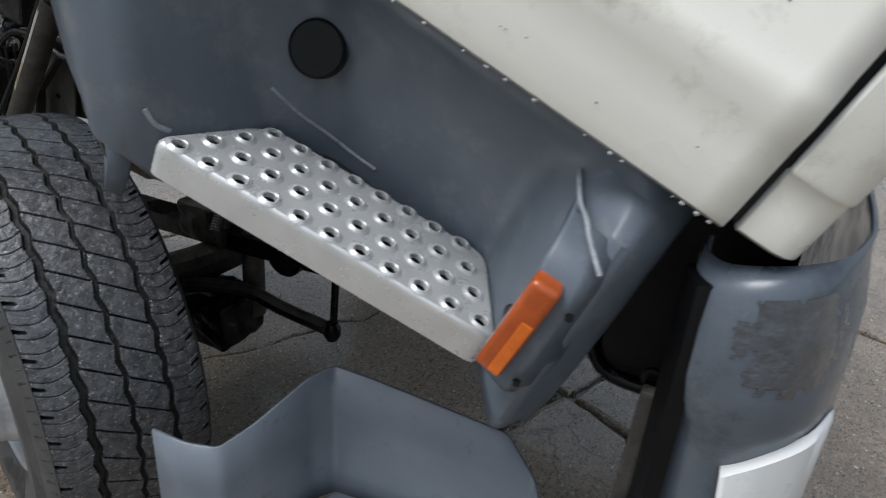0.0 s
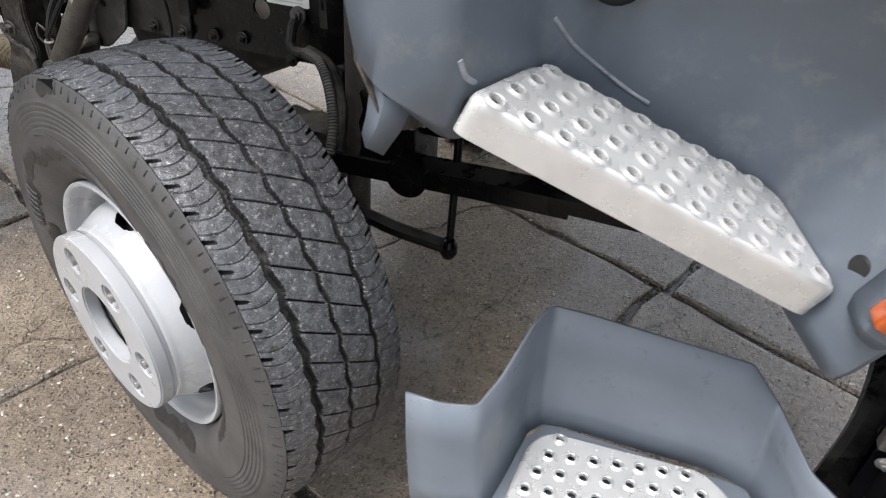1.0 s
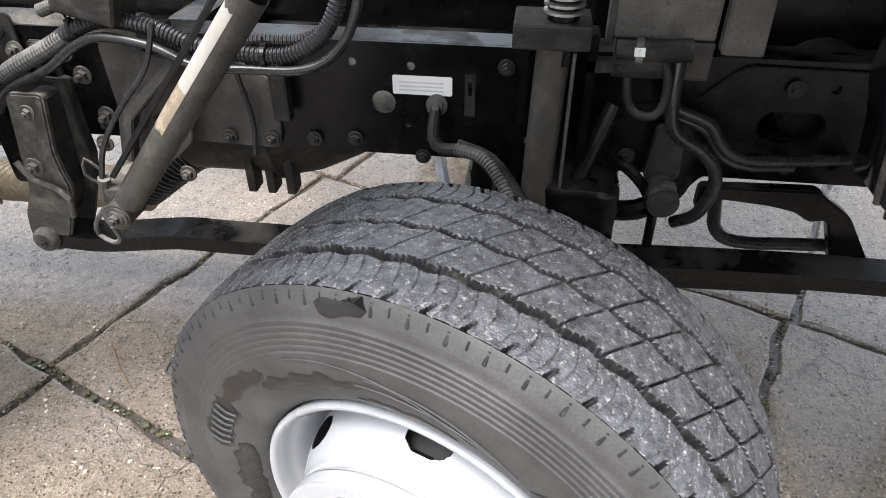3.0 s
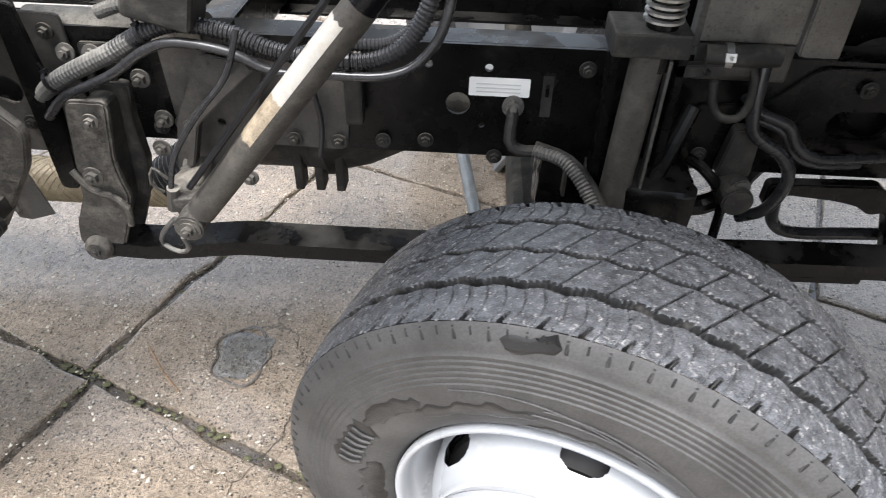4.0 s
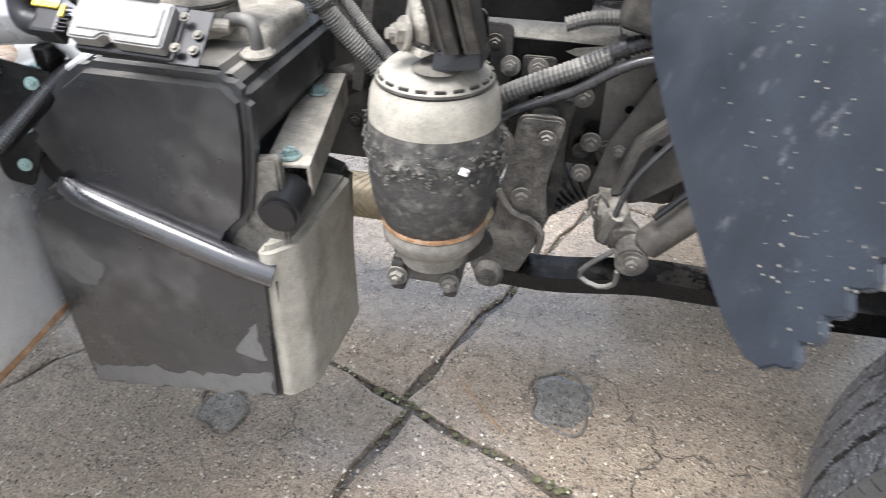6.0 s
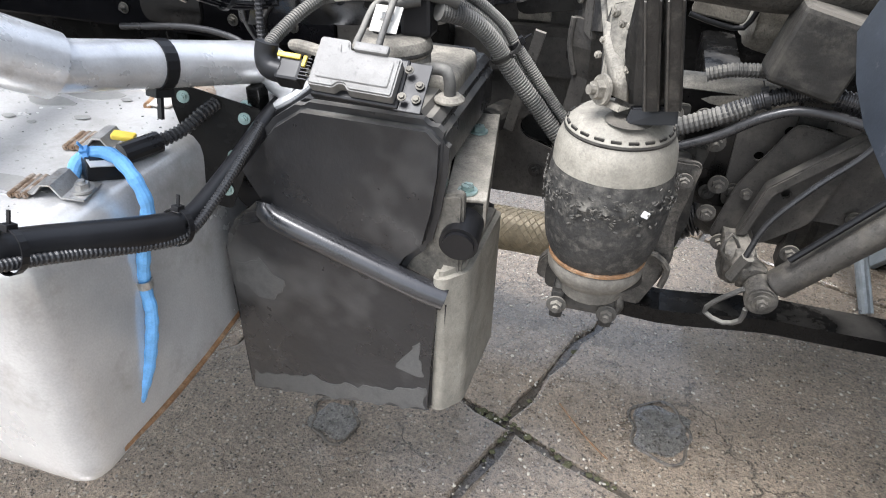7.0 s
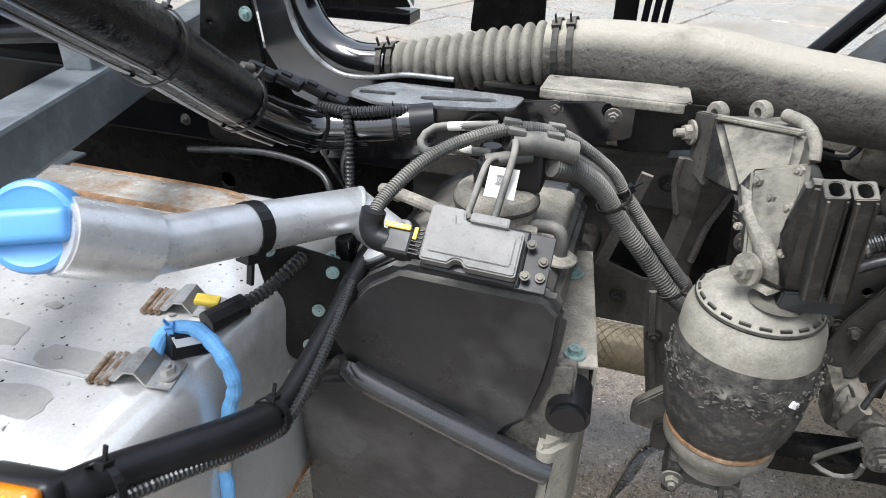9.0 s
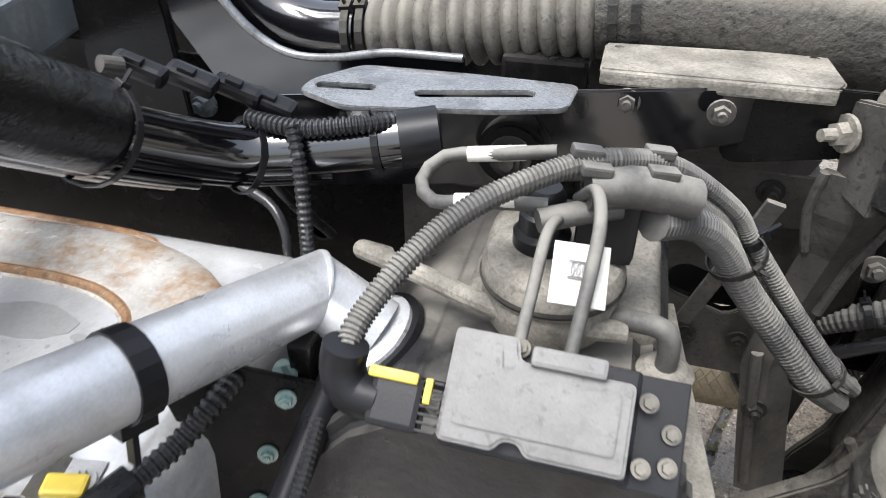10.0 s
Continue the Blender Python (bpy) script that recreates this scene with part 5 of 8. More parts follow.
# side marker in its pod
pod = [fillet_line(sec, 0.004, 3) for sec in [[cab(x, y, z) for x, y in line_] for z, line_ in (
    (-0.005, [(0.445, 0.075), (0.452, 0.035), (0.47, 0.03), (0.49, 0.05)]), (0.015, [(0.434, 0.07), (0.437, 0.016), (0.47, 0.012), (0.494, 0.05)]),
    (0.06, [(0.432, 0.07), (0.435, 0.012), (0.472, 0.012), (0.494, 0.05)]), (0.12, [(0.428, 0.07), (0.431, 0.014), (0.47, 0.014), (0.488, 0.05)]),
    (0.155, [(0.42, 0.08), (0.425, 0.022), (0.465, 0.022), (0.482, 0.05)]), (0.19, [(0.41, 0.11), (0.42, 0.07), (0.45, 0.06), (0.475, 0.06)]))]]
sheet("marker_pod", pod, 0.003, "grey_plastic", cab_ob, "grey moulded pod of the side marker", True)
lens_m = CAB @ Matrix.Translation((0.442, 0.010, 0.088)) @ pose(0, 0, 0, 0, 0, 6)
marker = part("side_marker", box((0.03, 0.03, 0.118), lens_m, 0.007, 3), "orange_lens", cab_ob, "orange plastic side marker lens", True)
part("reflector", box((0.012, 0.004, 0.07), lens_m @ Matrix.Translation((0.006, -0.015, -0.02)), 0.001), "orange_bright", marker, "bright orange reflector strip")
for z in (0.03, 0.128):
    part("screw", bolt(cab(0.474, 0.012, z), CAB.to_3x3() @ Vector((0.3, -1, 0)), 0.0045, False, 0), "black_plastic", marker)

# ---- front bumper and lamp ----
bumper = thing("front_bumper", "wet blue-grey plastic bumper corner with a white lower panel", "bumper", at=(0.25, 1.0, 0.3))
SHELL = [(0.018, 0.86), (0.020, 0.81), (0.040, 0.782), (0.075, 0.772), (0.115, 0.782), (0.150, 0.815), (0.175, 0.875), (0.188, 0.96), (0.192, 1.15), (0.192, 1.9)]
SHELL = [(x - 0.012, y) for x, y in SHELL]
secs = []
for z, off, dip in ((0.985, 0.03, 1.0), (0.978, 0.012, 1.0), (0.965, 0.003, 0.8), (0.92, 0.0, 0.3), (0.86, 0.0, 0.0), (0.83, 0.004, 0.0), (0.80, 0.016, 0.0), (0.72, 0.026, 0.0), (0.55, 0.034, 0.0), (0.33, 0.06, 0.0)):
    secs.append([(x * (1 - 0.12 * max(0.0, z - 0.9) / 0.085) + off * 0.2, y + off * (1 if y < 0.95 else 0.3), z + dip * (0.022 * math.sin(min(1.0, max(0.0, (x - 0.02) / 0.13)) * math.pi * 0.5) - 0.014)) for x, y in SHELL])
secs_b = secs
sheet("bumper_shell", loft(secs, 5), 0.005, "wet_grey", bumper, "wet blue-grey bumper skin")
secs = []
for z, o in ((0.775, 0.020), (0.768, 0.006), (0.70, 0.006), (0.58, 0.012), (0.50, 0.02)):
    secs.append([(0.078 + (0.78 - z) * 0.1, 0.774 + o, z - 0.015), (0.115, 0.786 + o, z + 0.01), (0.150, 0.819 + o, z + 0.025), (0.172, 0.872 + o, z + 0.03)])
sheet("lower_panel", loft(secs, 5), 0.004, "white_paint", bumper, "white lower bumper panel")
part("back_edge", box((0.010, 0.10, 0.55), Matrix.Translation((0.008, 0.86, 0.66)), 0.003), "black_plastic", bumper)
part("rubber_edge", box((0.020, 0.05, 0.56), Matrix.Translation((0.013, 0.805, 0.68)) @ pose(0, 0, 0, 0, 0, 20), 0.004), "pit_black", bumper, "black rubber edge of the bumper", True)
# ragged film of water, with beads, on the rounded corner
film = bmesh.new()
shell_rows = loft(secs_b, 14)
grid = []
for a_, b_ in zip(shell_rows[2:8], shell_rows[3:9]):
    for k in range(12):
        grid.append([Vector(p).lerp(Vector(q), k / 12) for p, q in zip(a_, b_)])
gv = [[film.verts.new(p) for p in r_] for r_ in grid]
for a_, b_ in zip(gv, gv[1:]):
    for k in range(len(a_) - 1):
        c = (a_[k].co + b_[k + 1].co) / 2
        d = ((c.x - 0.106) / 0.050) ** 2 + ((c.z - 0.925) / 0.060) ** 2
        if c.y < 1.0 and d + 0.9 * noise.noise(Vector((c.x * 55, c.y * 55, c.z * 38))) + 0.5 * noise.noise(c * 150) < 0.85:
            film.faces.new((a_[k], a_[k + 1], b_[k + 1], b_[k]))
bmesh.ops.delete(film, geom=[v for v in film.verts if not v.link_faces], context="VERTS")
seen, groups_ = set(), []
for v in film.verts:
    if v not in seen:
        todo, near = [v], []
        seen.add(v)
        while todo:
            w = todo.pop()
            near.append(w)
            for e in w.link_edges:
                o = e.other_vert(w)
                if o not in seen:
                    seen.add(o)
                    todo.append(o)
        groups_.append(near)
groups_.sort(key=len)
bmesh.ops.delete(film, geom=[v for near in groups_[:-1] for v in near], context="VERTS")
for v in film.verts:
    v.co += Vector((0.35, -1.0, 0.1)).normalized() * (0.0032 + 0.0016 * max(0.0, noise.noise(v.co * 120)))
part("wet_patch", film, "wet_film", bumper, "dark wet smear on the bumper", True)
lamp_br = thing("bumper_bracket", "black steel bracket with a silver bar behind the bumper", "bracket", at=(-0.05, 0.95, 0.4))
part("bar", box((0.020, 0.02, 0.22), Matrix.Translation((-0.014, 0.862, 0.665)) @ pose(0, 0, 0, 0, 2, 0), 0.004), "dusty_metal", lamp_br)
part("plate", plate(rounded([(-0.02, 0.40), (0.014, 0.40), (0.014, 0.80), (-0.02, 0.78)], 0.012), 0.006, upright(0.875), [(-0.012, 0.78, 0.014), (-0.012, 0.68, 0.014), (-0.014, 0.57, 0.014)], 0.001), "black_wet", lamp_br)
for z in (0.73, 0.62, 0.52):
    part("bolt", bolt((-0.004, 0.868, z), (0, -1, 0), 0.007), "steel", lamp_br)
part("strut", tube([(-0.05, 0.85, 0.42), (0.05, 1.1, 0.45), (0.1, 1.5, 0.6)], 0.03), "black_paint", lamp_br)
part("lamp_back", lathe([(0.0, 0.0), (0.05, 0.0), (0.065, 0.02), (0.07, 0.09), (0, 0.09)], Matrix.Translation((0.05, 0.97, 0.78)) @ frame_from((0, 0, 0), (1, 0.3, -0.1))[0], 30), "black_plastic", lamp_br)
duct_f = thing("front_air_guide", "black plastic air guide behind the bumper, wet", "air guide", at=(-0.03, 1.15, 0.65))
part("shell", box((0.24, 0.28, 0.40), Matrix.Translation((-0.005, 1.19, 0.84)), 0.035, 4), "pit_black", duct_f)
part("lip", tube([(-0.12, 1.05, 0.98), (-0.125, 1.05, 0.75), (-0.10, 1.05, 0.66), (-0.03, 1.05, 0.645), (0.06, 1.05, 0.66)], 0.012, seg=10), "black_wet", duct_f, "", True)

# ---- lower step ----
lstep = thing("lower_step", "blue-grey plastic entry step tray with perforated metal tread", "entry step", at=(-0.35, 0.85, 0.36))
secs = [
    [(-0.627, 0.667, 0.583), (-0.578, 0.678, 0.572), (-0.533, 0.694, 0.571), (-0.518, 0.75, 0.578), (-0.502, 0.86, 0.597), (-0.485, 0.903, 0.600), (-0.42, 0.908, 0.598), (-0.30, 0.913, 0.591), (-0.19, 0.918, 0.584), (-0.14, 0.91, 0.53), (-0.09, 0.83, 0.50), (-0.03, 0.775, 0.495)],
    [(-0.624, 0.663, 0.50), (-0.570, 0.674, 0.50), (-0.526, 0.690, 0.50), (-0.512, 0.75, 0.50), (-0.498, 0.855, 0.50), (-0.480, 0.897, 0.50), (-0.42, 0.902, 0.50), (-0.30, 0.908, 0.50), (-0.19, 0.912, 0.50), (-0.135, 0.905, 0.47), (-0.085, 0.825, 0.44), (-0.025, 0.77, 0.44)],
    [(-0.615, 0.655, 0.40), (-0.56, 0.665, 0.40), (-0.515, 0.682, 0.40), (-0.505, 0.75, 0.40), (-0.495, 0.85, 0.40), (-0.475, 0.888, 0.40), (-0.42, 0.894, 0.40), (-0.30, 0.90, 0.40), (-0.19, 0.905, 0.40), (-0.13, 0.895, 0.40), (-0.08, 0.82, 0.39), (-0.02, 0.765, 0.39)],
    [(-0.608, 0.650, 0.355), (-0.555, 0.658, 0.362), (-0.505, 0.675, 0.366), (-0.495, 0.75, 0.366), (-0.485, 0.845, 0.366), (-0.465, 0.875, 0.366), (-0.42, 0.882, 0.366), (-0.30, 0.888, 0.366), (-0.195, 0.893, 0.366), (-0.135, 0.88, 0.366), (-0.085, 0.81, 0.362), (-0.02, 0.755, 0.36)],
]
sheet("tray", [fillet_line(sec, 0.010) for sec in secs], 0.005, "step_grey", lstep, "blue-grey moulded plastic tray")
part("tray_floor", plate(rounded([(-0.56, 0.648), (-0.03, 0.752), (-0.09, 0.82), (-0.14, 0.885), (-0.46, 0.88), (-0.50, 0.80)], 0.01), 0.012, Matrix.Translation((0, 0, 0.365)), [], 0.003), "step_grey", lstep)
LTREAD = [(-0.482, 0.668), (-0.122, 0.757), (-0.165, 0.845), (-0.205, 0.872), (-0.452, 0.848), (-0.475, 0.815)]
rows_ = []
e1 = Vector((0.36, 0.089)).normalized()
e2 = Vector((-e1.y, e1.x))
for j in range(6):
    for i in range(12):
        q = Vector((-0.482, 0.668)) + e1 * (0.022 + i * 0.0355 + (j % 2) * 0.01775) + e2 * (0.018 + j * 0.0335)
        if inside(q, LTREAD, 0.012):
            rows_.append((q.x, q.y))
lower_tread = part("lower_tread", step_plate(LTREAD, Matrix.Translation((0, 0, 0.384)), 0.016, rows_, 0.018, 0.0066), "silver_step", lstep, "silver perforated metal step tread", True)
step_rims(lower_tread, Matrix.Translation((0, 0, 0.384)), rows_, 0.0066)
part("support_arm", tube([(-0.10, 0.84, 0.352), (-0.03, 0.88, 0.352), (0.005, 0.90, 0.42)], 0.014), "black_paint", lstep)

# ---- running gear between wheel and cab ----
ram = thing("cab_tilt_ram", "dusty black hydraulic cab tilt cylinder with a worn white sticker", "hydraulic cylinder", at=(-1.87, 1.27, 0.58))
RA, RB = Vector((-1.866, 1.27, 0.596)), Vector((-1.547, 1.25, 0.990))
RD = (RB - RA).normalized()
part("barrel", rod(RA + RD * 0.03, RA + RD * 0.56, 0.0275, 28, bevel=0.004), "barrel_dust", ram, "dusty cylinder barrel", True)
part("piston_rod", rod(RA + RD * 0.5, RA + RD * 1.15, 0.0255, 20), "black_wet", ram, "", True)
part("lower_eye", rod(RA + Vector((0, -0.03, 0)), RA + Vector((0, 0.04, 0)), 0.028, 20, bevel=0.004), "hanger_dirt", ram)
part("pin", bolt(RA + Vector((0, -0.03, 0)), (0, -1, 0), 0.011), "hanger_dirt", ram)
part("mounting_lug", lump((0.055, 0.10, 0.075), Matrix.Translation((-1.905, 1.38, 0.600)), 1.0, 0.012), "hanger_dirt", ram, "", True)
part("grease_lump", lump((0.05, 0.06, 0.05), Matrix.Translation((-1.888, 1.32, 0.612)), 4.0, 0.014), "hanger_dirt", ram, "", True)
part("pipe_union", rod((-1.915, 1.30, 0.60), (-1.90, 1.29, 0.655), 0.012, 8), "dusty_metal", ram)
part("grease_line", tube([(-1.905, 1.29, 0.65), (-1.885, 1.30, 0.72), (-1.83, 1.31, 0.80), (-1.77, 1.32, 0.87), (-1.74, 1.33, 0.95)], 0.0055, seg=8), "hose_black", ram)
part("wire_tail", tube([(-1.93, 1.31, 0.63), (-1.945, 1.30, 0.655), (-1.935, 1.30, 0.69), (-1.915, 1.31, 0.66)], 0.003, seg=6), "dusty_metal", ram)
rot, _ = frame_from((0, 0, 0), RD)
bm = bmesh.new()
va = []
for k in range(9):
    a = radians(-80 + 98 * k / 8)
    face = Vector((-0.35, -0.9, 0.25))
    face = (face - RD * face.dot(RD)).normalized()
    side_ = RD.cross(face)
    off = (face * math.cos(a) + side_ * math.sin(a)) * 0.0282
    va.append([bm.verts.new(RA + RD * (d + 0.006 * noise.noise(Vector((k * 0.9, d * 40, 2.0)))) + off) for d in (0.245, 0.30, 0.345, 0.42, 0.52)])
for p, q in zip(va, va[1:]):
    for k in range(4):
        bm.faces.new((p[k], p[k + 1], q[k + 1], q[k])).material_index = 1 if k < 2 else 0
bmesh.ops.recalc_face_normals(bm, faces=bm.faces)
sticker = part("sticker", bm, "worn_label", ram, "worn white sticker, scuffed brown at its lower end", True)
sticker.data.materials.append(M["scuffed_label"])
part("return_hose", tube([RA + Vector((-0.03, -0.01, 0.01)), (-1.935, 1.27, 0.56), (-1.945, 1.28, 0.525), (-1.91, 1.27, 0.515), (-1.885, 1.26, 0.535), (-1.885, 1.25, 0.57)], 0.005, seg=8), "hose_dusty", ram)
part("guard_strip", tube([RA + RD * 0.08 + Vector((-0.03, -0.02, 0.03)), RA + RD * 0.4 + Vector((-0.04, 0, 0.02)), RA + RD * 0.9 + Vector((-0.04, 0, 0.02))], 0.006, seg=8), "black_plastic", ram)

bracketry = thing("ram_bracket", "dusty pressed steel bracket behind the tilt cylinder", "bracket", at=(-1.88, 1.42, 0.68))
part("rib", plate(rounded([(-1.912, 0.640), (-1.895, 0.640), (-1.868, 0.735), (-1.745, 0.852), (-1.758, 0.868), (-1.885, 0.748)], 0.006), 0.030, upright(1.385), [], 0.003), "frame_dirt", bracketry, "folded edge of the bracket")
part("gusset", plate(rounded([(-1.955, 0.60), (-1.86, 0.60), (-1.78, 0.665), (-1.74, 0.84), (-1.86, 0.86), (-1.93, 0.72)], 0.02), 0.008, upright(1.43), [(-1.84, 0.72, 0.008)], 0.002), "frame_dirt", bracketry)
for x, z in ((-1.93, 0.60), (-1.97, 0.66), (-1.80, 0.60)):
    part("bolt", bolt((x, 1.42, z), (0, -1, 0), 0.012), "dusty_metal", bracketry)

strut = thing("shock_absorber", "black shock absorber in a channel bracket on the chassis rail", "shock absorber", at=(-1.05, 1.38, 0.45))
part("tube", rod((-1.080, 1.37, 0.26), (-1.060, 1.37, 0.93), 0.029, 28, bevel=0.003), "barrel_dust", strut, "black shock tube", True)
part("rod_end", rod((-1.05, 1.37, 0.9), (-1.05, 1.37, 1.06), 0.026, 20), "black_paint", strut)
for k in range(6):
    part("thread_ring", lathe([(0.027, -0.004), (0.033, -0.002), (0.033, 0.002), (0.027, 0.004)], Matrix.Translation((-1.05, 1.37, 0.985 + k * 0.012)), 24), "steel", strut)
part("top_bracket", box((0.126, 0.10, 0.042), Matrix.Translation((-1.066, 1.385, 0.950)), 0.005), "dusty_black", strut)
part("channel", plate([(-1.115, 0.66), (-1.098, 0.66), (-1.098, 0.94), (-1.115, 0.94)], 0.05, upright(1.395), [], 0.002), "black_paint", strut)
part("channel", plate([(-1.0, 0.66), (-0.985, 0.66), (-0.985, 0.94), (-1.0, 0.94)], 0.05, upright(1.395), [], 0.002), "black_paint", strut)
part("lower_mount", box((0.06, 0.08, 0.10), Matrix.Translation((-1.03, 1.42, 0.55)), 0.01), "black_paint", strut)
part("edge_strip", box((0.006, 0.02, 0.40), Matrix.Translation((-1.026, 1.36, 0.72)), 0.001), "dusty_metal", strut)

part("spring_seat", lump((0.20, 0.16, 0.13), Matrix.Translation((-1.165, 1.31, 0.275)), 3.0, 0.008), "black_paint", axle)
link = thing("anti_roll_linkage", "black anti-roll bar with its drop link and ball joints", "linkage", at=(-0.83, 1.39, 0.28))
part("drop_link", rod((-0.836, 1.39, 0.285), (-0.835, 1.42, 0.64), 0.010, 12), "black_paint", link)
part("ball_joint", lathe([(0, -0.025), (0.016, -0.024), (0.023, -0.01), (0.023, 0.012), (0.015, 0.026), (0, 0.028)], Matrix.Translation((-0.836, 1.385, 0.277)), 24), "black_wet", link)
part("arm", tube([(-0.836, 1.385, 0.280), (-0.90, 1.365, 0.302), (-0.97, 1.345, 0.325), (-1.05, 1.32, 0.36), (-1.12, 1.25, 0.39), (-1.17, 1.16, 0.42)], 0.019), "black_paint", link)
part("upper_bush", rod((-0.832, 1.36, 0.64), (-0.832, 1.45, 0.64), 0.030, 20, bevel=0.004), "dusty_black", link)
part("bush_bracket", plate(rounded([(-0.868, 0.66), (-0.80, 0.66), (-0.806, 0.765), (-0.855, 0.765)], 0.012), 0.03, upright(1.42), [], 0.003), "dusty_black", link)
part("bush_cap", rod((-0.829, 1.375, 0.663), (-0.829, 1.395, 0.663), 0.019, 20, bevel=0.003), "dusty_metal", link)
part("bush_arm", tube([(-0.93, 1.42, 0.70), (-0.90, 1.41, 0.685), (-0.865, 1.41, 0.65), (-0.84, 1.41, 0.61)], 0.011, seg=10), "black_paint", link)
part("roll_bar", tube([(-0.93, 1.46, 0.56), (-0.86, 1.46, 0.565), (-0.80, 1.47, 0.60), (-0.76, 1.5, 0.64), (-0.62, 1.6, 0.66), (-0.5, 1.8, 0.66), (-0.45, 2.1, 0.66)], 0.022), "black_paint", link)

steer_box = thing("steering_gear", "black cast steering gear bolted beside the engine", "steering gear", at=(-1.0, 1.6, 0.5))
part("housing", lump((0.15, 0.15, 0.22), Matrix.Translation((-0.99, 1.42, 0.56)), 2.0, 0.012), "black_paint", steer_box, "", True)
part("sector_cover", rod((-0.92, 1.30, 0.50), (-0.92, 1.34, 0.50), 0.05, 24, bevel=0.006), "black_paint", steer_box)
part("input_shaft", rod((-0.99, 1.40, 0.66), (-0.94, 1.44, 0.80), 0.018, 14), "black_paint", steer_box)

engine = thing("engine", "dark oily truck engine between the chassis rails", "engine", at=(-0.8, 1.87, 0.45))
part("block", box((0.75, 0.5, 0.55), Matrix.Translation((-0.62, 1.85, 0.90)), 0.03, 3), "black_paint", engine)
part("sump", box((0.62, 0.36, 0.10), Matrix.Translation((-0.62, 1.85, 0.62)), 0.04, 3), "black_paint", engine)
part("heat_shield", box((0.176, 0.03, 0.28), Matrix.Translation((-0.872, 1.47, 1.056)), 0.006), "shield_dust", engine, "dull grey sheet metal shield")
part("shield_foot", box((0.172, 0.024, 0.070), Matrix.Translation((-0.866, 1.475, 0.876)), 0.005), "frame_dirt", engine)
part("shield_edge", box((0.012, 0.034, 0.30), Matrix.Translation((-0.964, 1.462, 1.06)), 0.003), "dusty_metal", engine)
part("side_cover", plate(rounded([(-0.765, 0.885), (-0.69, 0.865), (-0.70, 1.16), (-0.765, 1.16)], 0.01), 0.03, upright(1.48), [], 0.003), "shield_dust", engine)
part("side_cover", box((0.10, 0.03, 0.2), Matrix.Translation((-0.47, 1.50, 1.1)), 0.006), "dusty_metal", engine)
part("pulley_case", rod((-0.55, 1.50, 0.80), (-0.55, 1.60, 0.80), 0.09, 32, bevel=0.01), "black_paint", engine)
gear = thing("gearbox", "dusty ribbed gearbox casing hanging under the frame", "gearbox", at=(-1.75, 1.8, 0.4))
part("casing", lathe([(0.0, -0.33), (0.13, -0.33), (0.15, -0.30), (0.158, -0.10), (0.175, -0.09), (0.175, -0.06), (0.165, -0.05), (0.150, 0.03), (0.115, 0.12), (0.075, 0.20), (0.07, 0.5), (0, 0.5)], Matrix.Translation((-1.63, 1.75, 0.612)) @ frame_from((0, 0, 0), (1, 0, 0.06))[0], 40), "dusty_black", gear, "", True)
for k in range(3):
    part("casing_rib", box((0.022, 0.05, 0.15), Matrix.Translation((-1.755 + k * 0.05, 1.63, 0.520)), 0.005), "dusty_black", gear)
part("bellows", tube([(-2.14, 1.745, 0.36), (-2.05, 1.74, 0.43), (-1.97, 1.74, 0.49), (-1.85, 1.745, 0.53)], 0.066, seg=24, ribs=0.005, pitch=0.016), "hose_black", gear)
shaft = thing("exhaust_pipe", "exhaust pipe wrapped in golden metal mesh under the frame", "exhaust pipe", at=(-2.3, 1.75, 0.3))
part("pipe", rod((-3.2, 1.75, 0.335), (-2.13, 1.75, 0.335), 0.060, 32), "wrap_gold", shaft, "", True)
bm = bmesh.new()
for s_ in (1, -1):
    for k in range(14):
        pts = []
        for i in range(46):
            x = -2.75 + 0.615 * i / 45
            a = s_ * (x * 22) + 2 * math.pi * k / 14
            pts.append((x, 1.75 + 0.0605 * math.cos(a), 0.335 + 0.0605 * math.sin(a)))
        add_tube(bm, pts, 0.0016, seg=4, straight=True)
tagged(part("mesh_wrap", bm, "wrap_gold", shaft, "woven golden wire mesh"), kind="stuff")

far_gear = thing("far_side_rods", "grey steel rods and channel of the far suspension", "suspension", at=(-1.3, 2.3, 0.1))
part("rod", rod((-1.45, 2.42, 0.42), (-1.322, 2.13, 0.012), 0.021, 16), "galvanised", far_gear)
FAR = Matrix.Translation((-1.12, 2.36, 0.16)) @ pose(0, 0, 0, 34, 17, 0)
part("channel", box((0.13, 0.03, 0.56), FAR, 0.005), "black_paint", far_gear)
part("flange", box((0.022, 0.06, 0.56), FAR @ Matrix.Translation((-0.073, -0.02, 0)), 0.004), "galvanised", far_gear)
part("flange", box((0.020, 0.06, 0.56), FAR @ Matrix.Translation((0.073, -0.02, 0)), 0.004), "dusty_metal", far_gear)
far_wheel = thing("far_front_wheel", "black truck tyre on the far side of the axle", "wheel", at=(-1.2, 2.9, 0.43))
part("tyre", lathe([(0.24, -0.11), (0.38, -0.12), (0.43, -0.10), (0.435, 0), (0.43, 0.10), (0.38, 0.12), (0.24, 0.11)], Matrix.Translation((-1.2, 2.95, 0.436)) @ frame_from((0, 0, 0), (0, 1, 0))[0], 64), "tyre_rubber", far_wheel, "", True)
part("rim", lathe([(0.24, -0.1), (0.2, -0.05), (0, -0.05)], Matrix.Translation((-1.2, 2.95, 0.436)) @ frame_from((0, 0, 0), (0, 1, 0))[0], 40), "rim_paint", far_wheel)

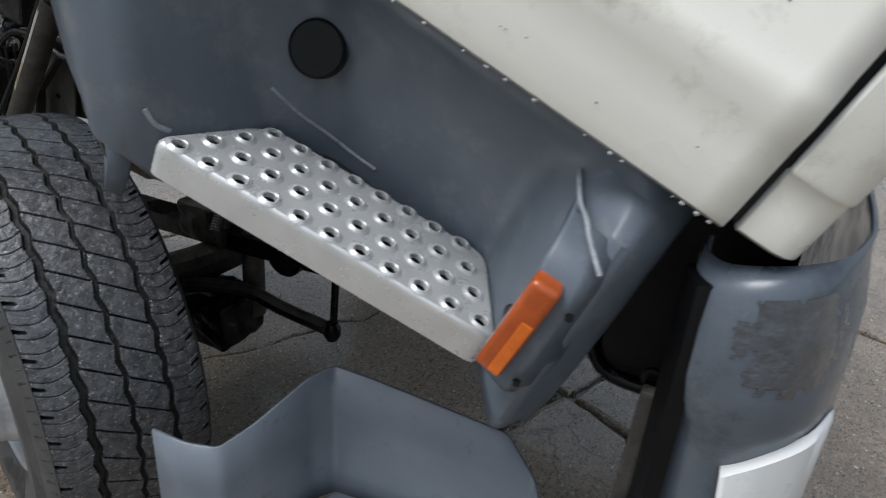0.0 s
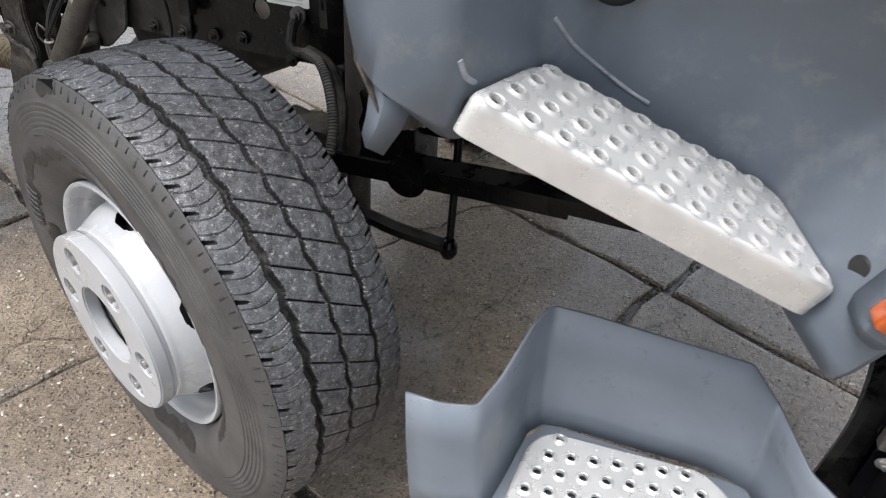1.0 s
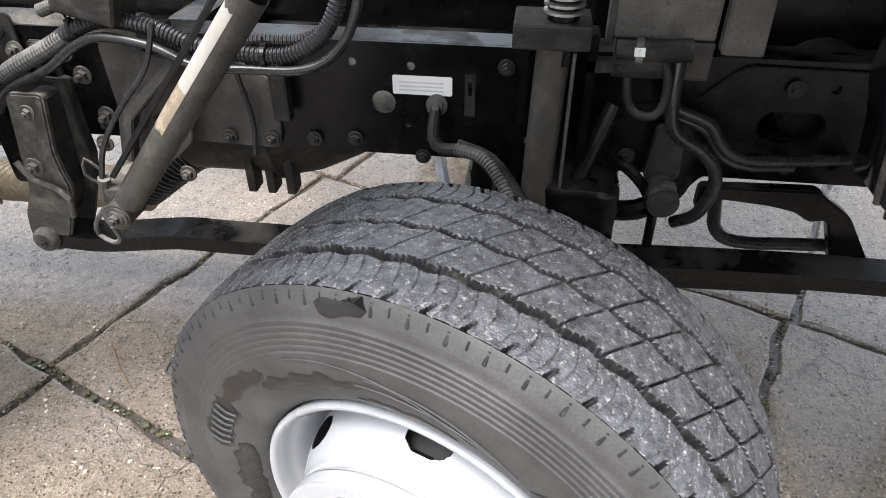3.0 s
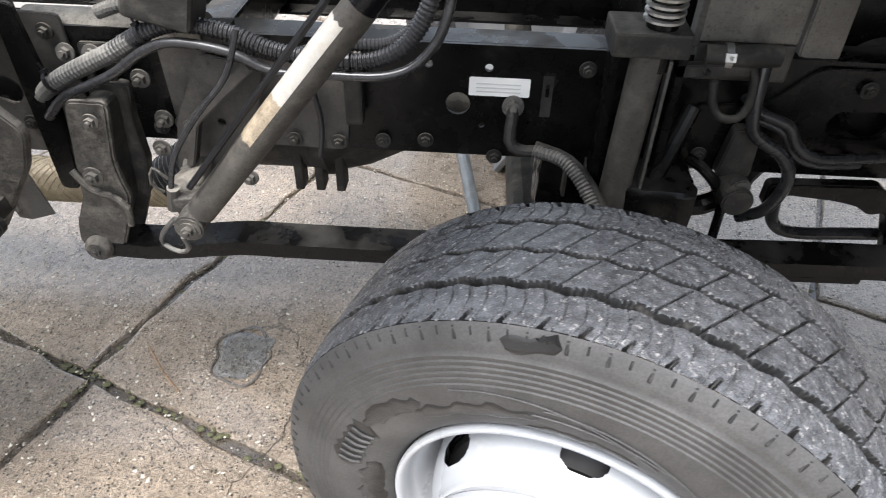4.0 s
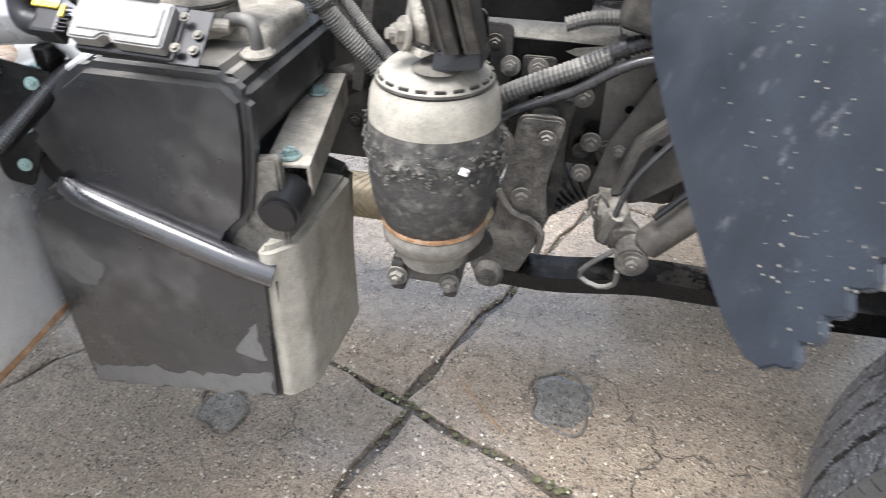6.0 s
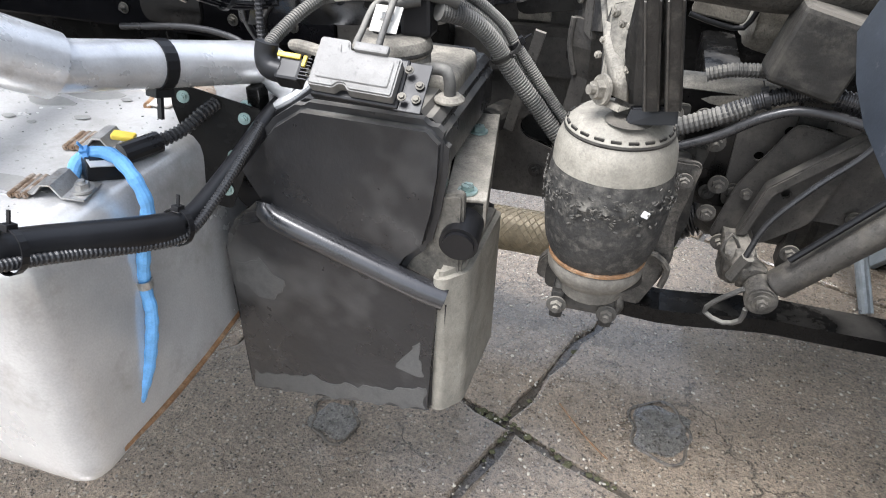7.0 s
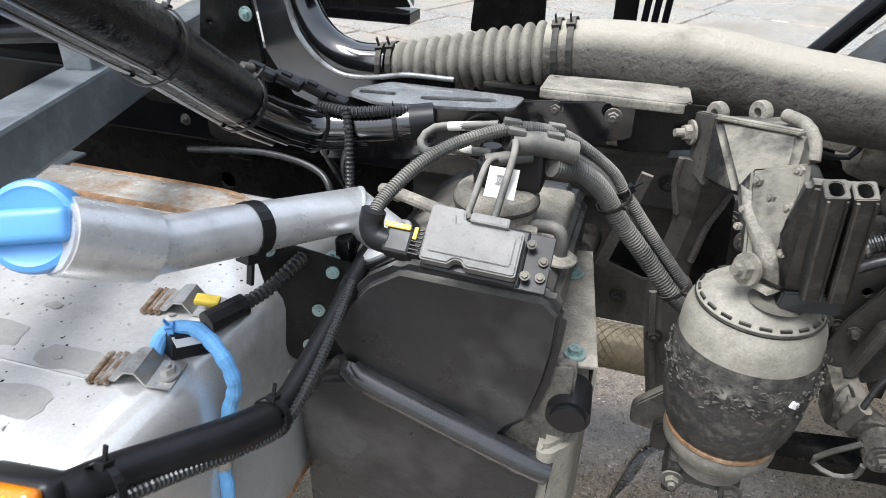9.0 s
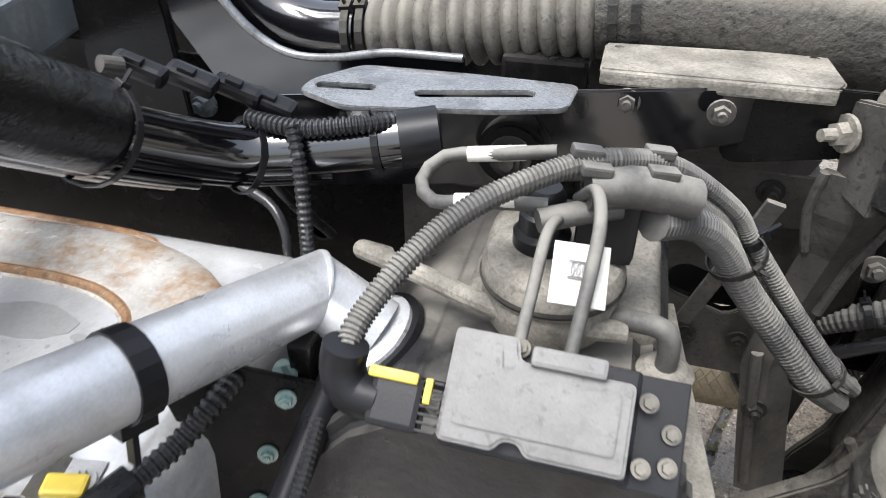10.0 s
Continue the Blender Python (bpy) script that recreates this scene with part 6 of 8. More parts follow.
# ---- hoses along the rail ----
def hose(name, label, pts, r, mat="hose_dusty", ribs=0.0, pitch=0.008, seg=12, bands=(), cat="hose"):
    bm = tube(pts, r, seg=seg, ribs=ribs, pitch=pitch, step=0.012)
    ob = tagged(part(name, bm, mat, None, "", not ribs), label, cat)
    for at, ax in bands:
        part("cable_tie", add_band(bmesh.new(), at, ax, r + ribs + 0.001), "black_plastic", ob)
    return ob


hose("brake_hose", "black corrugated hose, dusty at one end, strapped along the frame", [(-2.0, 1.385, 0.872), (-1.93, 1.385, 0.912), (-1.865, 1.39, 0.930), (-1.775, 1.39, 0.918), (-1.70, 1.385, 0.892), (-1.60, 1.38, 0.882), (-1.52, 1.385, 0.885), (-1.46, 1.39, 0.922), (-1.425, 1.40, 0.995), (-1.41, 1.42, 1.10)], 0.0145, "hose_black", 0.0012, 0.008,
     bands=(((-1.93, 1.385, 0.912), (0.9, 0, 0.4)), ((-1.57, 1.38, 0.882), (1, 0, 0))))
hose("brake_hose", "dusty grey corrugated hose along the frame", [(-2.185, 1.43, 0.735), (-2.165, 1.41, 0.775), (-2.10, 1.39, 0.822), (-2.0, 1.385, 0.872), (-1.95, 1.385, 0.899)], 0.0165, "hose_dusty", 0.0009, 0.008, bands=(((-2.13, 1.392, 0.81), (0.9, 0, 0.35)),))
hose("brake_hose", "thin black hose clipped below a corrugated one", [(-2.16, 1.39, 0.735), (-2.10, 1.37, 0.790), (-2.0, 1.37, 0.838), (-1.93, 1.37, 0.885), (-1.87, 1.37, 0.905), (-1.78, 1.37, 0.893), (-1.70, 1.365, 0.862), (-1.60, 1.37, 0.858), (-1.50, 1.37, 0.862), (-1.44, 1.38, 0.89), (-1.40, 1.39, 0.96), (-1.38, 1.42, 1.1)], 0.009, "hose_black")
hose("brake_hose", "black corrugated hose running beside the frame", [(-1.80, 1.42, 0.895), (-1.70, 1.41, 0.872), (-1.60, 1.40, 0.90), (-1.50, 1.41, 0.905), (-1.445, 1.42, 0.95), (-1.42, 1.43, 1.05)], 0.011, "hose_black", 0.001, 0.007)
fit_ = thing("brake_pipe", "black brake pipe elbow with a ribbed hose over the wheel", "brake hose", at=(-1.27, 1.45, 0.75))
part("elbow", tube([(-1.271, 1.462, 0.768), (-1.272, 1.44, 0.755), (-1.274, 1.425, 0.715), (-1.255, 1.415, 0.700), (-1.22, 1.41, 0.703)], 0.012), "dusty_black", fit_)
part("nut", bolt((-1.271, 1.462, 0.768), (0, -1, 0.2), 0.014), "dusty_metal", fit_)
part("hose", tube([(-1.225, 1.41, 0.703), (-1.17, 1.38, 0.70), (-1.125, 1.34, 0.66), (-1.09, 1.29, 0.60), (-1.08, 1.25, 0.55)], 0.012, ribs=0.001, pitch=0.007), "hose_dusty", fit_)
part("hose", tube([(-1.225, 1.42, 0.705), (-1.16, 1.40, 0.69), (-1.11, 1.36, 0.65), (-1.08, 1.31, 0.60), (-1.07, 1.27, 0.55)], 0.014), "dusty_black", fit_)
for pts, r in (([(-0.845, 1.42, 0.90), (-0.846, 1.40, 0.82), (-0.832, 1.395, 0.772), (-0.778, 1.39, 0.738), (-0.747, 1.39, 0.700), (-0.744, 1.39, 0.655), (-0.760, 1.40, 0.60), (-0.79, 1.43, 0.56)], 0.0125),
               ([(-0.86, 1.42, 0.835), (-0.827, 1.41, 0.806), (-0.775, 1.40, 0.789), (-0.745, 1.40, 0.748), (-0.70, 1.40, 0.724), (-0.61, 1.42, 0.717), (-0.50, 1.45, 0.712)], 0.0105),
               ([(-0.86, 1.43, 0.80), (-0.82, 1.42, 0.786), (-0.775, 1.41, 0.770), (-0.742, 1.41, 0.725), (-0.69, 1.41, 0.704), (-0.60, 1.43, 0.698)], 0.0075)):
    hose("steering_hose", "black rubber steering hose in front of the engine", pts, r, "hose_black")
yoke = thing("hose_yoke", "black steel yoke clamped round the pipes beside the engine", "bracket", at=(-0.88, 1.40, 0.80))
part("loop", tube([(-0.930, 1.40, 0.868), (-0.925, 1.395, 0.83), (-0.908, 1.39, 0.806), (-0.876, 1.39, 0.803), (-0.862, 1.39, 0.83), (-0.864, 1.395, 0.872), (-0.872, 1.40, 0.893)], 0.008, seg=10), "dusty_black", yoke, "", True)
part("tie_plate", plate(rounded([(-1.0, 0.872), (-0.862, 0.882), (-0.866, 0.902), (-1.0, 0.896)], 0.006), 0.02, upright(1.395), [(-0.95, 0.886, 0.006)], 0.002), "dusty_black", yoke)
clamp_ = hose("hose_clamp_pipe", "dusty pipe stub with a worm clamp on the engine side", [(-0.95, 1.42, 0.905), (-0.90, 1.41, 0.91), (-0.83, 1.41, 0.915)], 0.020, "dusty_black", cat="pipe")
part("clamp", add_band(bmesh.new(), (-0.915, 1.414, 0.908), (1, -0.1, 0.05), 0.021, 0.012, 0.002, True, (0, -1, 0.3)), "steel", clamp_)
hose("cable", "thin black cable beside the frame plate", [(-1.67, 1.445, 0.86), (-1.655, 1.44, 0.80), (-1.645, 1.445, 0.72), (-1.655, 1.45, 0.64)], 0.005, "hose_black", cat="cable")
tagged(part("frame_clip", box((0.035, 0.03, 0.14), Matrix.Translation((-1.575, 1.44, 0.80)), 0.006), "dusty_black"), "dusty black steel clip on the chassis rail", "clip")
for x in (-1.155, -1.115):
    tagged(part("bracket_ear", plate([(x, 0.58), (x + 0.006, 0.58), (x + 0.006, 0.66), (x, 0.66)], 0.03, upright(1.44)), "dusty_metal"), "small pale steel ear under the chassis rail", "bracket", "rail ears")
tagged(part("bump_stop_bracket", lump((0.14, 0.10, 0.16), Matrix.Translation((-1.135, 1.52, 0.59)), 3.0, 0.008), "black_paint"), "black bump stop bracket under the rail", "bracket")
tagged(part("slot_bracket", plate([(-1.218, 0.745), (-1.198, 0.745), (-1.198, 0.83), (-1.218, 0.83)], 0.012, upright(RAIL_Y - 0.001), [(-1.208, 0.80, 0.004, 0.01, 1.57)]), "dusty_black"), "small slotted steel strip on the rail", "bracket")
# pale steel box beam over the frame
beam = thing("dusty_cross_tube", "dusty grey steel tube lying along the frame", "tube", at=(-2.1, 1.6, 0.83))
part("tube", rod((-2.215, 1.515, 0.866), (-1.86, 1.50, 0.872), 0.037, 32), "dust_beige", beam, "", True)
part("bracket", plate(rounded([(-2.10, 0.70), (-2.04, 0.70), (-2.04, 0.86), (-2.10, 0.86)], 0.01), 0.01, upright(1.455), [(-2.07, 0.78, 0.014, 0.02, 1.57)], 0.002), "dusty_black", beam)
for x in (-2.12, -2.07, -2.015):
    part("bolt", bolt((x, 1.446, 0.842), (0, -1, 0.2), 0.012), "dusty_metal", beam)

front_hanger = thing("front_spring_hanger", "curved black steel hanger at the front end of the leaf spring", "hanger", at=(-0.45, 1.40, 0.47))
part("arm", plate(rounded([(-0.76, 0.655), (-0.548, 0.662), (-0.475, 0.61), (-0.385, 0.473), (-0.470, 0.478), (-0.500, 0.560), (-0.515, 0.600), (-0.545, 0.592), (-0.575, 0.612), (-0.624, 0.622), (-0.72, 0.63), (-0.76, 0.60)], 0.012), 0.03, upright(1.41), [], 0.004), "black_paint", front_hanger)
hose("brake_pipe", "thick black bent pipe behind the spring", [(-0.71, 1.48, 0.62), (-0.70, 1.48, 0.56), (-0.691, 1.48, 0.523), (-0.663, 1.48, 0.497), (-0.614, 1.48, 0.490), (-0.55, 1.48, 0.494), (-0.45, 1.48, 0.50)], 0.014, "hose_black", cat="pipe")

# ---- air spring of the cab with its lock ----
BAG = Vector((-2.160, 1.03, 0))
bag = thing("cab_air_spring", "dusty cab air spring with a flaking rubber bellows", "air spring", at=(-2.16, 1.03, 0.66))
part("top_cap", lathe([(0.0, 0.999), (0.035, 0.999), (0.055, 0.994), (0.066, 0.984), (0.0705, 0.980), (0.071, 0.974), (0.074, 0.970), (0.078, 0.960), (0.0805, 0.944), (0.081, 0.928)], Matrix.Translation(BAG), 56), "flank_beige", bag, "dusty beige cap", True)
part("cap_groove", lathe([(0.0712, 0.9795), (0.0722, 0.977), (0.0712, 0.9745)], Matrix.Translation(BAG), 56), "dusty_black", bag)
for k in range(20):
    a = 2 * math.pi * k / 20
    part("cap_slot", box((0.003, 0.013, 0.004), Matrix.Translation(BAG + Vector((0.0675 * math.cos(a), 0.0675 * math.sin(a), 0.9835))) @ pose(0, 0, 0, 0, 0, math.degrees(a)), 0.0008), "dusty_black", bag)
bm = lathe([(0.081, 0.928), (0.083, 0.914), (0.0845, 0.900), (0.085, 0.884), (0.0845, 0.865), (0.0835, 0.845), (0.081, 0.825), (0.077, 0.806), (0.072, 0.792), (0.066, 0.782), (0.062, 0.777)], Matrix.Translation(BAG), 90)
bmesh.ops.subdivide_edges(bm, edges=[e for e in bm.edges if abs(e.verts[0].co.z - e.verts[1].co.z) > 0.004], cuts=3, use_grid_fill=True)
for v in bm.verts:
    z = v.co.z
    a = math.atan2(v.co.y - BAG.y, v.co.x - BAG.x)
    k = max(0.0, 1 - abs(z - 0.892) / 0.022)
    flake = k * max(0.0, noise.noise(Vector((a * 9, z * 70, 1.0)))) * 0.011
    d = Vector((v.co.x - BAG.x, v.co.y - BAG.y, 0)).normalized()
    v.co += d * (flake + 0.0013 * noise.noise(Vector((a * 14, z * 60, 4.0))))
part("bellows", bm, "bellows_rubber", bag, "cracked dusty rubber bellows", True)
bm = bmesh.new()
for k in range(260):
    a = rnd.uniform(-math.pi, 0.3)
    z = 0.896 + rnd.gauss(0, 0.014)
    d = Vector((math.cos(a), math.sin(a), 0))
    m = Matrix.Translation(BAG + d * rnd.uniform(0.084, 0.090) + Vector((0, 0, z))) @ pose(0, 0, 0, rnd.uniform(-40, 40), rnd.uniform(-50, 50), math.degrees(a) + 90)
    add_box(bm, (rnd.uniform(0.0015, 0.007), 0.0012, rnd.uniform(0.001, 0.003)), m)
tagged(part("rubber_flake", bm, "flake_rubber", bag, "pale flakes of perished rubber"), kind="stuff")
part("white_chip", box((0.011, 0.003, 0.009), Matrix.Translation((-2.108, 0.960, 0.892)) @ pose(0, 0, 0, 0, 30, 35), 0.001), "white_label", bag)
part("piston_rim", lathe([(0.062, 0.782), (0.069, 0.777), (0.0705, 0.768), (0.069, 0.758), (0.060, 0.745), (0.048, 0.735), (0.046, 0.715), (0.0, 0.715)], Matrix.Translation(BAG), 48), "piston_dust", bag, "dusty metal piston of the air spring", True)
part("rust_ring", lathe([(0.065, 0.788), (0.0705, 0.784), (0.0705, 0.780), (0.066, 0.777)], Matrix.Translation(BAG), 48, True), "rusty_weld", bag)
part("foot", box((0.095, 0.07, 0.045), Matrix.Translation((-2.165, 1.045, 0.70)), 0.008), "dusty_metal", bag)
for x in (-2.205, -2.13):
    part("foot_leg", box((0.02, 0.06, 0.05), Matrix.Translation((x, 1.03, 0.69)), 0.005), "dusty_black", bag)
    part("bolt", bolt((x, 1.0, 0.692), (0, -1, 0), 0.010), "dusty_metal", bag)
part("foot_arm", plate(rounded([(-2.235, 0.66), (-2.13, 0.66), (-2.08, 0.70), (-2.10, 0.735), (-2.235, 0.71)], 0.015), 0.018, upright(1.08), [], 0.003), "dusty_black", bag)
part("foot_beam", box((0.045, 0.16, 0.035), Matrix.Translation((-2.18, 1.14, 0.665)), 0.008), "dusty_black", bag)
part("foot_leg_plate", plate(rounded([(-2.128, 0.87), (-2.075, 0.81), (-2.098, 0.74), (-2.195, 0.60), (-2.215, 0.585), (-2.262, 0.59), (-2.262, 0.63), (-2.175, 0.72), (-2.145, 0.79)], 0.014), 0.022, upright(1.20), [], 0.003), "hanger_dirt", bag, "dark leg plate caked with mud")

lock = thing("cab_lock_bracket", "dusty cast cab lock bracket standing on the air spring", "bracket", at=(-2.18, 1.1, 1.02))
# cast head lying across behind the air spring
part("head", hull([(-2.240, 1.300, 1.106), (-2.240, 1.300, 1.028), (-2.230, 1.258, 1.116), (-2.230, 1.250, 1.026), (-2.105, 1.300, 1.122), (-2.138, 1.165, 1.137), (-2.148, 1.115, 1.075), (-2.200, 1.115, 1.064), (-2.11, 1.29, 1.03), (-2.115, 1.17, 1.10)], 0.007, 3), "hood_dust", lock, "dark cast head with dust and scuffs", True)
part("end_wall", hull([(-2.258, 1.312, 1.108), (-2.232, 1.256, 1.122), (-2.230, 1.250, 1.018), (-2.250, 1.300, 1.022), (-2.247, 1.318, 1.108), (-2.222, 1.262, 1.120), (-2.220, 1.256, 1.018), (-2.240, 1.306, 1.022)], 0.002), "dusty_metal", lock, "pale dusty end wall", True)
part("top_lip", hull([(-2.236, 1.262, 1.119), (-2.140, 1.166, 1.141), (-2.134, 1.176, 1.141), (-2.228, 1.274, 1.119), (-2.236, 1.262, 1.113), (-2.140, 1.166, 1.134), (-2.134, 1.176, 1.134), (-2.228, 1.274, 1.113)], 0.002), "dust_beige", lock)
for x, y, z in ((-2.228, 1.285, 1.116), (-2.172, 1.292, 1.122)):
    part("ear", lathe([(0.007, -0.007), (0.015, -0.007), (0.0165, -0.004), (0.0165, 0.004), (0.015, 0.007), (0.007, 0.007)], Matrix.Translation((x, y, z)) @ frame_from((0, 0, 0), (0.75, 0.65, 0))[0], 24, True), "dust_beige", lock, "", True)
part("bolt", bolt((-2.256, 1.296, 1.080), (-0.9, -0.4, 0.0), 0.012, True, 1.1), "dust_beige", lock)
part("strap", tube([(-2.152, 1.23, 1.140), (-2.132, 1.205, 1.139), (-2.120, 1.185, 1.126), (-2.118, 1.170, 1.104)], 0.0085, seg=12), "dust_beige", lock, "pale bent strap", True)
# riveted plate coming forward and down to the air spring
part("riveted_plate", hull([(-2.204, 1.118, 1.078), (-2.150, 1.070, 1.135), (-2.150, 0.992, 1.050), (-2.192, 1.004, 1.028), (-2.190, 1.128, 1.078), (-2.138, 1.080, 1.135), (-2.138, 1.002, 1.050), (-2.180, 1.014, 1.028), (-2.196, 1.090, 1.115)], 0.003), "hood_dust", lock, "dark plate with rivets", True)
sheet("web", [[(-2.202, 1.088, 1.094), (-2.196, 1.076, 1.094), (-2.182, 1.066, 1.091)], [(-2.196, 1.052, 1.070), (-2.190, 1.042, 1.069), (-2.174, 1.034, 1.067)], [(-2.186, 1.020, 1.056), (-2.178, 1.010, 1.056), (-2.161, 1.000, 1.056)], [(-2.178, 1.004, 1.030), (-2.172, 0.994, 1.029), (-2.156, 0.984, 1.028)]], 0.006, "dust_beige", lock, "pale dusty bent flange")
for p_, r_ in (((-2.187, 1.075, 1.108), 0.0062), ((-2.196, 1.062, 1.076), 0.0055), ((-2.200, 1.045, 1.062), 0.0050), ((-2.164, 1.002, 1.112), 0.0065), ((-2.176, 1.040, 1.104), 0.0055), ((-2.160, 0.988, 1.066), 0.0055), ((-2.150, 1.070, 1.128), 0.006)):
    part("rivet", bolt(p_, (-0.7, -0.7, 0.1), r_, False, 0.5), "dust_beige", lock)
part("clamp_bolt", bolt((-2.188, 0.998, 1.034), (-0.75, -0.6, 0.15), 0.0125), "dust_beige", lock, "large dusty bolt")
part("clamp_foot", hull([(-2.200, 1.005, 1.016), (-2.165, 0.980, 1.014), (-2.150, 0.99, 1.018), (-2.185, 1.02, 1.018), (-2.196, 1.005, 1.024), (-2.163, 0.983, 1.022)], 0.001), "dust_beige", lock)
# guide body with two hollow channels, leaning outwards as it rises
part("guide_body", hull([(-2.167, 0.948, 1.160), (-2.122, 0.930, 1.168), (-2.118, 0.972, 1.162), (-2.162, 0.990, 1.152), (-2.152, 0.992, 1.016), (-2.095, 0.982, 1.030), (-2.10, 1.03, 1.026), (-2.15, 1.04, 1.016), (-2.172, 0.985, 1.085)], 0.005, 3), "guide_grey", lock, "dusty scuffed guide body", True)
for top, foot_, w, d in (((-2.1505, 0.921, 1.169), (-2.128, 0.974, 1.030), 0.0100, 0.015), ((-2.1285, 0.919, 1.172), (-2.104, 0.972, 1.034), 0.0098, 0.014)):
    rot_, len_ = frame_from(foot_, top, (0, 1, 0))
    m = Matrix.Translation(top) @ rot_
    part("guide_channel", plate(rounded([(-w, -0.010), (w, -0.010), (w, d), (-w, d)], 0.003), len_, m, [(0, 0.002, 0.0062, 0.003, 1.57)], 0.0008), "guide_grey", lock, "dusty black hollow guide channel")
    part("channel_rib", box((0.0025, 0.003, len_ - 0.006), m @ Matrix.Translation((-w + 0.003, -0.0112, -len_ / 2)), 0.0008), "dusty_metal", lock)
    part("channel_rib", box((0.0025, 0.003, len_ - 0.006), m @ Matrix.Translation((w - 0.002, -0.0112, -len_ / 2)), 0.0008), "dusty_black", lock)
part("foot", hull([(-2.155, 0.978, 1.000), (-2.095, 0.968, 1.012), (-2.095, 1.03, 1.012), (-2.155, 1.045, 1.000), (-2.150, 0.985, 1.020), (-2.097, 0.975, 1.034), (-2.10, 1.03, 1.03), (-2.15, 1.04, 1.02)], 0.002), "black_plastic", lock)
part("stem", rod((-2.150, 1.025, 0.992), (-2.145, 1.02, 1.03), 0.024, 20), "dusty_metal", lock)
part("seat_washer", lathe([(0.0, 0.006), (0.020, 0.006), (0.030, 0.0)], Matrix.Translation((-2.15, 1.0, 0.999)), 28), "dusty_black", lock)
legs = thing("lock_leg", "dusty steel plate leg behind the air spring", "bracket", at=(-2.25, 1.36, 0.7))
leg_rows = [[(-2.262, 1.30, 1.040), (-2.232, 1.285, 1.040), (-2.196, 1.31, 1.036)], [(-2.264, 1.305, 0.995), (-2.228, 1.282, 0.995), (-2.182, 1.315, 0.99)], [(-2.252, 1.31, 0.945), (-2.228, 1.30, 0.94), (-2.202, 1.315, 0.935)],
            [(-2.266, 1.31, 0.86), (-2.240, 1.305, 0.86), (-2.214, 1.32, 0.86)], [(-2.274, 1.305, 0.78), (-2.245, 1.30, 0.78), (-2.214, 1.32, 0.78)], [(-2.258, 1.30, 0.69), (-2.232, 1.295, 0.69), (-2.200, 1.315, 0.69)], [(-2.232, 1.30, 0.56), (-2.205, 1.295, 0.56), (-2.172, 1.315, 0.56)]]
sheet("plate", leg_rows, 0.010, "frame_dirt", legs, "", smooth=False)
part("rib", tube([(-2.196, 1.302, 1.036), (-2.182, 1.307, 0.99), (-2.202, 1.307, 0.935), (-2.214, 1.312, 0.86)], 0.006, seg=8), "dusty_metal", legs, "paler worn edge", True)
part("rib", tube([(-2.262, 1.294, 1.04), (-2.264, 1.298, 0.995), (-2.252, 1.303, 0.945)], 0.005, seg=8), "dusty_metal", legs, "paler worn edge", True)
part("rib", tube([(-2.262, 1.297, 0.80), (-2.250, 1.292, 0.72), (-2.225, 1.292, 0.58)], 0.007, seg=8), "dusty_metal", legs, "paler worn edge", True)
part("bolt", bolt((-2.245, 1.292, 0.715), (0, -1, 0), 0.010), "dusty_black", legs)
part("plate", plate(rounded([(-2.20, 0.56), (-2.16, 0.56), (-2.14, 0.75), (-2.16, 0.95), (-2.20, 0.95)], 0.015), 0.012, upright(1.40), [], 0.002), "black_paint", legs)

# ---- black urea tank ----
tank = thing("urea_tank", "black plastic urea tank, wet and dusty, hung beside the frame", "tank", at=(-2.55, 1.1, 0.4))


def prism(outline, y0, y1, bevel, seg=3):
    bm = plate(outline, y1 - y0, upright(y0))
    es = [e for e in bm.edges if e.calc_face_angle(0) > 0.35]
    bmesh.ops.bevel(bm, geom=es, offset=bevel, segments=seg, affect="EDGES", clamp_overlap=True)
    return bm


up_line = [(-2.702, 0.862), (-2.660, 0.786), (-2.442, 0.716), (-2.424, 0.750), (-2.396, 0.778), (-2.381, 0.842), (-2.373, 0.900), (-2.371, 0.952), (-2.396, 0.976), (-2.585, 0.978), (-2.632, 0.946)]
part("upper_body", prism(up_line, 0.955, 0.992, 0.012, 5), "tank_plastic", tank, "", True)
up_rear = [(-2.700, 0.862), (-2.658, 0.788), (-2.47, 0.722), (-2.416, 0.735), (-2.412, 0.868), (-2.388, 0.874), (-2.388, 0.950), (-2.412, 0.974), (-2.585, 0.976), (-2.632, 0.944)]
part("rear_body", prism(up_rear, 0.985, 1.30, 0.010, 4), "tank_plastic", tank, "", True)
low_line = [(-2.737, 0.728), (-2.737, 0.400), (-2.377, 0.452), (-2.363, 0.702), (-2.450, 0.732), (-2.658, 0.800), (-2.705, 0.785)]
part("lower_body", prism(low_line, 0.935, 1.28, 0.013, 5), "tank_plastic", tank, "", True)
part("ridge", tube([(-2.655, 0.958, 0.800), (-2.640, 0.950, 0.789), (-2.50, 0.948, 0.742), (-2.41, 0.948, 0.712), (-2.368, 0.952, 0.698)], 0.0195, seg=20), "tank_gloss", tank, "shiny moulded ridge", True)
def ragged(pts, amount, seed):
    """A closed outline with its sides broken into an uneven line."""
    out_ = []
    for k, (a_, b_) in enumerate(zip(pts, pts[1:] + pts[:1])):
        n_ = max(2, int(math.dist(a_, b_) / 0.006))
        for i in range(n_):
            x_, z_ = a_[0] + (b_[0] - a_[0]) * i / n_, a_[1] + (b_[1] - a_[1]) * i / n_
            out_.append((x_ + amount * noise.noise(Vector((x_ * 45, z_ * 45, seed))), z_ + amount * noise.noise(Vector((x_ * 45, z_ * 45, seed + 9)))))
    return out_


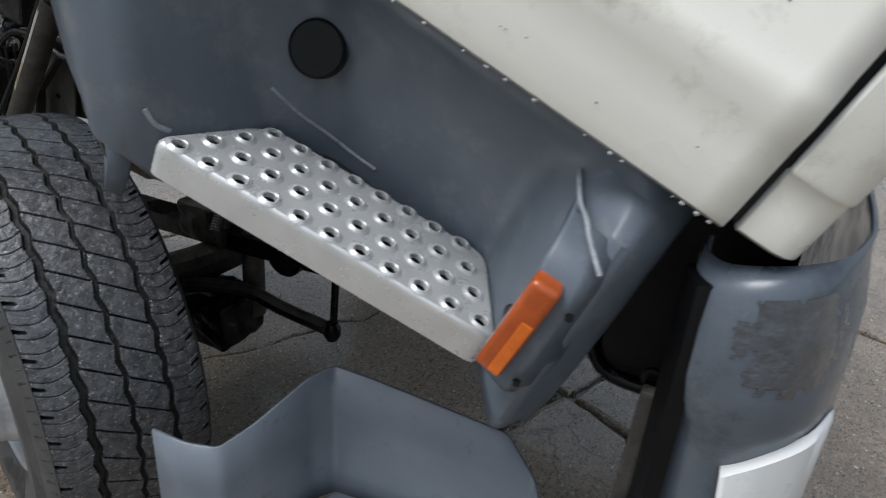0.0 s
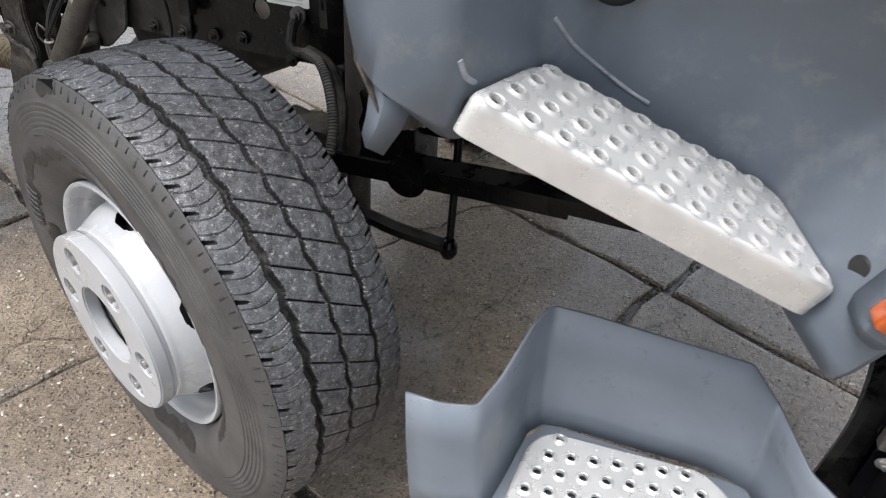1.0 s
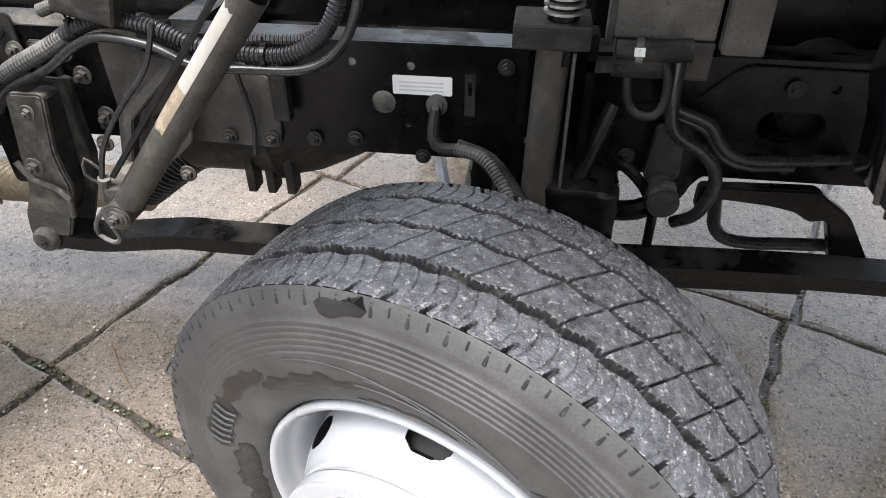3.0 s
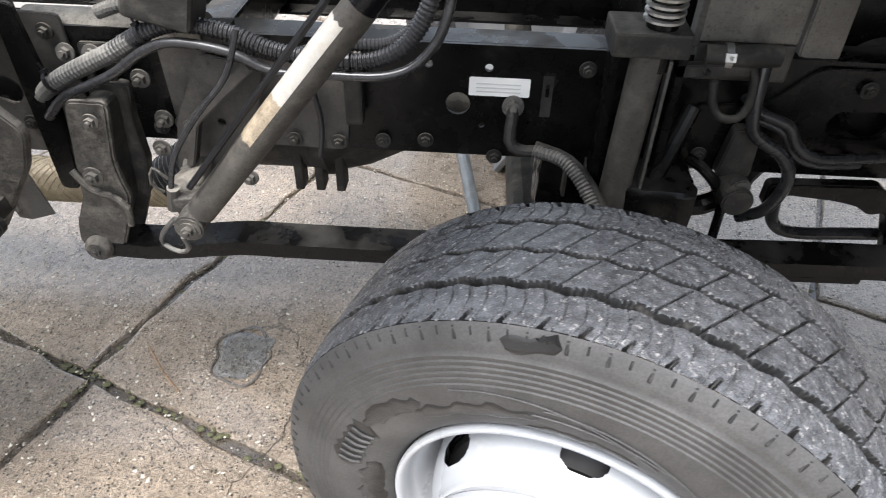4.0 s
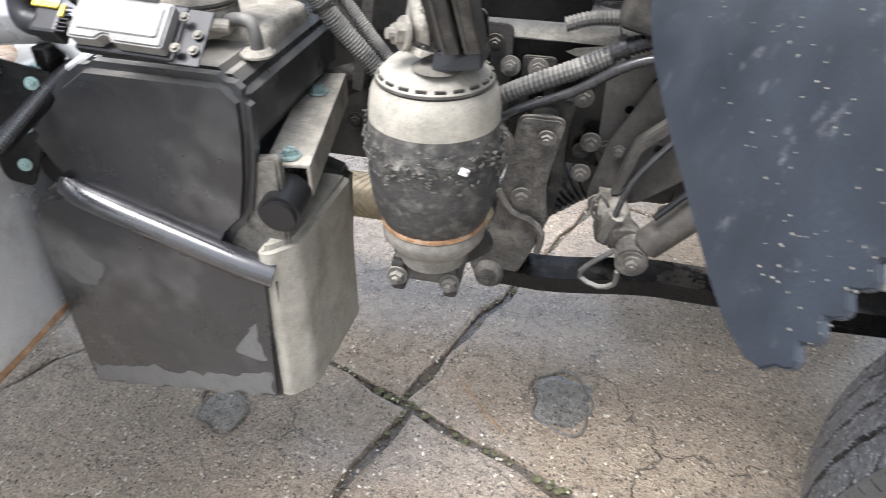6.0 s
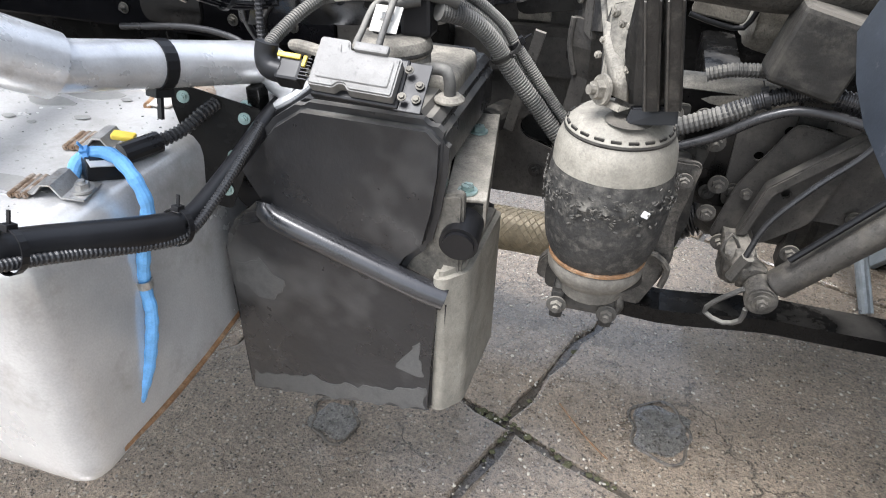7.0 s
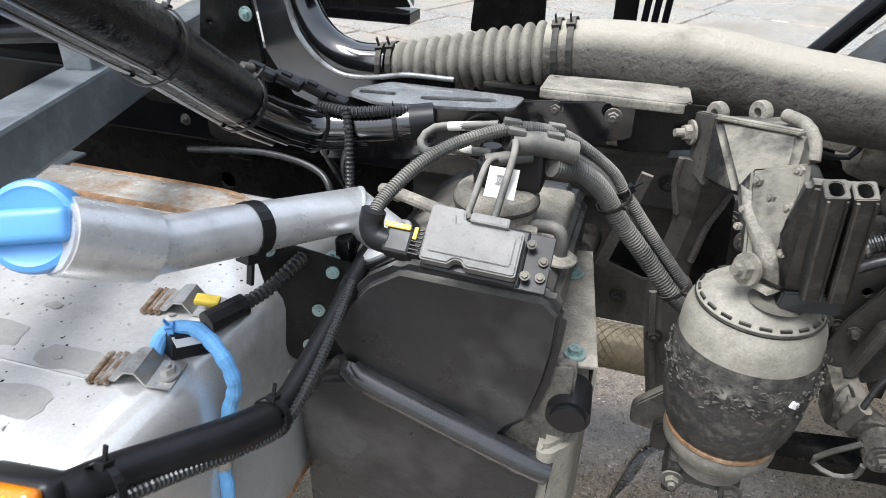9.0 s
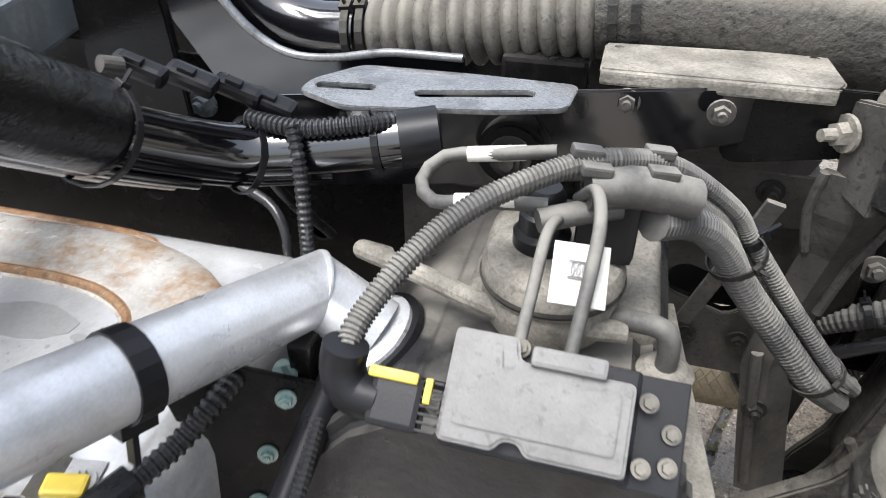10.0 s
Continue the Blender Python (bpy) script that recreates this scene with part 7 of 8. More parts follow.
for k, pts_ in enumerate(([(-2.722, 0.417), (-2.392, 0.466), (-2.390, 0.520), (-2.430, 0.498), (-2.52, 0.480), (-2.60, 0.478), (-2.665, 0.462), (-2.722, 0.455)],
                          [(-2.440, 0.545), (-2.402, 0.535), (-2.398, 0.615), (-2.420, 0.60)],
                          [(-2.715, 0.66), (-2.655, 0.635), (-2.625, 0.675), (-2.665, 0.715), (-2.712, 0.70)])):
    part("dry_patch", plate(ragged(pts_, 0.012, k * 3.7), 0.0024, upright(0.9342), [], 0.0006), "dry_plastic", tank, "paler dried patch on the wet plastic")
part("lug", rod((-2.70, 0.985, 0.80), (-2.70, 1.03, 0.80), 0.030, 20, bevel=0.004), "black_plastic", tank)
part("pocket", plate(rounded([(-2.475, 0.722), (-2.350, 0.692), (-2.350, 0.870), (-2.40, 0.862), (-2.455, 0.80)], 0.012), 0.02, upright(0.972), [], 0.004), "pocket_dust", tank, "dusty moulded recess beside the bracket", True)
part("side_panel", plate(rounded([(-2.386, 0.945), (-2.368, 0.945), (-2.338, 0.980), (-2.330, 1.17), (-2.386, 1.17)], 0.012), 0.295, Matrix.Translation((0, 0, 0.745)), [], 0.009), "flank_beige", tank, "pale dusty flank", True)
part("back_shelf", box((0.165, 0.15, 0.045), Matrix.Translation((-2.484, 1.16, 0.970)), 0.018, 4), "dust_beige", tank, "beige dusty top", True)
arm = thing("tank_bracket", "beige dusty steel channel carrying the tank", "bracket", at=(-2.36, 1.1, 0.82))
AM = Matrix.Translation((-2.372, 1.11, 0.826)) @ pose(0, 0, 0, 5, 0, 9)
part("channel", box((0.058, 0.27, 0.006), AM @ Matrix.Translation((0, 0.035, 0.022)), 0.002), "dust_beige", arm)
for s_ in (-1, 1):
    part("flange", box((0.005, 0.27, 0.05), AM @ Matrix.Translation((s_ * 0.028, 0.035, 0)), 0.0015), "dust_beige", arm)
for d in (-0.08, 0.10):
    part("bolt", bolt(AM @ Vector((0, d, 0.026)), (0, 0, 1), 0.010, True, 0), "zinc_bolt", arm)
part("end_plug", rod((-2.352, 0.955, 0.793), (-2.357, 1.02, 0.800), 0.029, 28, bevel=0.006), "black_plastic", arm, "round black end plug", True)
part("strut", box((0.018, 0.006, 0.20), Matrix.Translation((-2.33, 1.27, 0.93)) @ pose(0, 0, 0, 12, 14, 0), 0.001), "dusty_metal", arm)
part("rail_lug", rod((-2.395, 1.27, 0.845), (-2.39, 1.45, 0.80), 0.026, 20), "dusty_black", arm)

# control module with connectors on the tank
MOD = Matrix.Translation((-2.482, 0.933, 1.041)) @ pose(0, 0, 0, 40, 3, 2) @ Matrix.Diagonal((0.77, 0.68, 0.77, 1))
mod = thing("pump_module", "dusty grey electronic pump module on the urea tank", "control module", at=(-2.49, 0.97, 0.99))
mod_line = [(-0.072, -0.047), (-0.028, -0.047), (-0.022, -0.037), (-0.010, -0.037), (-0.004, -0.047), (0.070, -0.047), (0.070, 0.032), (-0.018, 0.032), (-0.022, 0.052), (-0.072, 0.052)]
part("cover", plate(rounded(mod_line, 0.006), 0.026, MOD @ Matrix.Translation((0, 0, 0.018)), [], 0.003), "module_grey", mod, "dusty grey cast cover", True)
part("cover_panel", plate(rounded([(-0.062, -0.032), (0.060, -0.032), (0.060, 0.020), (-0.030, 0.020), (-0.034, 0.042), (-0.062, 0.042)], 0.005), 0.003, MOD @ Matrix.Translation((0, 0, 0.0205)), [], 0.001), "module_grey", mod)
part("base", box((0.15, 0.10, 0.016), MOD @ Matrix.Translation((0.002, -0.003, -0.014)), 0.003), "black_plastic", mod)
part("mount_plate", box((0.045, 0.10, 0.004), MOD @ Matrix.Translation((0.092, -0.005, -0.012)), 0.001), "black_plastic", mod)
for x, y in ((0.082, -0.035), (0.082, 0.02), (0.103, -0.03), (0.103, -0.002), (-0.078, -0.02), (-0.02, 0.045)):
    part("screw", bolt(MOD @ Vector((x, y, -0.006 if x > 0.09 else 0.004)), MOD.to_3x3() @ Vector((0, 0, 1)), 0.0038, True, 0), "dusty_metal", mod)
part("connector", box((0.042, 0.048, 0.034), MOD @ Matrix.Translation((-0.108, -0.024, 0.003)), 0.004), "black_plastic", mod, "black plug")
for k in range(7):
    part("contact_rib", box((0.016, 0.0025, 0.003), MOD @ Matrix.Translation((-0.080, -0.044 + k * 0.007, 0.021)), 0.0005), "black_plastic", mod)
part("locking_clip", box((0.040, 0.010, 0.005), MOD @ Matrix.Translation((-0.112, -0.002, 0.0225)), 0.0015), "yellow_clip", mod, "yellow locking clip")
part("locking_clip", box((0.006, 0.022, 0.005), MOD @ Matrix.Translation((-0.083, -0.010, 0.0235)), 0.001), "yellow_clip", mod)
part("elbow_boot", tube([MOD @ Vector((-0.125, -0.026, 0.003)), MOD @ Vector((-0.147, -0.022, 0.006)), MOD @ Vector((-0.156, -0.004, 0.014)), MOD @ Vector((-0.154, 0.015, 0.026))], 0.0145, seg=24, step=0.004), "black_plastic", mod, "", True)

# sender unit, tag and pipes
SEND = Vector((-2.493, 1.085, 0.012))
send = thing("tank_sender", "dusty round sender unit with a white tag", "sensor", at=(-2.49, 1.105, 0.975))
part("collar", lathe([(0.0, 1.034), (0.040, 1.036), (0.052, 1.032), (0.0565, 1.024), (0.0565, 1.012), (0.053, 1.008), (0.055, 1.004), (0.055, 0.990), (0.05, 0.975)], Matrix.Translation(SEND), 44), "dust_beige", send, "", True)
part("groove_ring", lathe([(0.0568, 1.019), (0.058, 1.016), (0.0568, 1.013)], Matrix.Translation(SEND), 44), "dusty_black", send)
part("socket", lathe([(0.0, 1.086), (0.012, 1.086), (0.016, 1.080), (0.016, 1.066), (0.019, 1.064), (0.019, 1.050), (0.023, 1.046), (0.023, 1.034)], Matrix.Translation(SEND + Vector((-0.012, 0.01, 0))), 24), "black_plastic", send, "black socket", True)
part("socket", box((0.045, 0.04, 0.07), Matrix.Translation(SEND + Vector((0.036, 0.012, 1.07))), 0.006), "black_plastic", send)
part("pipe", tube([(-2.500, 0.955, 1.055), (-2.498, 0.985, 1.075), (-2.495, 1.03, 1.10), (-2.488, 1.07, 1.09)], 0.0042, seg=14, step=0.006), "hose_dusty", send, "", True)
part("pipe", tube([(-2.468, 0.955, 1.055), (-2.464, 0.985, 1.09), (-2.462, 1.02, 1.118), (-2.468, 1.055, 1.122), (-2.480, 1.08, 1.10)], 0.0045, seg=14, step=0.006), "hose_dusty", send, "", True)
part("pipe_socket", box((0.058, 0.018, 0.012), MOD @ Matrix.Translation((0.018, 0.038, 0.020)), 0.003), "module_grey", send)
part("tag", box((0.036, 0.0016, 0.042), Matrix.Translation((-2.470, 1.002, 1.090)) @ pose(0, 0, 0, -55, 3, 5), 0.0006), "paper_tag", send, "white paper tag")
TAGM = Matrix.Translation((-2.470, 1.002, 1.090)) @ pose(0, 0, 0, -55, 3, 5)
for k in range(4):
    part("print", box((0.0022, 0.0006, 0.011), TAGM @ Matrix.Translation((-0.005 + k * 0.0036, -0.0011, 0.002))), "pale_print", send, "faint unreadable print")
part("vent_elbow", tube([(-2.45, 1.07, 1.002), (-2.425, 1.06, 1.012), (-2.404, 1.055, 1.012), (-2.398, 1.053, 0.998), (-2.397, 1.052, 0.975)], 0.0085, seg=18, step=0.005), "hose_dusty", send, "", True)
part("grommet", lathe([(0.0, 0.008), (0.016, 0.008), (0.022, 0.003), (0.022, 0.0)], Matrix.Translation((-2.397, 1.052, 0.972)), 24), "dust_beige", send)
part("overflow_pipe", tube([(-2.645, 1.12, 0.99), (-2.661, 1.10, 1.008), (-2.63, 1.085, 1.012), (-2.592, 1.073, 1.010), (-2.535, 1.053, 1.008), (-2.477, 1.048, 1.006), (-2.431, 1.055, 1.004)], 0.0088, seg=12), "dust_beige", send, "bent dusty beige pipe")

# hoses over the tank
hose("wiring_hose", "black corrugated wiring hose looping over the urea tank", [(-2.600, 0.914, 1.055), (-2.599, 0.945, 1.070), (-2.575, 0.99, 1.097), (-2.542, 1.03, 1.116), (-2.492, 1.07, 1.128), (-2.458, 1.09, 1.129), (-2.413, 1.13, 1.108), (-2.357, 1.175, 1.054), (-2.332, 1.186, 1.018), (-2.276, 1.19, 0.945), (-2.225, 1.19, 0.885), (-2.19, 1.22, 0.84)], 0.0080, "hose_dusty", 0.0007, 0.0034,
     bands=(((-2.334, 1.185, 1.020), (0.5, 0.2, -0.85)),))
for at, ax in (((-2.345, 1.168, 1.012), (0.5, 0.2, -0.85)), ((-2.240, 1.186, 0.880), (0.62, 0.05, -0.78))):
    tagged(part("cable_tie", add_band(bmesh.new(), at, ax, 0.024, 0.006, 0.0016, True, (0.3, -0.8, 0.5)), "dusty_black"), "dusty cable tie binding corrugated hoses", "cable tie", "hose ties")
hose("wiring_hose", "thick dusty corrugated hose beside a thinner one", [(-2.425, 1.085, 1.085), (-2.392, 1.12, 1.068), (-2.362, 1.15, 1.032), (-2.335, 1.168, 0.985), (-2.288, 1.18, 0.925), (-2.242, 1.185, 0.87), (-2.20, 1.22, 0.82)], 0.0128, "hose_dusty", 0.0011, 0.0045)
hose("wiring_hose", "dusty corrugated hose bound to two others", [(-2.415, 1.125, 1.090), (-2.372, 1.165, 1.050), (-2.34, 1.19, 1.00), (-2.295, 1.205, 0.945), (-2.24, 1.21, 0.88), (-2.20, 1.25, 0.83)], 0.0090, "hose_dusty", 0.0008, 0.0036)
joint = thing("hose_junction", "dusty grey plastic hose junction with clips above the sender", "connector", at=(-2.43, 1.09, 1.1))
part("body", tube([(-2.475, 1.072, 1.113), (-2.44, 1.085, 1.112), (-2.40, 1.10, 1.10)], 0.0155, seg=24, step=0.006), "hose_dusty", joint, "", True)
part("branch", tube([(-2.505, 1.055, 1.092), (-2.475, 1.07, 1.095), (-2.45, 1.08, 1.098)], 0.009, seg=18, step=0.006), "hose_dusty", joint, "", True)
for x, y, z in ((-2.470, 1.070, 1.130), (-2.425, 1.088, 1.124), (-2.478, 1.079, 1.138), (-2.428, 1.116, 1.126)):
    part("clip", box((0.022, 0.012, 0.008), Matrix.Translation((x, y, z)) @ pose(0, 0, 0, 0, 10, 20), 0.002), "hose_dusty", joint)
hose("grey_cable", "grey cable loop with white marker sleeves", [(-2.50, 1.065, 1.10), (-2.55, 1.06, 1.098), (-2.585, 1.065, 1.09), (-2.60, 1.085, 1.095), (-2.585, 1.10, 1.11), (-2.54, 1.10, 1.118), (-2.50, 1.10, 1.125)], 0.0055, "hose_dusty", cat="cable")
for x, y, z in ((-2.545, 1.060, 1.0985), (-2.545, 1.1, 1.117)):
    tagged(part("marker_sleeve", rod((x - 0.022, y, z - 0.003), (x + 0.022, y + 0.002, z + 0.003), 0.0060, 16), "paper_tag"), "white marker sleeve on a grey cable", "sleeve", "cable sleeves")

# ---- filler tube with blue cap ----
fill = thing("filler_neck", "aluminium filler neck with a blue cap and black strap", "filler neck", at=(-2.66, 1.03, 0.95))
T0, T1, T2 = Vector((-2.788, 0.768, 1.066)), Vector((-2.745, 0.891, 1.034)), Vector((-2.688, 1.055, 0.992))
NECK = Vector((-2.817, 0.700, 1.112))
T3 = Vector((-2.632, 1.052, 0.958))
part("tube", mitred([T0.lerp(T1, -0.05), T1, T2, T3], 0.0305, 40), "tube_aluminium", fill, "brushed aluminium tube with a mitred end", True)
mit = ((T2 - T1).normalized() + (T3 - T2).normalized()).normalized()
part("weld_bead", lathe([(0.0305, -0.0025), (0.0345, -0.001), (0.0345, 0.001), (0.0305, 0.0025)], Matrix.Translation(T2) @ frame_from((0, 0, 0), mit)[0], 40), "tube_aluminium", fill, "pale weld bead", True)
part("neck", rod(NECK, T0 + (T1 - T0) * 0.05, 0.0385, 40, bevel=0.003), "tube_aluminium", fill, "dull grey neck collar", True)
cz = Vector((0.31, -0.70, 0.43)).normalized()
cx = Vector((0.952, 0.306, 0.023))
cx = (cx - cz * cx.dot(cz)).normalized()
cy = cz.cross(cx)
CM = Matrix.Translation(NECK + Vector((-0.016, -0.004, 0.007))) @ Matrix((cx, cy, cz)).transposed().to_4x4()
cap_ = part("cap", lathe([(0.036, -0.024), (0.0420, -0.022), (0.0435, -0.010), (0.0435, 0.004), (0.041, 0.010), (0.036, 0.012), (0.032, 0.010), (0.0, 0.010)], CM, 64), "blue_cap", fill, "blue plastic screw cap", True)
part("grip", box((0.084, 0.032, 0.022), CM @ Matrix.Translation((-0.004, 0.0, 0.012)) @ pose(0, 0, 0, 0, 0, 4), 0.009, 4), "blue_cap", cap_, "", True)
part("strap", add_band(bmesh.new(), T1 + (T2 - T1) * 0.02, T1 - T0, 0.031, 0.018, 0.002, True, (0, -0.2, -1)), "black_plastic", fill, "black strap")
FLM = Matrix.Translation((-2.640, 1.052, 0.950)) @ frame_from((0, 0, 0), (-0.50, -0.12, 0.85))[0]
part("tank_flange", lathe([(0.0, 0.010), (0.040, 0.010), (0.045, 0.006), (0.045, 0.002)], FLM, 36), "tube_aluminium", fill, "bright flange on the tank", True)
part("gasket", lathe([(0.0, 0.002), (0.052, 0.002), (0.053, -0.004)], FLM, 36), "black_plastic", fill)
part("flange_bolt", bolt((-2.70, 1.005, 0.935), (-0.3, -0.8, 0.5), 0.009, True, 0), "zinc_bolt", fill)

tri = thing("tank_side_bracket", "black steel corner bracket with pale green bolts", "bracket", at=(-2.72, 0.98, 0.9))
TM = Matrix(((0.90, 0.28, 0.33, -2.735), (0.25, 0.28, -0.93, 0.965), (-0.35, 0.92, 0.18, 0.90), (0, 0, 0, 1)))
part("plate", plate(rounded([(-0.075, 0.06), (0.06, 0.065), (0.055, -0.10), (0.02, -0.10), (-0.07, 0.03)], 0.01), 0.006, TM, [], 0.001), "black_paint", tri)
for x, y in ((-0.055, 0.045), (0.035, 0.045), (0.035, -0.015), (0.04, -0.07)):
    part("bolt", bolt(TM @ Vector((x, y, 0.002)), TM.to_3x3() @ Vector((0, 0, 1)), 0.006, True, 0.4), "zinc_bolt", tri)
part("upright", box((0.02, 0.03, 0.34), Matrix.Translation((-2.685, 1.02, 0.80)), 0.003), "black_paint", tri)

# ---- aluminium fuel tank ----
ftank = thing("fuel_tank", "wet brushed aluminium fuel tank with rust stains along its weld", "fuel tank", at=(-3.3, 0.9, 0.5))
part("shell", box((1.22, 0.62, 0.40), Matrix.Translation((-3.36, 0.905, 0.715)), 0.055, 6), "aluminium", ftank, "wet aluminium shell", True)
part("weld_seam", tube([(-3.9, 1.185, 0.908), (-3.3, 1.187, 0.908), (-3.05, 1.188, 0.908), (-2.96, 1.178, 0.908), (-2.86, 1.125, 0.908), (-2.80, 1.05, 0.905), (-2.79, 1.00, 0.903)], 0.007, seg=8), "rusty_weld", ftank, "rust-stained weld seam")
def rim_line(y_off, z_):
    pts_ = [(-3.9, 1.09), (-3.4, 1.085), (-3.15, 1.085), (-3.0, 1.088), (-2.93, 1.075), (-2.885, 1.045), (-2.868, 1.0)]
    out_ = []
    for i_, (x_, y_) in enumerate(pts_):
        turn_ = max(0.0, (i_ - 3) / 3.0)
        out_.append((x_ + y_off * math.sin(turn_ * 1.4), y_ + y_off * math.cos(turn_ * 1.4), z_))
    return spline(out_, 0.03)


sheet("stained_band", [rim_line(o_, z_) for o_, z_ in ((-0.012, 0.9135), (0.0, 0.921), (0.012, 0.920), (0.03, 0.919), (0.055, 0.921), (0.08, 0.919), (0.105, 0.905))], 0.003, "stained_alu", ftank, "raised band along the tank, stained brown with rust")
part("inner_weld", tube(rim_line(-0.004, 0.918), 0.006, seg=8), "rusty_weld", ftank, "", True)
part("edge_weld", tube([(-2.752, 1.20, 0.60), (-2.752, 1.0, 0.565), (-2.752, 0.80, 0.545), (-2.755, 0.66, 0.55)], 0.006, seg=8), "rusty_weld", ftank)
# dark boxes on the skin imitate the shade inside the stamped slots
for k in range(5):
    part("slot", box((0.05, 0.006, 0.009), Matrix.Translation((-2.98 - 0.0 * k, 0.5945, 0.80 - k * 0.026)) @ pose(0, 0, 0, 0, -8, 0), 0.003), "dark_hole", ftank)
part("support_strap", box((0.05, 0.64, 0.006), Matrix.Translation((-3.35, 0.905, 0.918)), 0.002), "galvanised", ftank)
part("top_seam", tube([(-3.6, 0.70, 0.9153), (-3.2, 0.705, 0.9153), (-2.86, 0.715, 0.9153), (-2.82, 0.72, 0.913)], 0.0016, seg=6), "tank_wet", ftank, "thin seam across the tank top")
for k in range(26):
    cx, cy = rnd.uniform(-3.25, -2.84), rnd.uniform(0.64, 1.12)
    rr = rnd.uniform(0.004, 0.012) if k > 8 else rnd.uniform(0.018, 0.045)
    ring = [(cx + rr * (1.5 if k < 9 else 1.0) * math.cos(a) * (1 + 0.45 * noise.noise(Vector((math.cos(a) * 1.4, math.sin(a) * 1.4, k * 3.1)))), cy + rr * 0.6 * math.sin(a) * (1 + 0.45 * noise.noise(Vector((math.cos(a) * 1.4, math.sin(a) * 1.4, k * 5.3))))) for a in (2 * math.pi * q / 22 for q in range(22))]
    part("water_patch", plate(ring, 0.0012, Matrix.Translation((0, 0, 0.9158 + k * 0.00012)), [], 0.0003), "tank_wet", ftank)
# sender clips, sensor and blue sleeve on the tank's edge
for (x, y, z), turn in (((-2.845, 0.868, 0.922), 12), ((-2.812, 0.742, 0.922), 12)):
    clip_ = thing("tank_clip", "bent steel clip welded to the tank, rusty at its root", "clip", "tank clips", at=(x, y, z - 0.01))
    m = Matrix.Translation((x, y, z)) @ pose(0, 0, 0, 0, 0, turn)
    for dx in (-0.040, -0.031, -0.022):
        part("root_weld", rod(m @ Vector((dx, -0.026, -0.002)), m @ Vector((dx, 0.026, -0.002)), 0.0044, 12, bevel=0.002), "rust_brown", clip_, "rusty ridge at the clip's root", True)
    prof_ = [(-0.03, 0.0), (-0.012, 0.0), (0.0, 0.012), (0.012, 0.012), (0.022, -0.004), (0.05, -0.006)]
    sheet("spring_leaf", [[m @ Vector((px, y, pz)) for y in (-0.022, 0.022)] for px, pz in prof_], 0.0025, "steel", clip_, smooth=False)
    part("bolt", bolt(m @ Vector((0.038, 0, -0.003)), (0, 0, 1), 0.009, True, 0.4), "steel", clip_)
sens = thing("level_sensor", "black sensor plug with a yellow cap on the tank's edge", "sensor", at=(-2.79, 0.80, 0.91))
part("body", box((0.05, 0.03, 0.03), Matrix.Translation((-2.785, 0.80, 0.925)) @ pose(0, 0, 0, 0, 15, 60), 0.005), "black_plastic", sens)
part("label", box((0.035, 0.016, 0.002), Matrix.Translation((-2.772, 0.788, 0.938)) @ pose(0, 0, 0, 15, 15, 60), 0.0005), "pale_print", sens, "small grey label")
part("plug", rod((-2.785, 0.835, 0.925), (-2.765, 0.885, 0.925), 0.015, 16), "black_plastic", sens)
part("yellow_cap", box((0.030, 0.018, 0.008), Matrix.Translation((-2.80, 0.862, 0.938)) @ pose(0, 0, 0, 0, 10, 20), 0.003), "yellow_clip", sens, "yellow cap")
part("lead", tube([(-2.765, 0.885, 0.925), (-2.75, 0.92, 0.93), (-2.735, 0.95, 0.945), (-2.73, 0.98, 0.95)], 0.009, ribs=0.001, pitch=0.007), "hose_black", sens)
blue = hose("blue_sleeve", "light blue plastic sleeve looped round the sensor", [(-2.800, 0.760, 0.885), (-2.806, 0.765, 0.915), (-2.806, 0.79, 0.938), (-2.771, 0.80, 0.945), (-2.735, 0.79, 0.928), (-2.723, 0.79, 0.885), (-2.733, 0.785, 0.845), (-2.748, 0.775, 0.77), (-2.742, 0.765, 0.715), (-2.748, 0.74, 0.64), (-2.76, 0.71, 0.585)], 0.0090, "blue_hose", 0.0005, 0.023, cat="hose")
part("blue_tie", add_band(bmesh.new(), (-2.795, 0.793, 0.942), (0.9, 0.3, 0.2), 0.0092, 0.007, 0.002, True, (0, -0.5, 1)), "blue_cap", blue, "bright blue tie")
part("steel_clip", add_band(bmesh.new(), (-2.747, 0.774, 0.765), (0, 0, 1), 0.0095, 0.012, 0.002), "steel", blue)

# ---- side marker arm ----
marm = thing("side_marker_lamp", "orange side marker lamp on a black tubular arm", "marker lamp", at=(-2.655, 0.75, 0.88))
part("arm", tube([(-2.722, 0.556, 0.958), (-2.708, 0.60, 0.944), (-2.670, 0.70, 0.905), (-2.657, 0.752, 0.885)], 0.021, seg=18, straight=False), "black_plastic", marm, "", True)
part("rear_arm", tube([(-2.657, 0.752, 0.885), (-2.655, 0.80, 0.885), (-2.657, 0.90, 0.905), (-2.66, 1.00, 0.93), (-2.66, 1.06, 0.94)], 0.0130, seg=16), "black_plastic", marm, "", True)
part("cable", tube([(-2.694, 0.553, 0.985 - 0.030), (-2.68, 0.61, 0.932), (-2.655, 0.70, 0.893), (-2.640, 0.752, 0.880), (-2.638, 0.82, 0.895), (-2.645, 0.90, 0.915), (-2.655, 0.97, 0.93)], 0.006, ribs=0.0007, pitch=0.005), "hose_black", marm, "grey corrugated cable")
for at, ax in (((-2.655, 0.757, 0.885), (0.1, 0.9, -0.3)), ((-2.697, 0.575, 0.958), (0.1, 0.9, -0.35))):
    part("cable_tie", add_band(bmesh.new(), at, ax, 0.0225), "black_plastic", marm)
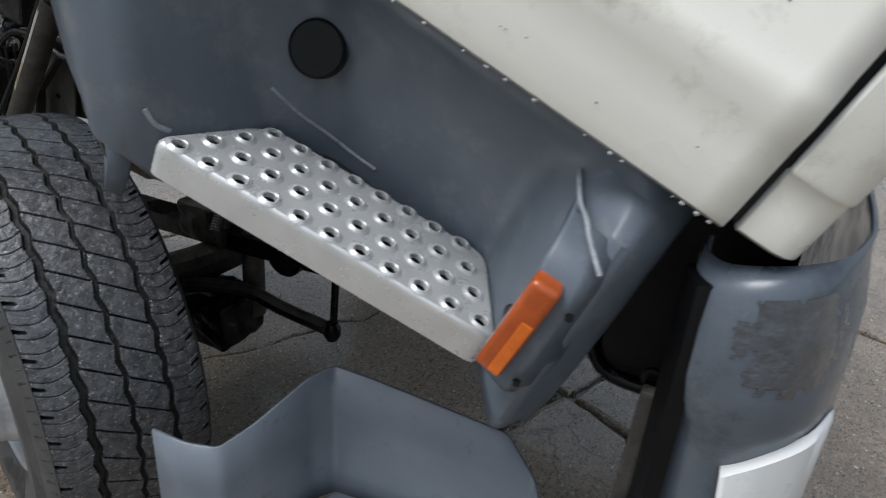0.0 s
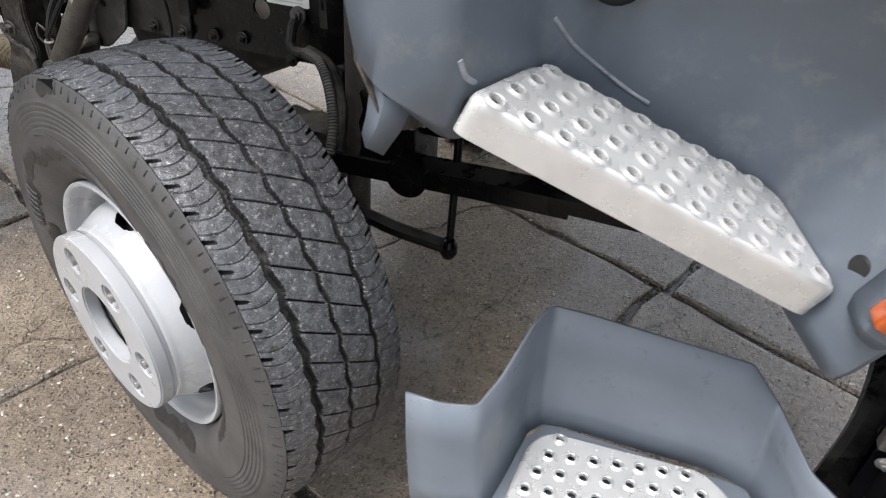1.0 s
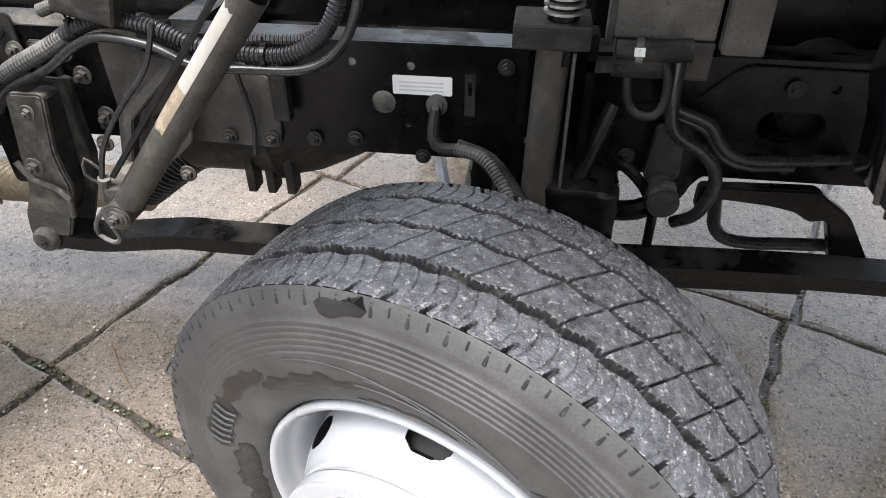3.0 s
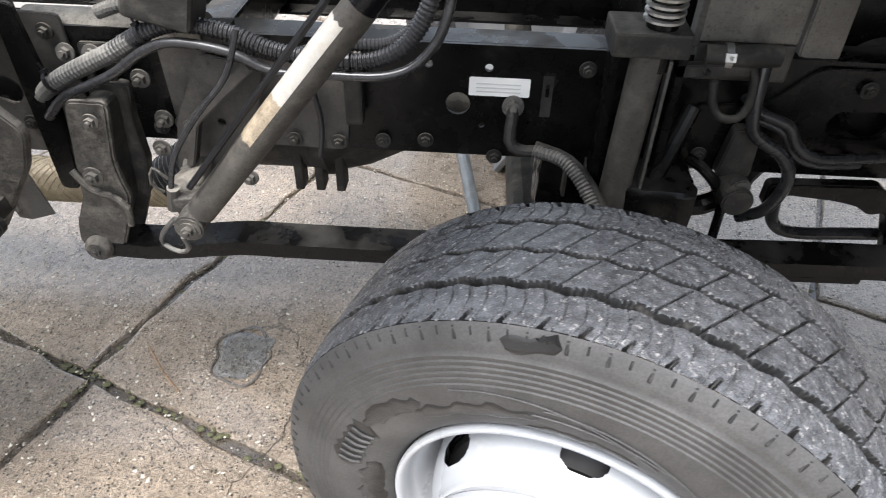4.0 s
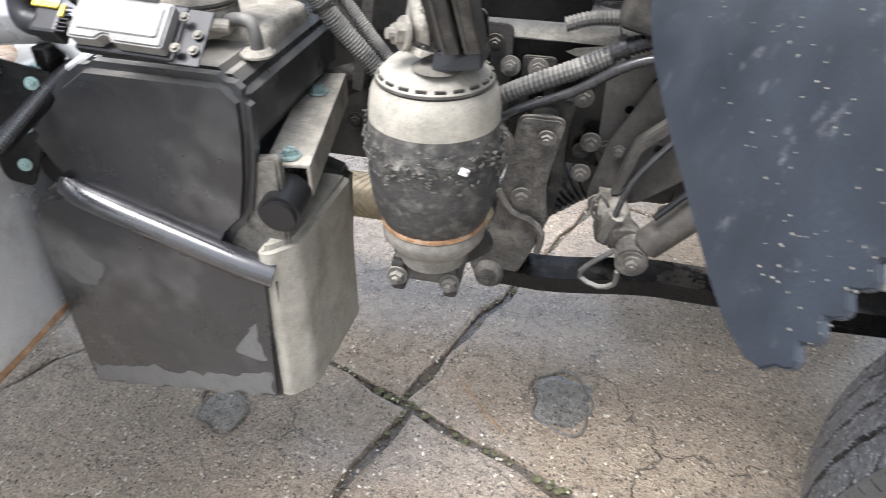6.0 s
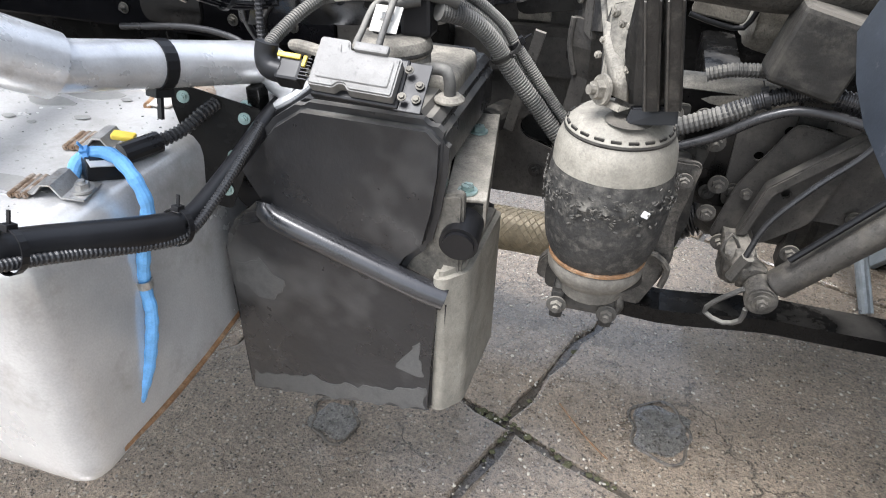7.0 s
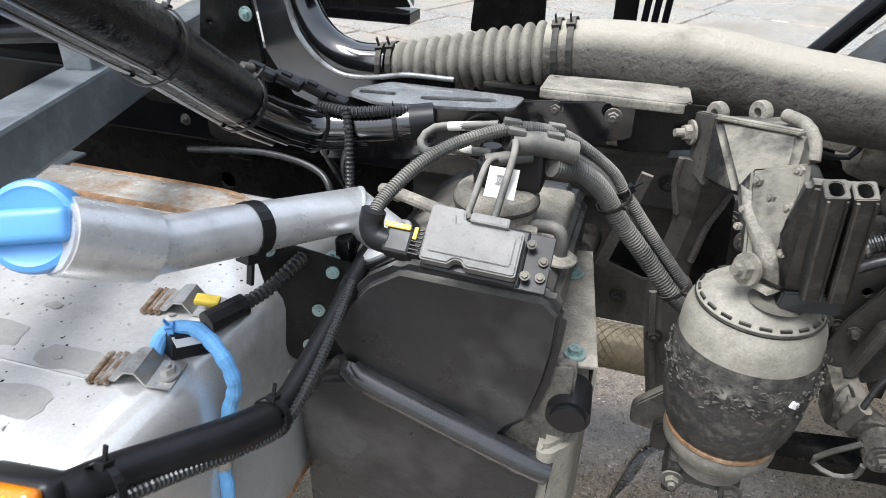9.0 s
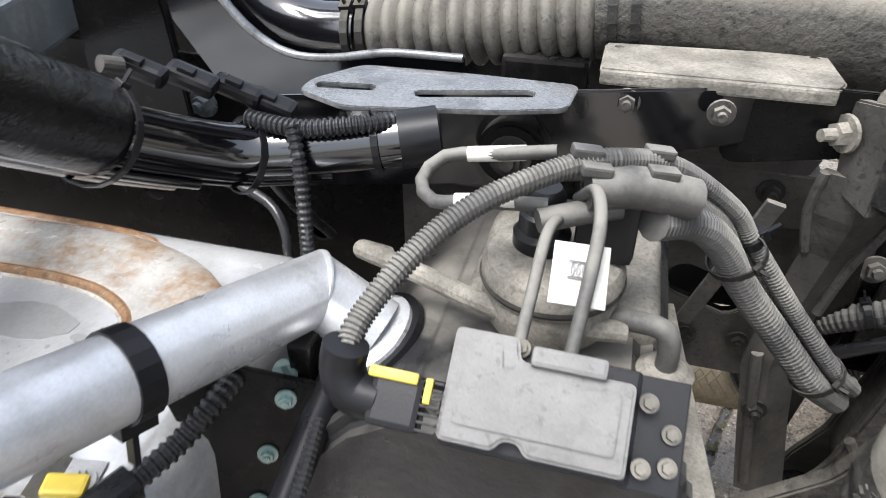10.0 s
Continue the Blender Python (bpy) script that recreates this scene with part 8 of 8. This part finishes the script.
LM = Matrix.Translation((-2.757, 0.532, 0.954)) @ pose(0, 0, 0, -26, -8, 2) @ Matrix.Scale(0.97, 4)
lampb = part("lamp_body", box((0.094, 0.036, 0.064), LM @ Matrix.Translation((0, 0.018, 0)), 0.012, 3), "black_plastic", marm, "black lamp housing", True)
part("lens", box((0.090, 0.020, 0.060), LM @ Matrix.Translation((0, -0.006, 0)), 0.011, 3), "amber_deep", lampb, "bright orange lamp lens", True)
bm = bmesh.new()
for i in range(-6, 7):
    for j in range(-4, 5):
        x, z = i * 0.0066 + (j % 2) * 0.0033, j * 0.0057
        if abs(x) < 0.036 and abs(z) < 0.023 and (abs(x) > 0.016 or abs(z) > 0.011):
            bmesh.ops.create_cone(bm, cap_ends=True, segments=6, radius1=0.0030, radius2=0.0018, depth=0.0024, matrix=LM @ Matrix.Translation((x, -0.0168, z)) @ pose(0, 0, 0, 90, 0, 0))
tagged(part("lens_cell", bm, "orange_reflector", lampb, "honeycomb of the lens"), kind="stuff")
part("lens_block", box((0.030, 0.004, 0.020), LM @ Matrix.Translation((0, -0.017, 0)), 0.001), "amber_deep", lampb)

# ---- air intake duct and what carries it ----
duct = thing("air_intake_duct", "dust-covered air intake duct with a corrugated sleeve", "air duct", at=(-2.4, 1.8, 1.1))
DL = [(-2.82, 1.45, 1.078, 0.040), (-2.70, 1.45, 1.098, 0.044), (-2.58, 1.45, 1.119, 0.050), (-2.50, 1.45, 1.133, 0.054), (-2.42, 1.45, 1.140, 0.060), (-2.346, 1.45, 1.138, 0.065), (-2.248, 1.45, 1.134, 0.065), (-2.151, 1.45, 1.119, 0.063), (-2.057, 1.45, 1.110, 0.058), (-1.91, 1.46, 1.097, 0.048), (-1.6, 1.55, 1.08, 0.046)]


solid = DL[3:]
bm = bmesh.new()
add_tube(bm, [p[:3] for p in solid], 0.07, seg=36, step=0.03, radius=lambda t: (lambda x: solid[min(int(x), 6)][3] * (1 - (x - min(int(x), 6))) + solid[min(int(x), 6) + 1][3] * (x - min(int(x), 6)))(t * 7))
part("duct", bm, "duct_dusty", duct, "beige dust-covered smooth duct", True)
for k in range(13):
    bm = bmesh.new()
    t = k / 12
    x = -2.765 + 0.255 * t
    z = 1.087 + 0.044 * t
    r = 0.042 + 0.013 * t
    m = Matrix.Translation((x, 1.45, z)) @ frame_from((0, 0, 0), (1, 0, 0.12))[0]
    add_lathe(bm, [(r - 0.009, -0.0107), (r - 0.006, -0.0085), (r - 0.0005, -0.0055), (r + 0.002, -0.0025), (r + 0.002, 0.0025), (r - 0.0005, 0.0055), (r - 0.006, 0.0085), (r - 0.009, 0.0107)], m, 36)
    part("sleeve_rib", bm, "sleeve_dusty", duct, "", True)
for x, z, r in ((-2.798, 1.082, 0.0425), (-2.778, 1.085, 0.043), (-2.482, 1.1355, 0.0575), (-2.458, 1.138, 0.059)):
    part("hose_clamp", add_band(bmesh.new(), (x, 1.45, z), (1, 0, 0.1), r, 0.010, 0.0025, True, (0, -0.5, 1)), "black_plastic" if x < -2.8 else "dusty_black", duct)
part("black_elbow", tube([(-2.79, 1.45, 1.083), (-2.86, 1.45, 1.082), (-2.92, 1.45, 1.105), (-2.965, 1.45, 1.16), (-2.985, 1.45, 1.25), (-2.99, 1.45, 1.5), (-2.99, 1.45, 1.7)], 0.041, seg=28), "black_gloss", duct, "glossy black plastic elbow", True)
stay = thing("duct_bracket", "black slotted steel bracket under the air duct", "bracket", at=(-2.5, 1.3, 1.06))
STAY = Matrix.Translation((-2.42, 1.285, 0)) @ pose(0, 0, 0, 0, 0, 14) @ upright(0)
part("web", plate(rounded([(-0.40, 1.00), (-0.06, 1.01), (0.02, 1.045), (0.09, 1.055), (0.095, 1.112), (-0.40, 1.100)], 0.015), 0.006, STAY, [(-0.18, 1.04, 0.007)], 0.002), "black_gloss", stay)
part("slotted_flange", plate(rounded([(-2.755, 1.195), (-2.70, 1.170), (-2.565, 1.195), (-2.505, 1.215), (-2.50, 1.275), (-2.60, 1.278), (-2.72, 1.275), (-2.755, 1.225)], 0.012), 0.005, Matrix.Translation((0, 0, 1.110)), [(-2.592, 1.228, 0.008, 0.048, 0.25), (-2.715, 1.215, 0.007, 0.022, 0.1)], 0.001), "flange_wet", stay, "wet black flange with long slots")
part("duct_saddle", plate(rounded([(-2.485, 1.300), (-2.272, 1.300), (-2.262, 1.318), (-2.266, 1.398), (-2.485, 1.382)], 0.006), 0.006, Matrix.Translation((0, 0, 1.119)), [(-2.47, 1.37, 0.003), (-2.28, 1.385, 0.003)], 0.002), "dust_beige", stay, "dusty beige saddle plate")
part("saddle_lip", box((0.212, 0.008, 0.014), Matrix.Translation((-2.378, 1.300, 1.111)), 0.003), "dust_beige", stay)
part("saddle_web", plate(rounded([(-2.36, 1.03), (-2.22, 1.055), (-2.215, 1.117), (-2.36, 1.117)], 0.025), 0.006, upright(1.305), [], 0.001), "black_paint", stay)
for x, z in ((-2.455, 1.096), (-2.369, 1.094)):
    part("bolt", bolt((x, 1.281, z), (0, -1, 0), 0.0085), "dusty_metal", stay)
part("round_boss", rod((-2.555, 1.225, 1.052), (-2.555, 1.26, 1.052), 0.034, 28, bevel=0.004), "black_paint", stay)
part("boss_bolt", bolt((-2.555, 1.225, 1.052), (0, -1, 0.1), 0.014), "dusty_black", stay)
HOOK = spline([(-2.93, 1.295, 1.60), (-2.93, 1.295, 1.32), (-2.909, 1.295, 1.235), (-2.890, 1.295, 1.168), (-2.850, 1.295, 1.123), (-2.805, 1.295, 1.105), (-2.75, 1.295, 1.108), (-2.70, 1.295, 1.117), (-2.62, 1.295, 1.118)], 0.02)
part("hook_arm", plate([(p.x, p.z) for p in HOOK] + [(-2.62, 1.04), (-2.82, 1.03), (-2.91, 1.06), (-2.955, 1.13), (-2.97, 1.25), (-2.975, 1.60)], 0.006, upright(1.30), [], 0.001), "black_gloss", stay, "curved black steel arm")
part("arm_edge", tube(HOOK, 0.0045, seg=10), "flange_wet", stay, "bright folded edge of the arm", True)
part("rail_post", box((0.10, 0.05, 0.22), Matrix.Translation((-2.55, 1.42, 0.98)), 0.006), "black_paint", stay)
mount = thing("mount_plate", "black steel lug plate with a large pale green bolt", "bracket", at=(-3.02, 1.3, 1.0))
part("plate", plate(rounded([(-3.10, 0.95), (-2.96, 0.95), (-2.965, 1.15), (-2.985, 1.265), (-3.06, 1.265), (-3.085, 1.15)], 0.03), 0.010, upright(1.30), [(-3.06, 1.17, 0.005)], 0.002), "black_paint", mount)
part("bolt", bolt((-3.025, 1.29, 1.235), (0, -1, 0), 0.015, True, 0.7), "zinc_bolt", mount)
part("bolt", bolt((-2.98, 1.29, 1.19), (0, -1, 0), 0.008), "zinc_bolt", mount)

# flecks of dirt and beads of water lying on the fuel tank
dirt_rnd = random.Random(41)
for nm, n_, mt, lo, hi, lab in (("dirt_fleck", 170, "pit_black", 0.0008, 0.0026, "dark flecks of dirt"), ("water_bead", 320, "tank_wet", 0.0012, 0.0034, "beads of rain water")):
    bm = bmesh.new()
    for k in range(n_):
        r = lo + (hi - lo) * dirt_rnd.random() ** 2
        m = Matrix.Translation((dirt_rnd.uniform(-3.35, -2.80), dirt_rnd.uniform(0.60, 1.05), 0.9152)) @ pose(0, 0, 0, 0, 0, dirt_rnd.uniform(0, 180)) @ Matrix.Diagonal((1.0, dirt_rnd.uniform(0.45, 1.0), 0.35, 1.0))
        bmesh.ops.create_icosphere(bm, subdivisions=1, radius=r, matrix=m)
    tagged(part(nm, bm, mt, ftank, lab, True), kind="stuff")

# ---- galvanised cross beam and black piping over the fuel tank ----
gbeam = thing("subframe_beam", "galvanised steel cross beam with a small bracket, wet on top", "beam", at=(-3.1, 1.2, 1.1))
GB = Matrix.Translation((-3.25, 1.56, 1.115)) @ pose(0, 0, 0, 0, 0, 17)
part("beam", box((0.065, 2.0, 0.072), GB, 0.006), "galvanised", gbeam)
part("bracket", box((0.04, 0.07, 0.05), GB @ Matrix.Translation((0.0, -0.52, 0.060)), 0.004), "galvanised", gbeam)
part("post", box((0.06, 0.06, 0.30), Matrix.Translation((-3.135, 1.47, 1.0)), 0.005), "black_paint", gbeam)
bundle = thing("pipe_bundle", "bundle of wet black pipes strapped together", "pipes", at=(-2.8, 1.12, 1.08))
PB = [(-2.622, 1.160, 1.094), (-2.66, 1.150, 1.089), (-2.715, 1.135, 1.083), (-2.772, 1.114, 1.083), (-2.803, 1.068, 1.108), (-2.815, 1.003, 1.150), (-2.817, 0.930, 1.203), (-2.810, 0.860, 1.252), (-2.797, 0.780, 1.300), (-2.780, 0.660, 1.375), (-2.765, 0.550, 1.440)]
part("main_pipe", tube(PB, 0.0235, seg=28), "black_gloss", bundle, "thick glossy black pipe", True)
for dx, dz, r in ((-0.020, -0.016, 0.006), (-0.004, -0.029, 0.007), (0.018, 0.016, 0.005), (0.016, -0.024, 0.006), (-0.024, 0.004, 0.006)):
    part("thin_line", tube([(x + dx, y, z + dz) for x, y, z in PB[2:]], r, seg=10), "black_wet", bundle, "", True)
part("wrapping", tube(PB[5:], 0.036, seg=28), "black_wrap", bundle, "black taped wrapping round the pipes", True)
for dx, dz, r in ((-0.030, -0.024, 0.006), (-0.012, -0.038, 0.007), (0.012, -0.036, 0.005)):
    part("thin_line", tube([(x + dx, y, z + dz) for x, y, z in PB[4:]], r, seg=10), "black_gloss", bundle, "", True)
for i, r in ((1, 0.025), (3, 0.033), (5, 0.038), (7, 0.041)):
    p, q = Vector(PB[i]), Vector(PB[i + 1])
    part("cable_tie", add_band(bmesh.new(), p + Vector((0, 0, -0.004 * (i > 2))), q - p, r, 0.006, 0.0016, True, (0.3, -0.3, 1)), "black_plastic", bundle)
part("cut_end", lathe([(0.0, 0.004), (0.014, 0.004), (0.020, 0.016), (0.0255, 0.014), (0.0255, -0.02)], Matrix.Translation(PB[0]) @ frame_from((0, 0, 0), (0.93, 0.35, 0.1))[0], 28), "black_plastic", bundle, "open end of the sleeve", True)
hose("wiring_hose", "short black corrugated hose bending out of the bundle", [(-2.765, 1.120, 1.112), (-2.715, 1.116, 1.110), (-2.668, 1.128, 1.114), (-2.642, 1.155, 1.108), (-2.629, 1.188, 1.082), (-2.626, 1.205, 1.050)], 0.0072, "hose_black", 0.0009, 0.005)
hose("wiring_hose", "thin black corrugated hose hanging behind the filler tube", [(-2.72, 1.11, 1.115), (-2.712, 1.10, 1.09), (-2.708, 1.09, 1.04), (-2.71, 1.085, 0.98), (-2.715, 1.07, 0.92)], 0.006, "hose_black", 0.0008, 0.006)
plug = thing("cable_connector", "black cable connectors in a row on the pipe bundle", "connector", at=(-2.84, 1.09, 1.15))
for k, (x, y, z) in enumerate(((-2.752, 1.140, 1.118), (-2.776, 1.130, 1.132), (-2.800, 1.104, 1.149), (-2.822, 1.074, 1.166))):
    part("plug", box((0.042, 0.016 if k % 2 else 0.02, 0.015), Matrix.Translation((x, y, z)) @ pose(0, 0, 0, 10, 22, 8), 0.005), "black_plastic", plug)
    part("latch", box((0.014, 0.008, 0.005), Matrix.Translation((x, y - 0.004, z + 0.009)) @ pose(0, 0, 0, 10, 22, 8), 0.001), "black_plastic", plug)
part("cap", rod((-2.828, 1.062, 1.172), (-2.834, 1.048, 1.178), 0.0065, 14), "dusty_metal", plug)
for pts in ([(-2.72, 1.17, 1.06), (-2.76, 1.19, 1.02), (-2.78, 1.22, 0.96), (-2.77, 1.26, 0.90)], [(-2.78, 1.16, 1.05), (-2.80, 1.2, 1.0), (-2.79, 1.25, 0.92)], [(-3.1, 1.24, 0.955), (-2.95, 1.25, 0.965), (-2.85, 1.24, 0.955), (-2.81, 1.22, 0.93), (-2.80, 1.2, 0.88)]):
    hose("cable", "thin black cable behind the tanks", pts, 0.006, "hose_black", cat="cable")
# outer plate on the rail behind
tagged(part("rail_bracket", plate(rounded([(-3.3, 0.98), (-2.86, 0.98), (-2.84, 1.04), (-2.95, 1.06), (-3.3, 1.07)], 0.015), 0.008, upright(1.38), [], 0.001), "black_paint"), "black steel bracket plate above the fuel tank", "bracket")
for x in (-3.05, -2.99):
    tagged(part("bracket_bolt", bolt((x, 1.37, 1.0), (0, -1, 0), 0.013), "galvanised"), "bright steel bolt in a black bracket", "bolt", "bracket bolts")
# backings added inside the rail so its holes look dark, not bright with ground
tagged(part("rail_backing", box((0.22, 0.006, 0.16), Matrix.Translation((-2.28, 1.54, 0.76)), 0.002), "frame_dirt"), "added dust-coloured backing that keeps a chassis rail hole dark", "plate", "rail plates")
tagged(part("rail_backing", box((0.30, 0.006, 0.16), Matrix.Translation((-3.290, 1.60, 0.724)), 0.002), "black_paint"), "added black backing that keeps a chassis rail hole dark", "plate", "rail plates")
spacer = thing("rail_spacer", "wet black steel spacer on the chassis rail", "beam", at=(-3.40, 1.46, 0.90))
part("web", box((1.3, 0.06, 0.13), Matrix.Translation((-3.40, 1.46, 0.952)), 0.006), "black_wet", spacer)
part("front_web", box((0.535, 0.05, 0.078), Matrix.Translation((-2.482, 1.465, 0.924)), 0.004), "frame_dirt", spacer, "dusty front end of the spacer")
part("end_plate", plate(rounded([(-2.43, 0.962), (-2.232, 0.962), (-2.222, 0.985), (-2.43, 0.972)], 0.004), 0.05, upright(1.44), [], 0.001), "frame_dirt", spacer)
part("bolt", bolt((-2.267, 1.44, 0.936), (0, -1, 0), 0.011), "dusty_black", spacer)
for x in (-3.25, -3.12, -2.98, -2.84):
    part("bolt", bolt((x, 1.428, 0.93), (0, -1, 0), 0.008), "dusty_metal", spacer)
# block standing on the spacer behind the hoses
block = thing("rail_block", "grey steel block with a pale beige panel on the chassis rail", "block", at=(-2.36, 1.5, 0.975))
part("body", box((0.165, 0.10, 0.066), Matrix.Translation((-2.355, 1.515, 1.008)), 0.006), "frame_dirt", block)
part("panel", box((0.062, 0.006, 0.050), Matrix.Translation((-2.352, 1.463, 1.008)), 0.002), "dust_beige", block, "pale beige panel")
part("ribbed_end", box((0.014, 0.03, 0.04), Matrix.Translation((-2.432, 1.50, 1.012)), 0.002), "black_plastic", block)
# far side
farp = thing("far_bracket", "black steel bracket plate with holes on the far rail", "bracket", at=(-2.85, 2.25, 0.9))
part("plate", plate(rounded([(-2.867, 0.98), (-2.856, 1.097), (-2.885, 1.125), (-2.948, 1.137), (-3.041, 1.162), (-3.10, 1.20), (-3.10, 1.45), (-2.60, 1.45), (-2.60, 1.228), (-2.53, 1.222), (-2.512, 1.203), (-2.514, 1.184), (-2.532, 1.170), (-2.60, 1.156), (-2.638, 1.13), (-2.648, 1.09), (-2.646, 0.98)], 0.012), 0.010, upright(2.27), [(-2.634, 1.19, 0.0075), (-2.541, 1.188, 0.0075)], 0.001), "black_paint", farp)
part("bolt", bolt((-2.73, 2.265, 1.164), (0, -1, 0), 0.018), "black_wet", farp)
part("side_plate", plate(rounded([(-3.30, 1.03), (-3.012, 1.056), (-3.10, 1.20), (-3.10, 1.45), (-3.30, 1.45)], 0.004), 0.008, upright(2.15), [(-3.208, 1.127, 0.009), (-3.149, 1.125, 0.009), (-3.093, 1.124, 0.009)], 0.001), "black_paint", farp, "black plate with three holes")
part("gusset", plate(rounded([(-3.008, 1.056), (-3.002, 1.176), (-3.06, 1.135)], 0.003), 0.006, upright(2.165), [], 0.001), "galvanised", farp, "pale triangular gusset")
part("shelf", box((0.30, 0.09, 0.03), Matrix.Translation((-3.14, 2.13, 1.036)), 0.004), "black_wet", farp)
farh = thing("far_air_spring_lock", "black cab lock arm on the far side", "bracket", at=(-2.35, 2.3, 0.9))
part("arm", plate(rounded([(-2.457, 0.90), (-2.395, 0.90), (-2.395, 1.12), (-2.382, 1.20), (-2.405, 1.25), (-2.438, 1.20), (-2.458, 1.147)], 0.015), 0.05, upright(2.26), [], 0.006), "black_paint", farh)
part("roller", rod((-2.355, 2.22, 1.222), (-2.355, 2.33, 1.222), 0.046, 24, bevel=0.006), "black_plastic", farh)
part("roller_pin", rod((-2.355, 2.205, 1.222), (-2.355, 2.22, 1.222), 0.014, 16), "dusty_metal", farh)
for x, z in ((-2.372, 1.07), (-2.345, 1.085), (-2.318, 1.09)):
    part("lever", box((0.018, 0.04, 0.20), Matrix.Translation((x, 2.235, z)) @ pose(0, 0, 0, 0, 4, 0), 0.005), "black_wet", farh)
diag = thing("far_stay", "black tubular stay rising on the far side", "stay", at=(-1.9, 2.5, 1.05))
part("tube", rod((-2.02, 2.45, 0.804), (-1.58, 2.45, 1.366), 0.0325, 24), "black_wet", diag)
fmud = thing("far_mudguard", "black plastic mudguard of the far front wheel", "mudguard", at=(-1.5, 2.85, 0.9))
rows = []
for k in range(15):
    a = radians(10 + 160 * k / 14)
    rows.append([(-1.2 - 0.55 * math.cos(a), y, 0.55 + 0.52 * math.sin(a)) for y in (2.72, 2.85, 3.0, 3.1)])
sheet("shell", rows, 0.006, "black_plastic", fmud)
for k in range(7):
    y, z = 1.62 + 0.05 * k, 1.06 + 0.02 * math.sin(k * 1.7)
    hose("cable", "thin grey cable beside the engine", [(-1.9, y, z), (-1.82, y + 0.03, z + 0.04 * math.sin(k)), (-1.72, y + 0.01, z + 0.03), (-1.6, y + 0.05, z - 0.02), (-1.45, y, z - 0.05)], 0.007, "hose_dusty" if k % 2 else "hose_black", cat="cable")
side_box = thing("engine_side_box", "dusty dark plastic cover beside the duct", "cover", at=(-1.9, 1.45, 0.9))
part("cover", box((0.12, 0.09, 0.13), Matrix.Translation((-1.875, 1.40, 1.00)) @ pose(0, 0, 0, 0, 14, 0), 0.012, 3), "dusty_black", side_box)
part("foot", box((0.05, 0.05, 0.06), Matrix.Translation((-1.83, 1.48, 0.87)), 0.004), "dusty_black", side_box)

over = thing("body_subframe", "wet black underside frame of the truck body", "subframe", at=(-3.9, 1.6, 1.3))
part("cross_bearer", box((0.9, 1.7, 0.10), Matrix.Translation((-3.85, 1.75, 1.40)), 0.01), "black_wet", over)
part("side_bearer", box((0.9, 0.08, 0.16), Matrix.Translation((-3.85, 0.98, 1.34)), 0.008), "black_wet", over)
# thin glossy black pipe that runs across to the pipe bundle
part("light_bar", tube([(-3.6, 0.95, 1.19), (-3.26, 0.95, 1.195), (-3.10, 0.95, 1.215), (-2.98, 0.95, 1.225), (-2.85, 0.95, 1.215)], 0.012, seg=12), "black_wet", over, "", True)

pale = thing("engine_cover", "pale dusty beige cover between the engine and the air duct", "cover", at=(-1.93, 1.62, 0.9))
part("shell", lump((0.16, 0.12, 0.11), Matrix.Translation((-1.885, 1.62, 0.985)) @ pose(0, 0, 0, 8, 10, 6), 4.0, 0.008, 4, 0.025), "dust_beige", pale, "", True)
part("panel", plate(rounded([(-2.075, 1.00), (-1.975, 0.985), (-1.965, 1.03), (-2.06, 1.055)], 0.012), 0.012, upright(1.56), [], 0.003), "dust_beige", pale)
part("rim", tube([(-2.075, 1.553, 1.0), (-2.02, 1.55, 0.986), (-1.975, 1.553, 0.983), (-1.958, 1.553, 1.02)], 0.005, seg=10), "black_plastic", pale)
hose("wiring_hose", "black corrugated hose passing below the pale cover", [(-2.03, 1.44, 0.925), (-1.99, 1.44, 0.938), (-1.94, 1.45, 0.94), (-1.88, 1.47, 0.945), (-1.82, 1.5, 0.96)], 0.012, "hose_dusty", 0.001, 0.007)

part("side_panel", plate(rounded([(-4.9, 0.45), (-3.97, 0.80), (-3.80, 0.95), (-3.66, 1.35), (-4.9, 1.35)], 0.03), 0.02, upright(2.0), [], 0.003), "black_wet", over, "black underside panel of the body")
for x in (-3.98, -3.88):
    part("hanging_cable", tube([(x, 1.94, 1.30), (x - 0.03, 1.93, 1.15), (x - 0.01, 1.92, 1.02), (x - 0.07, 1.93, 0.94)], 0.009, seg=8), "black_wet", over, "", True)
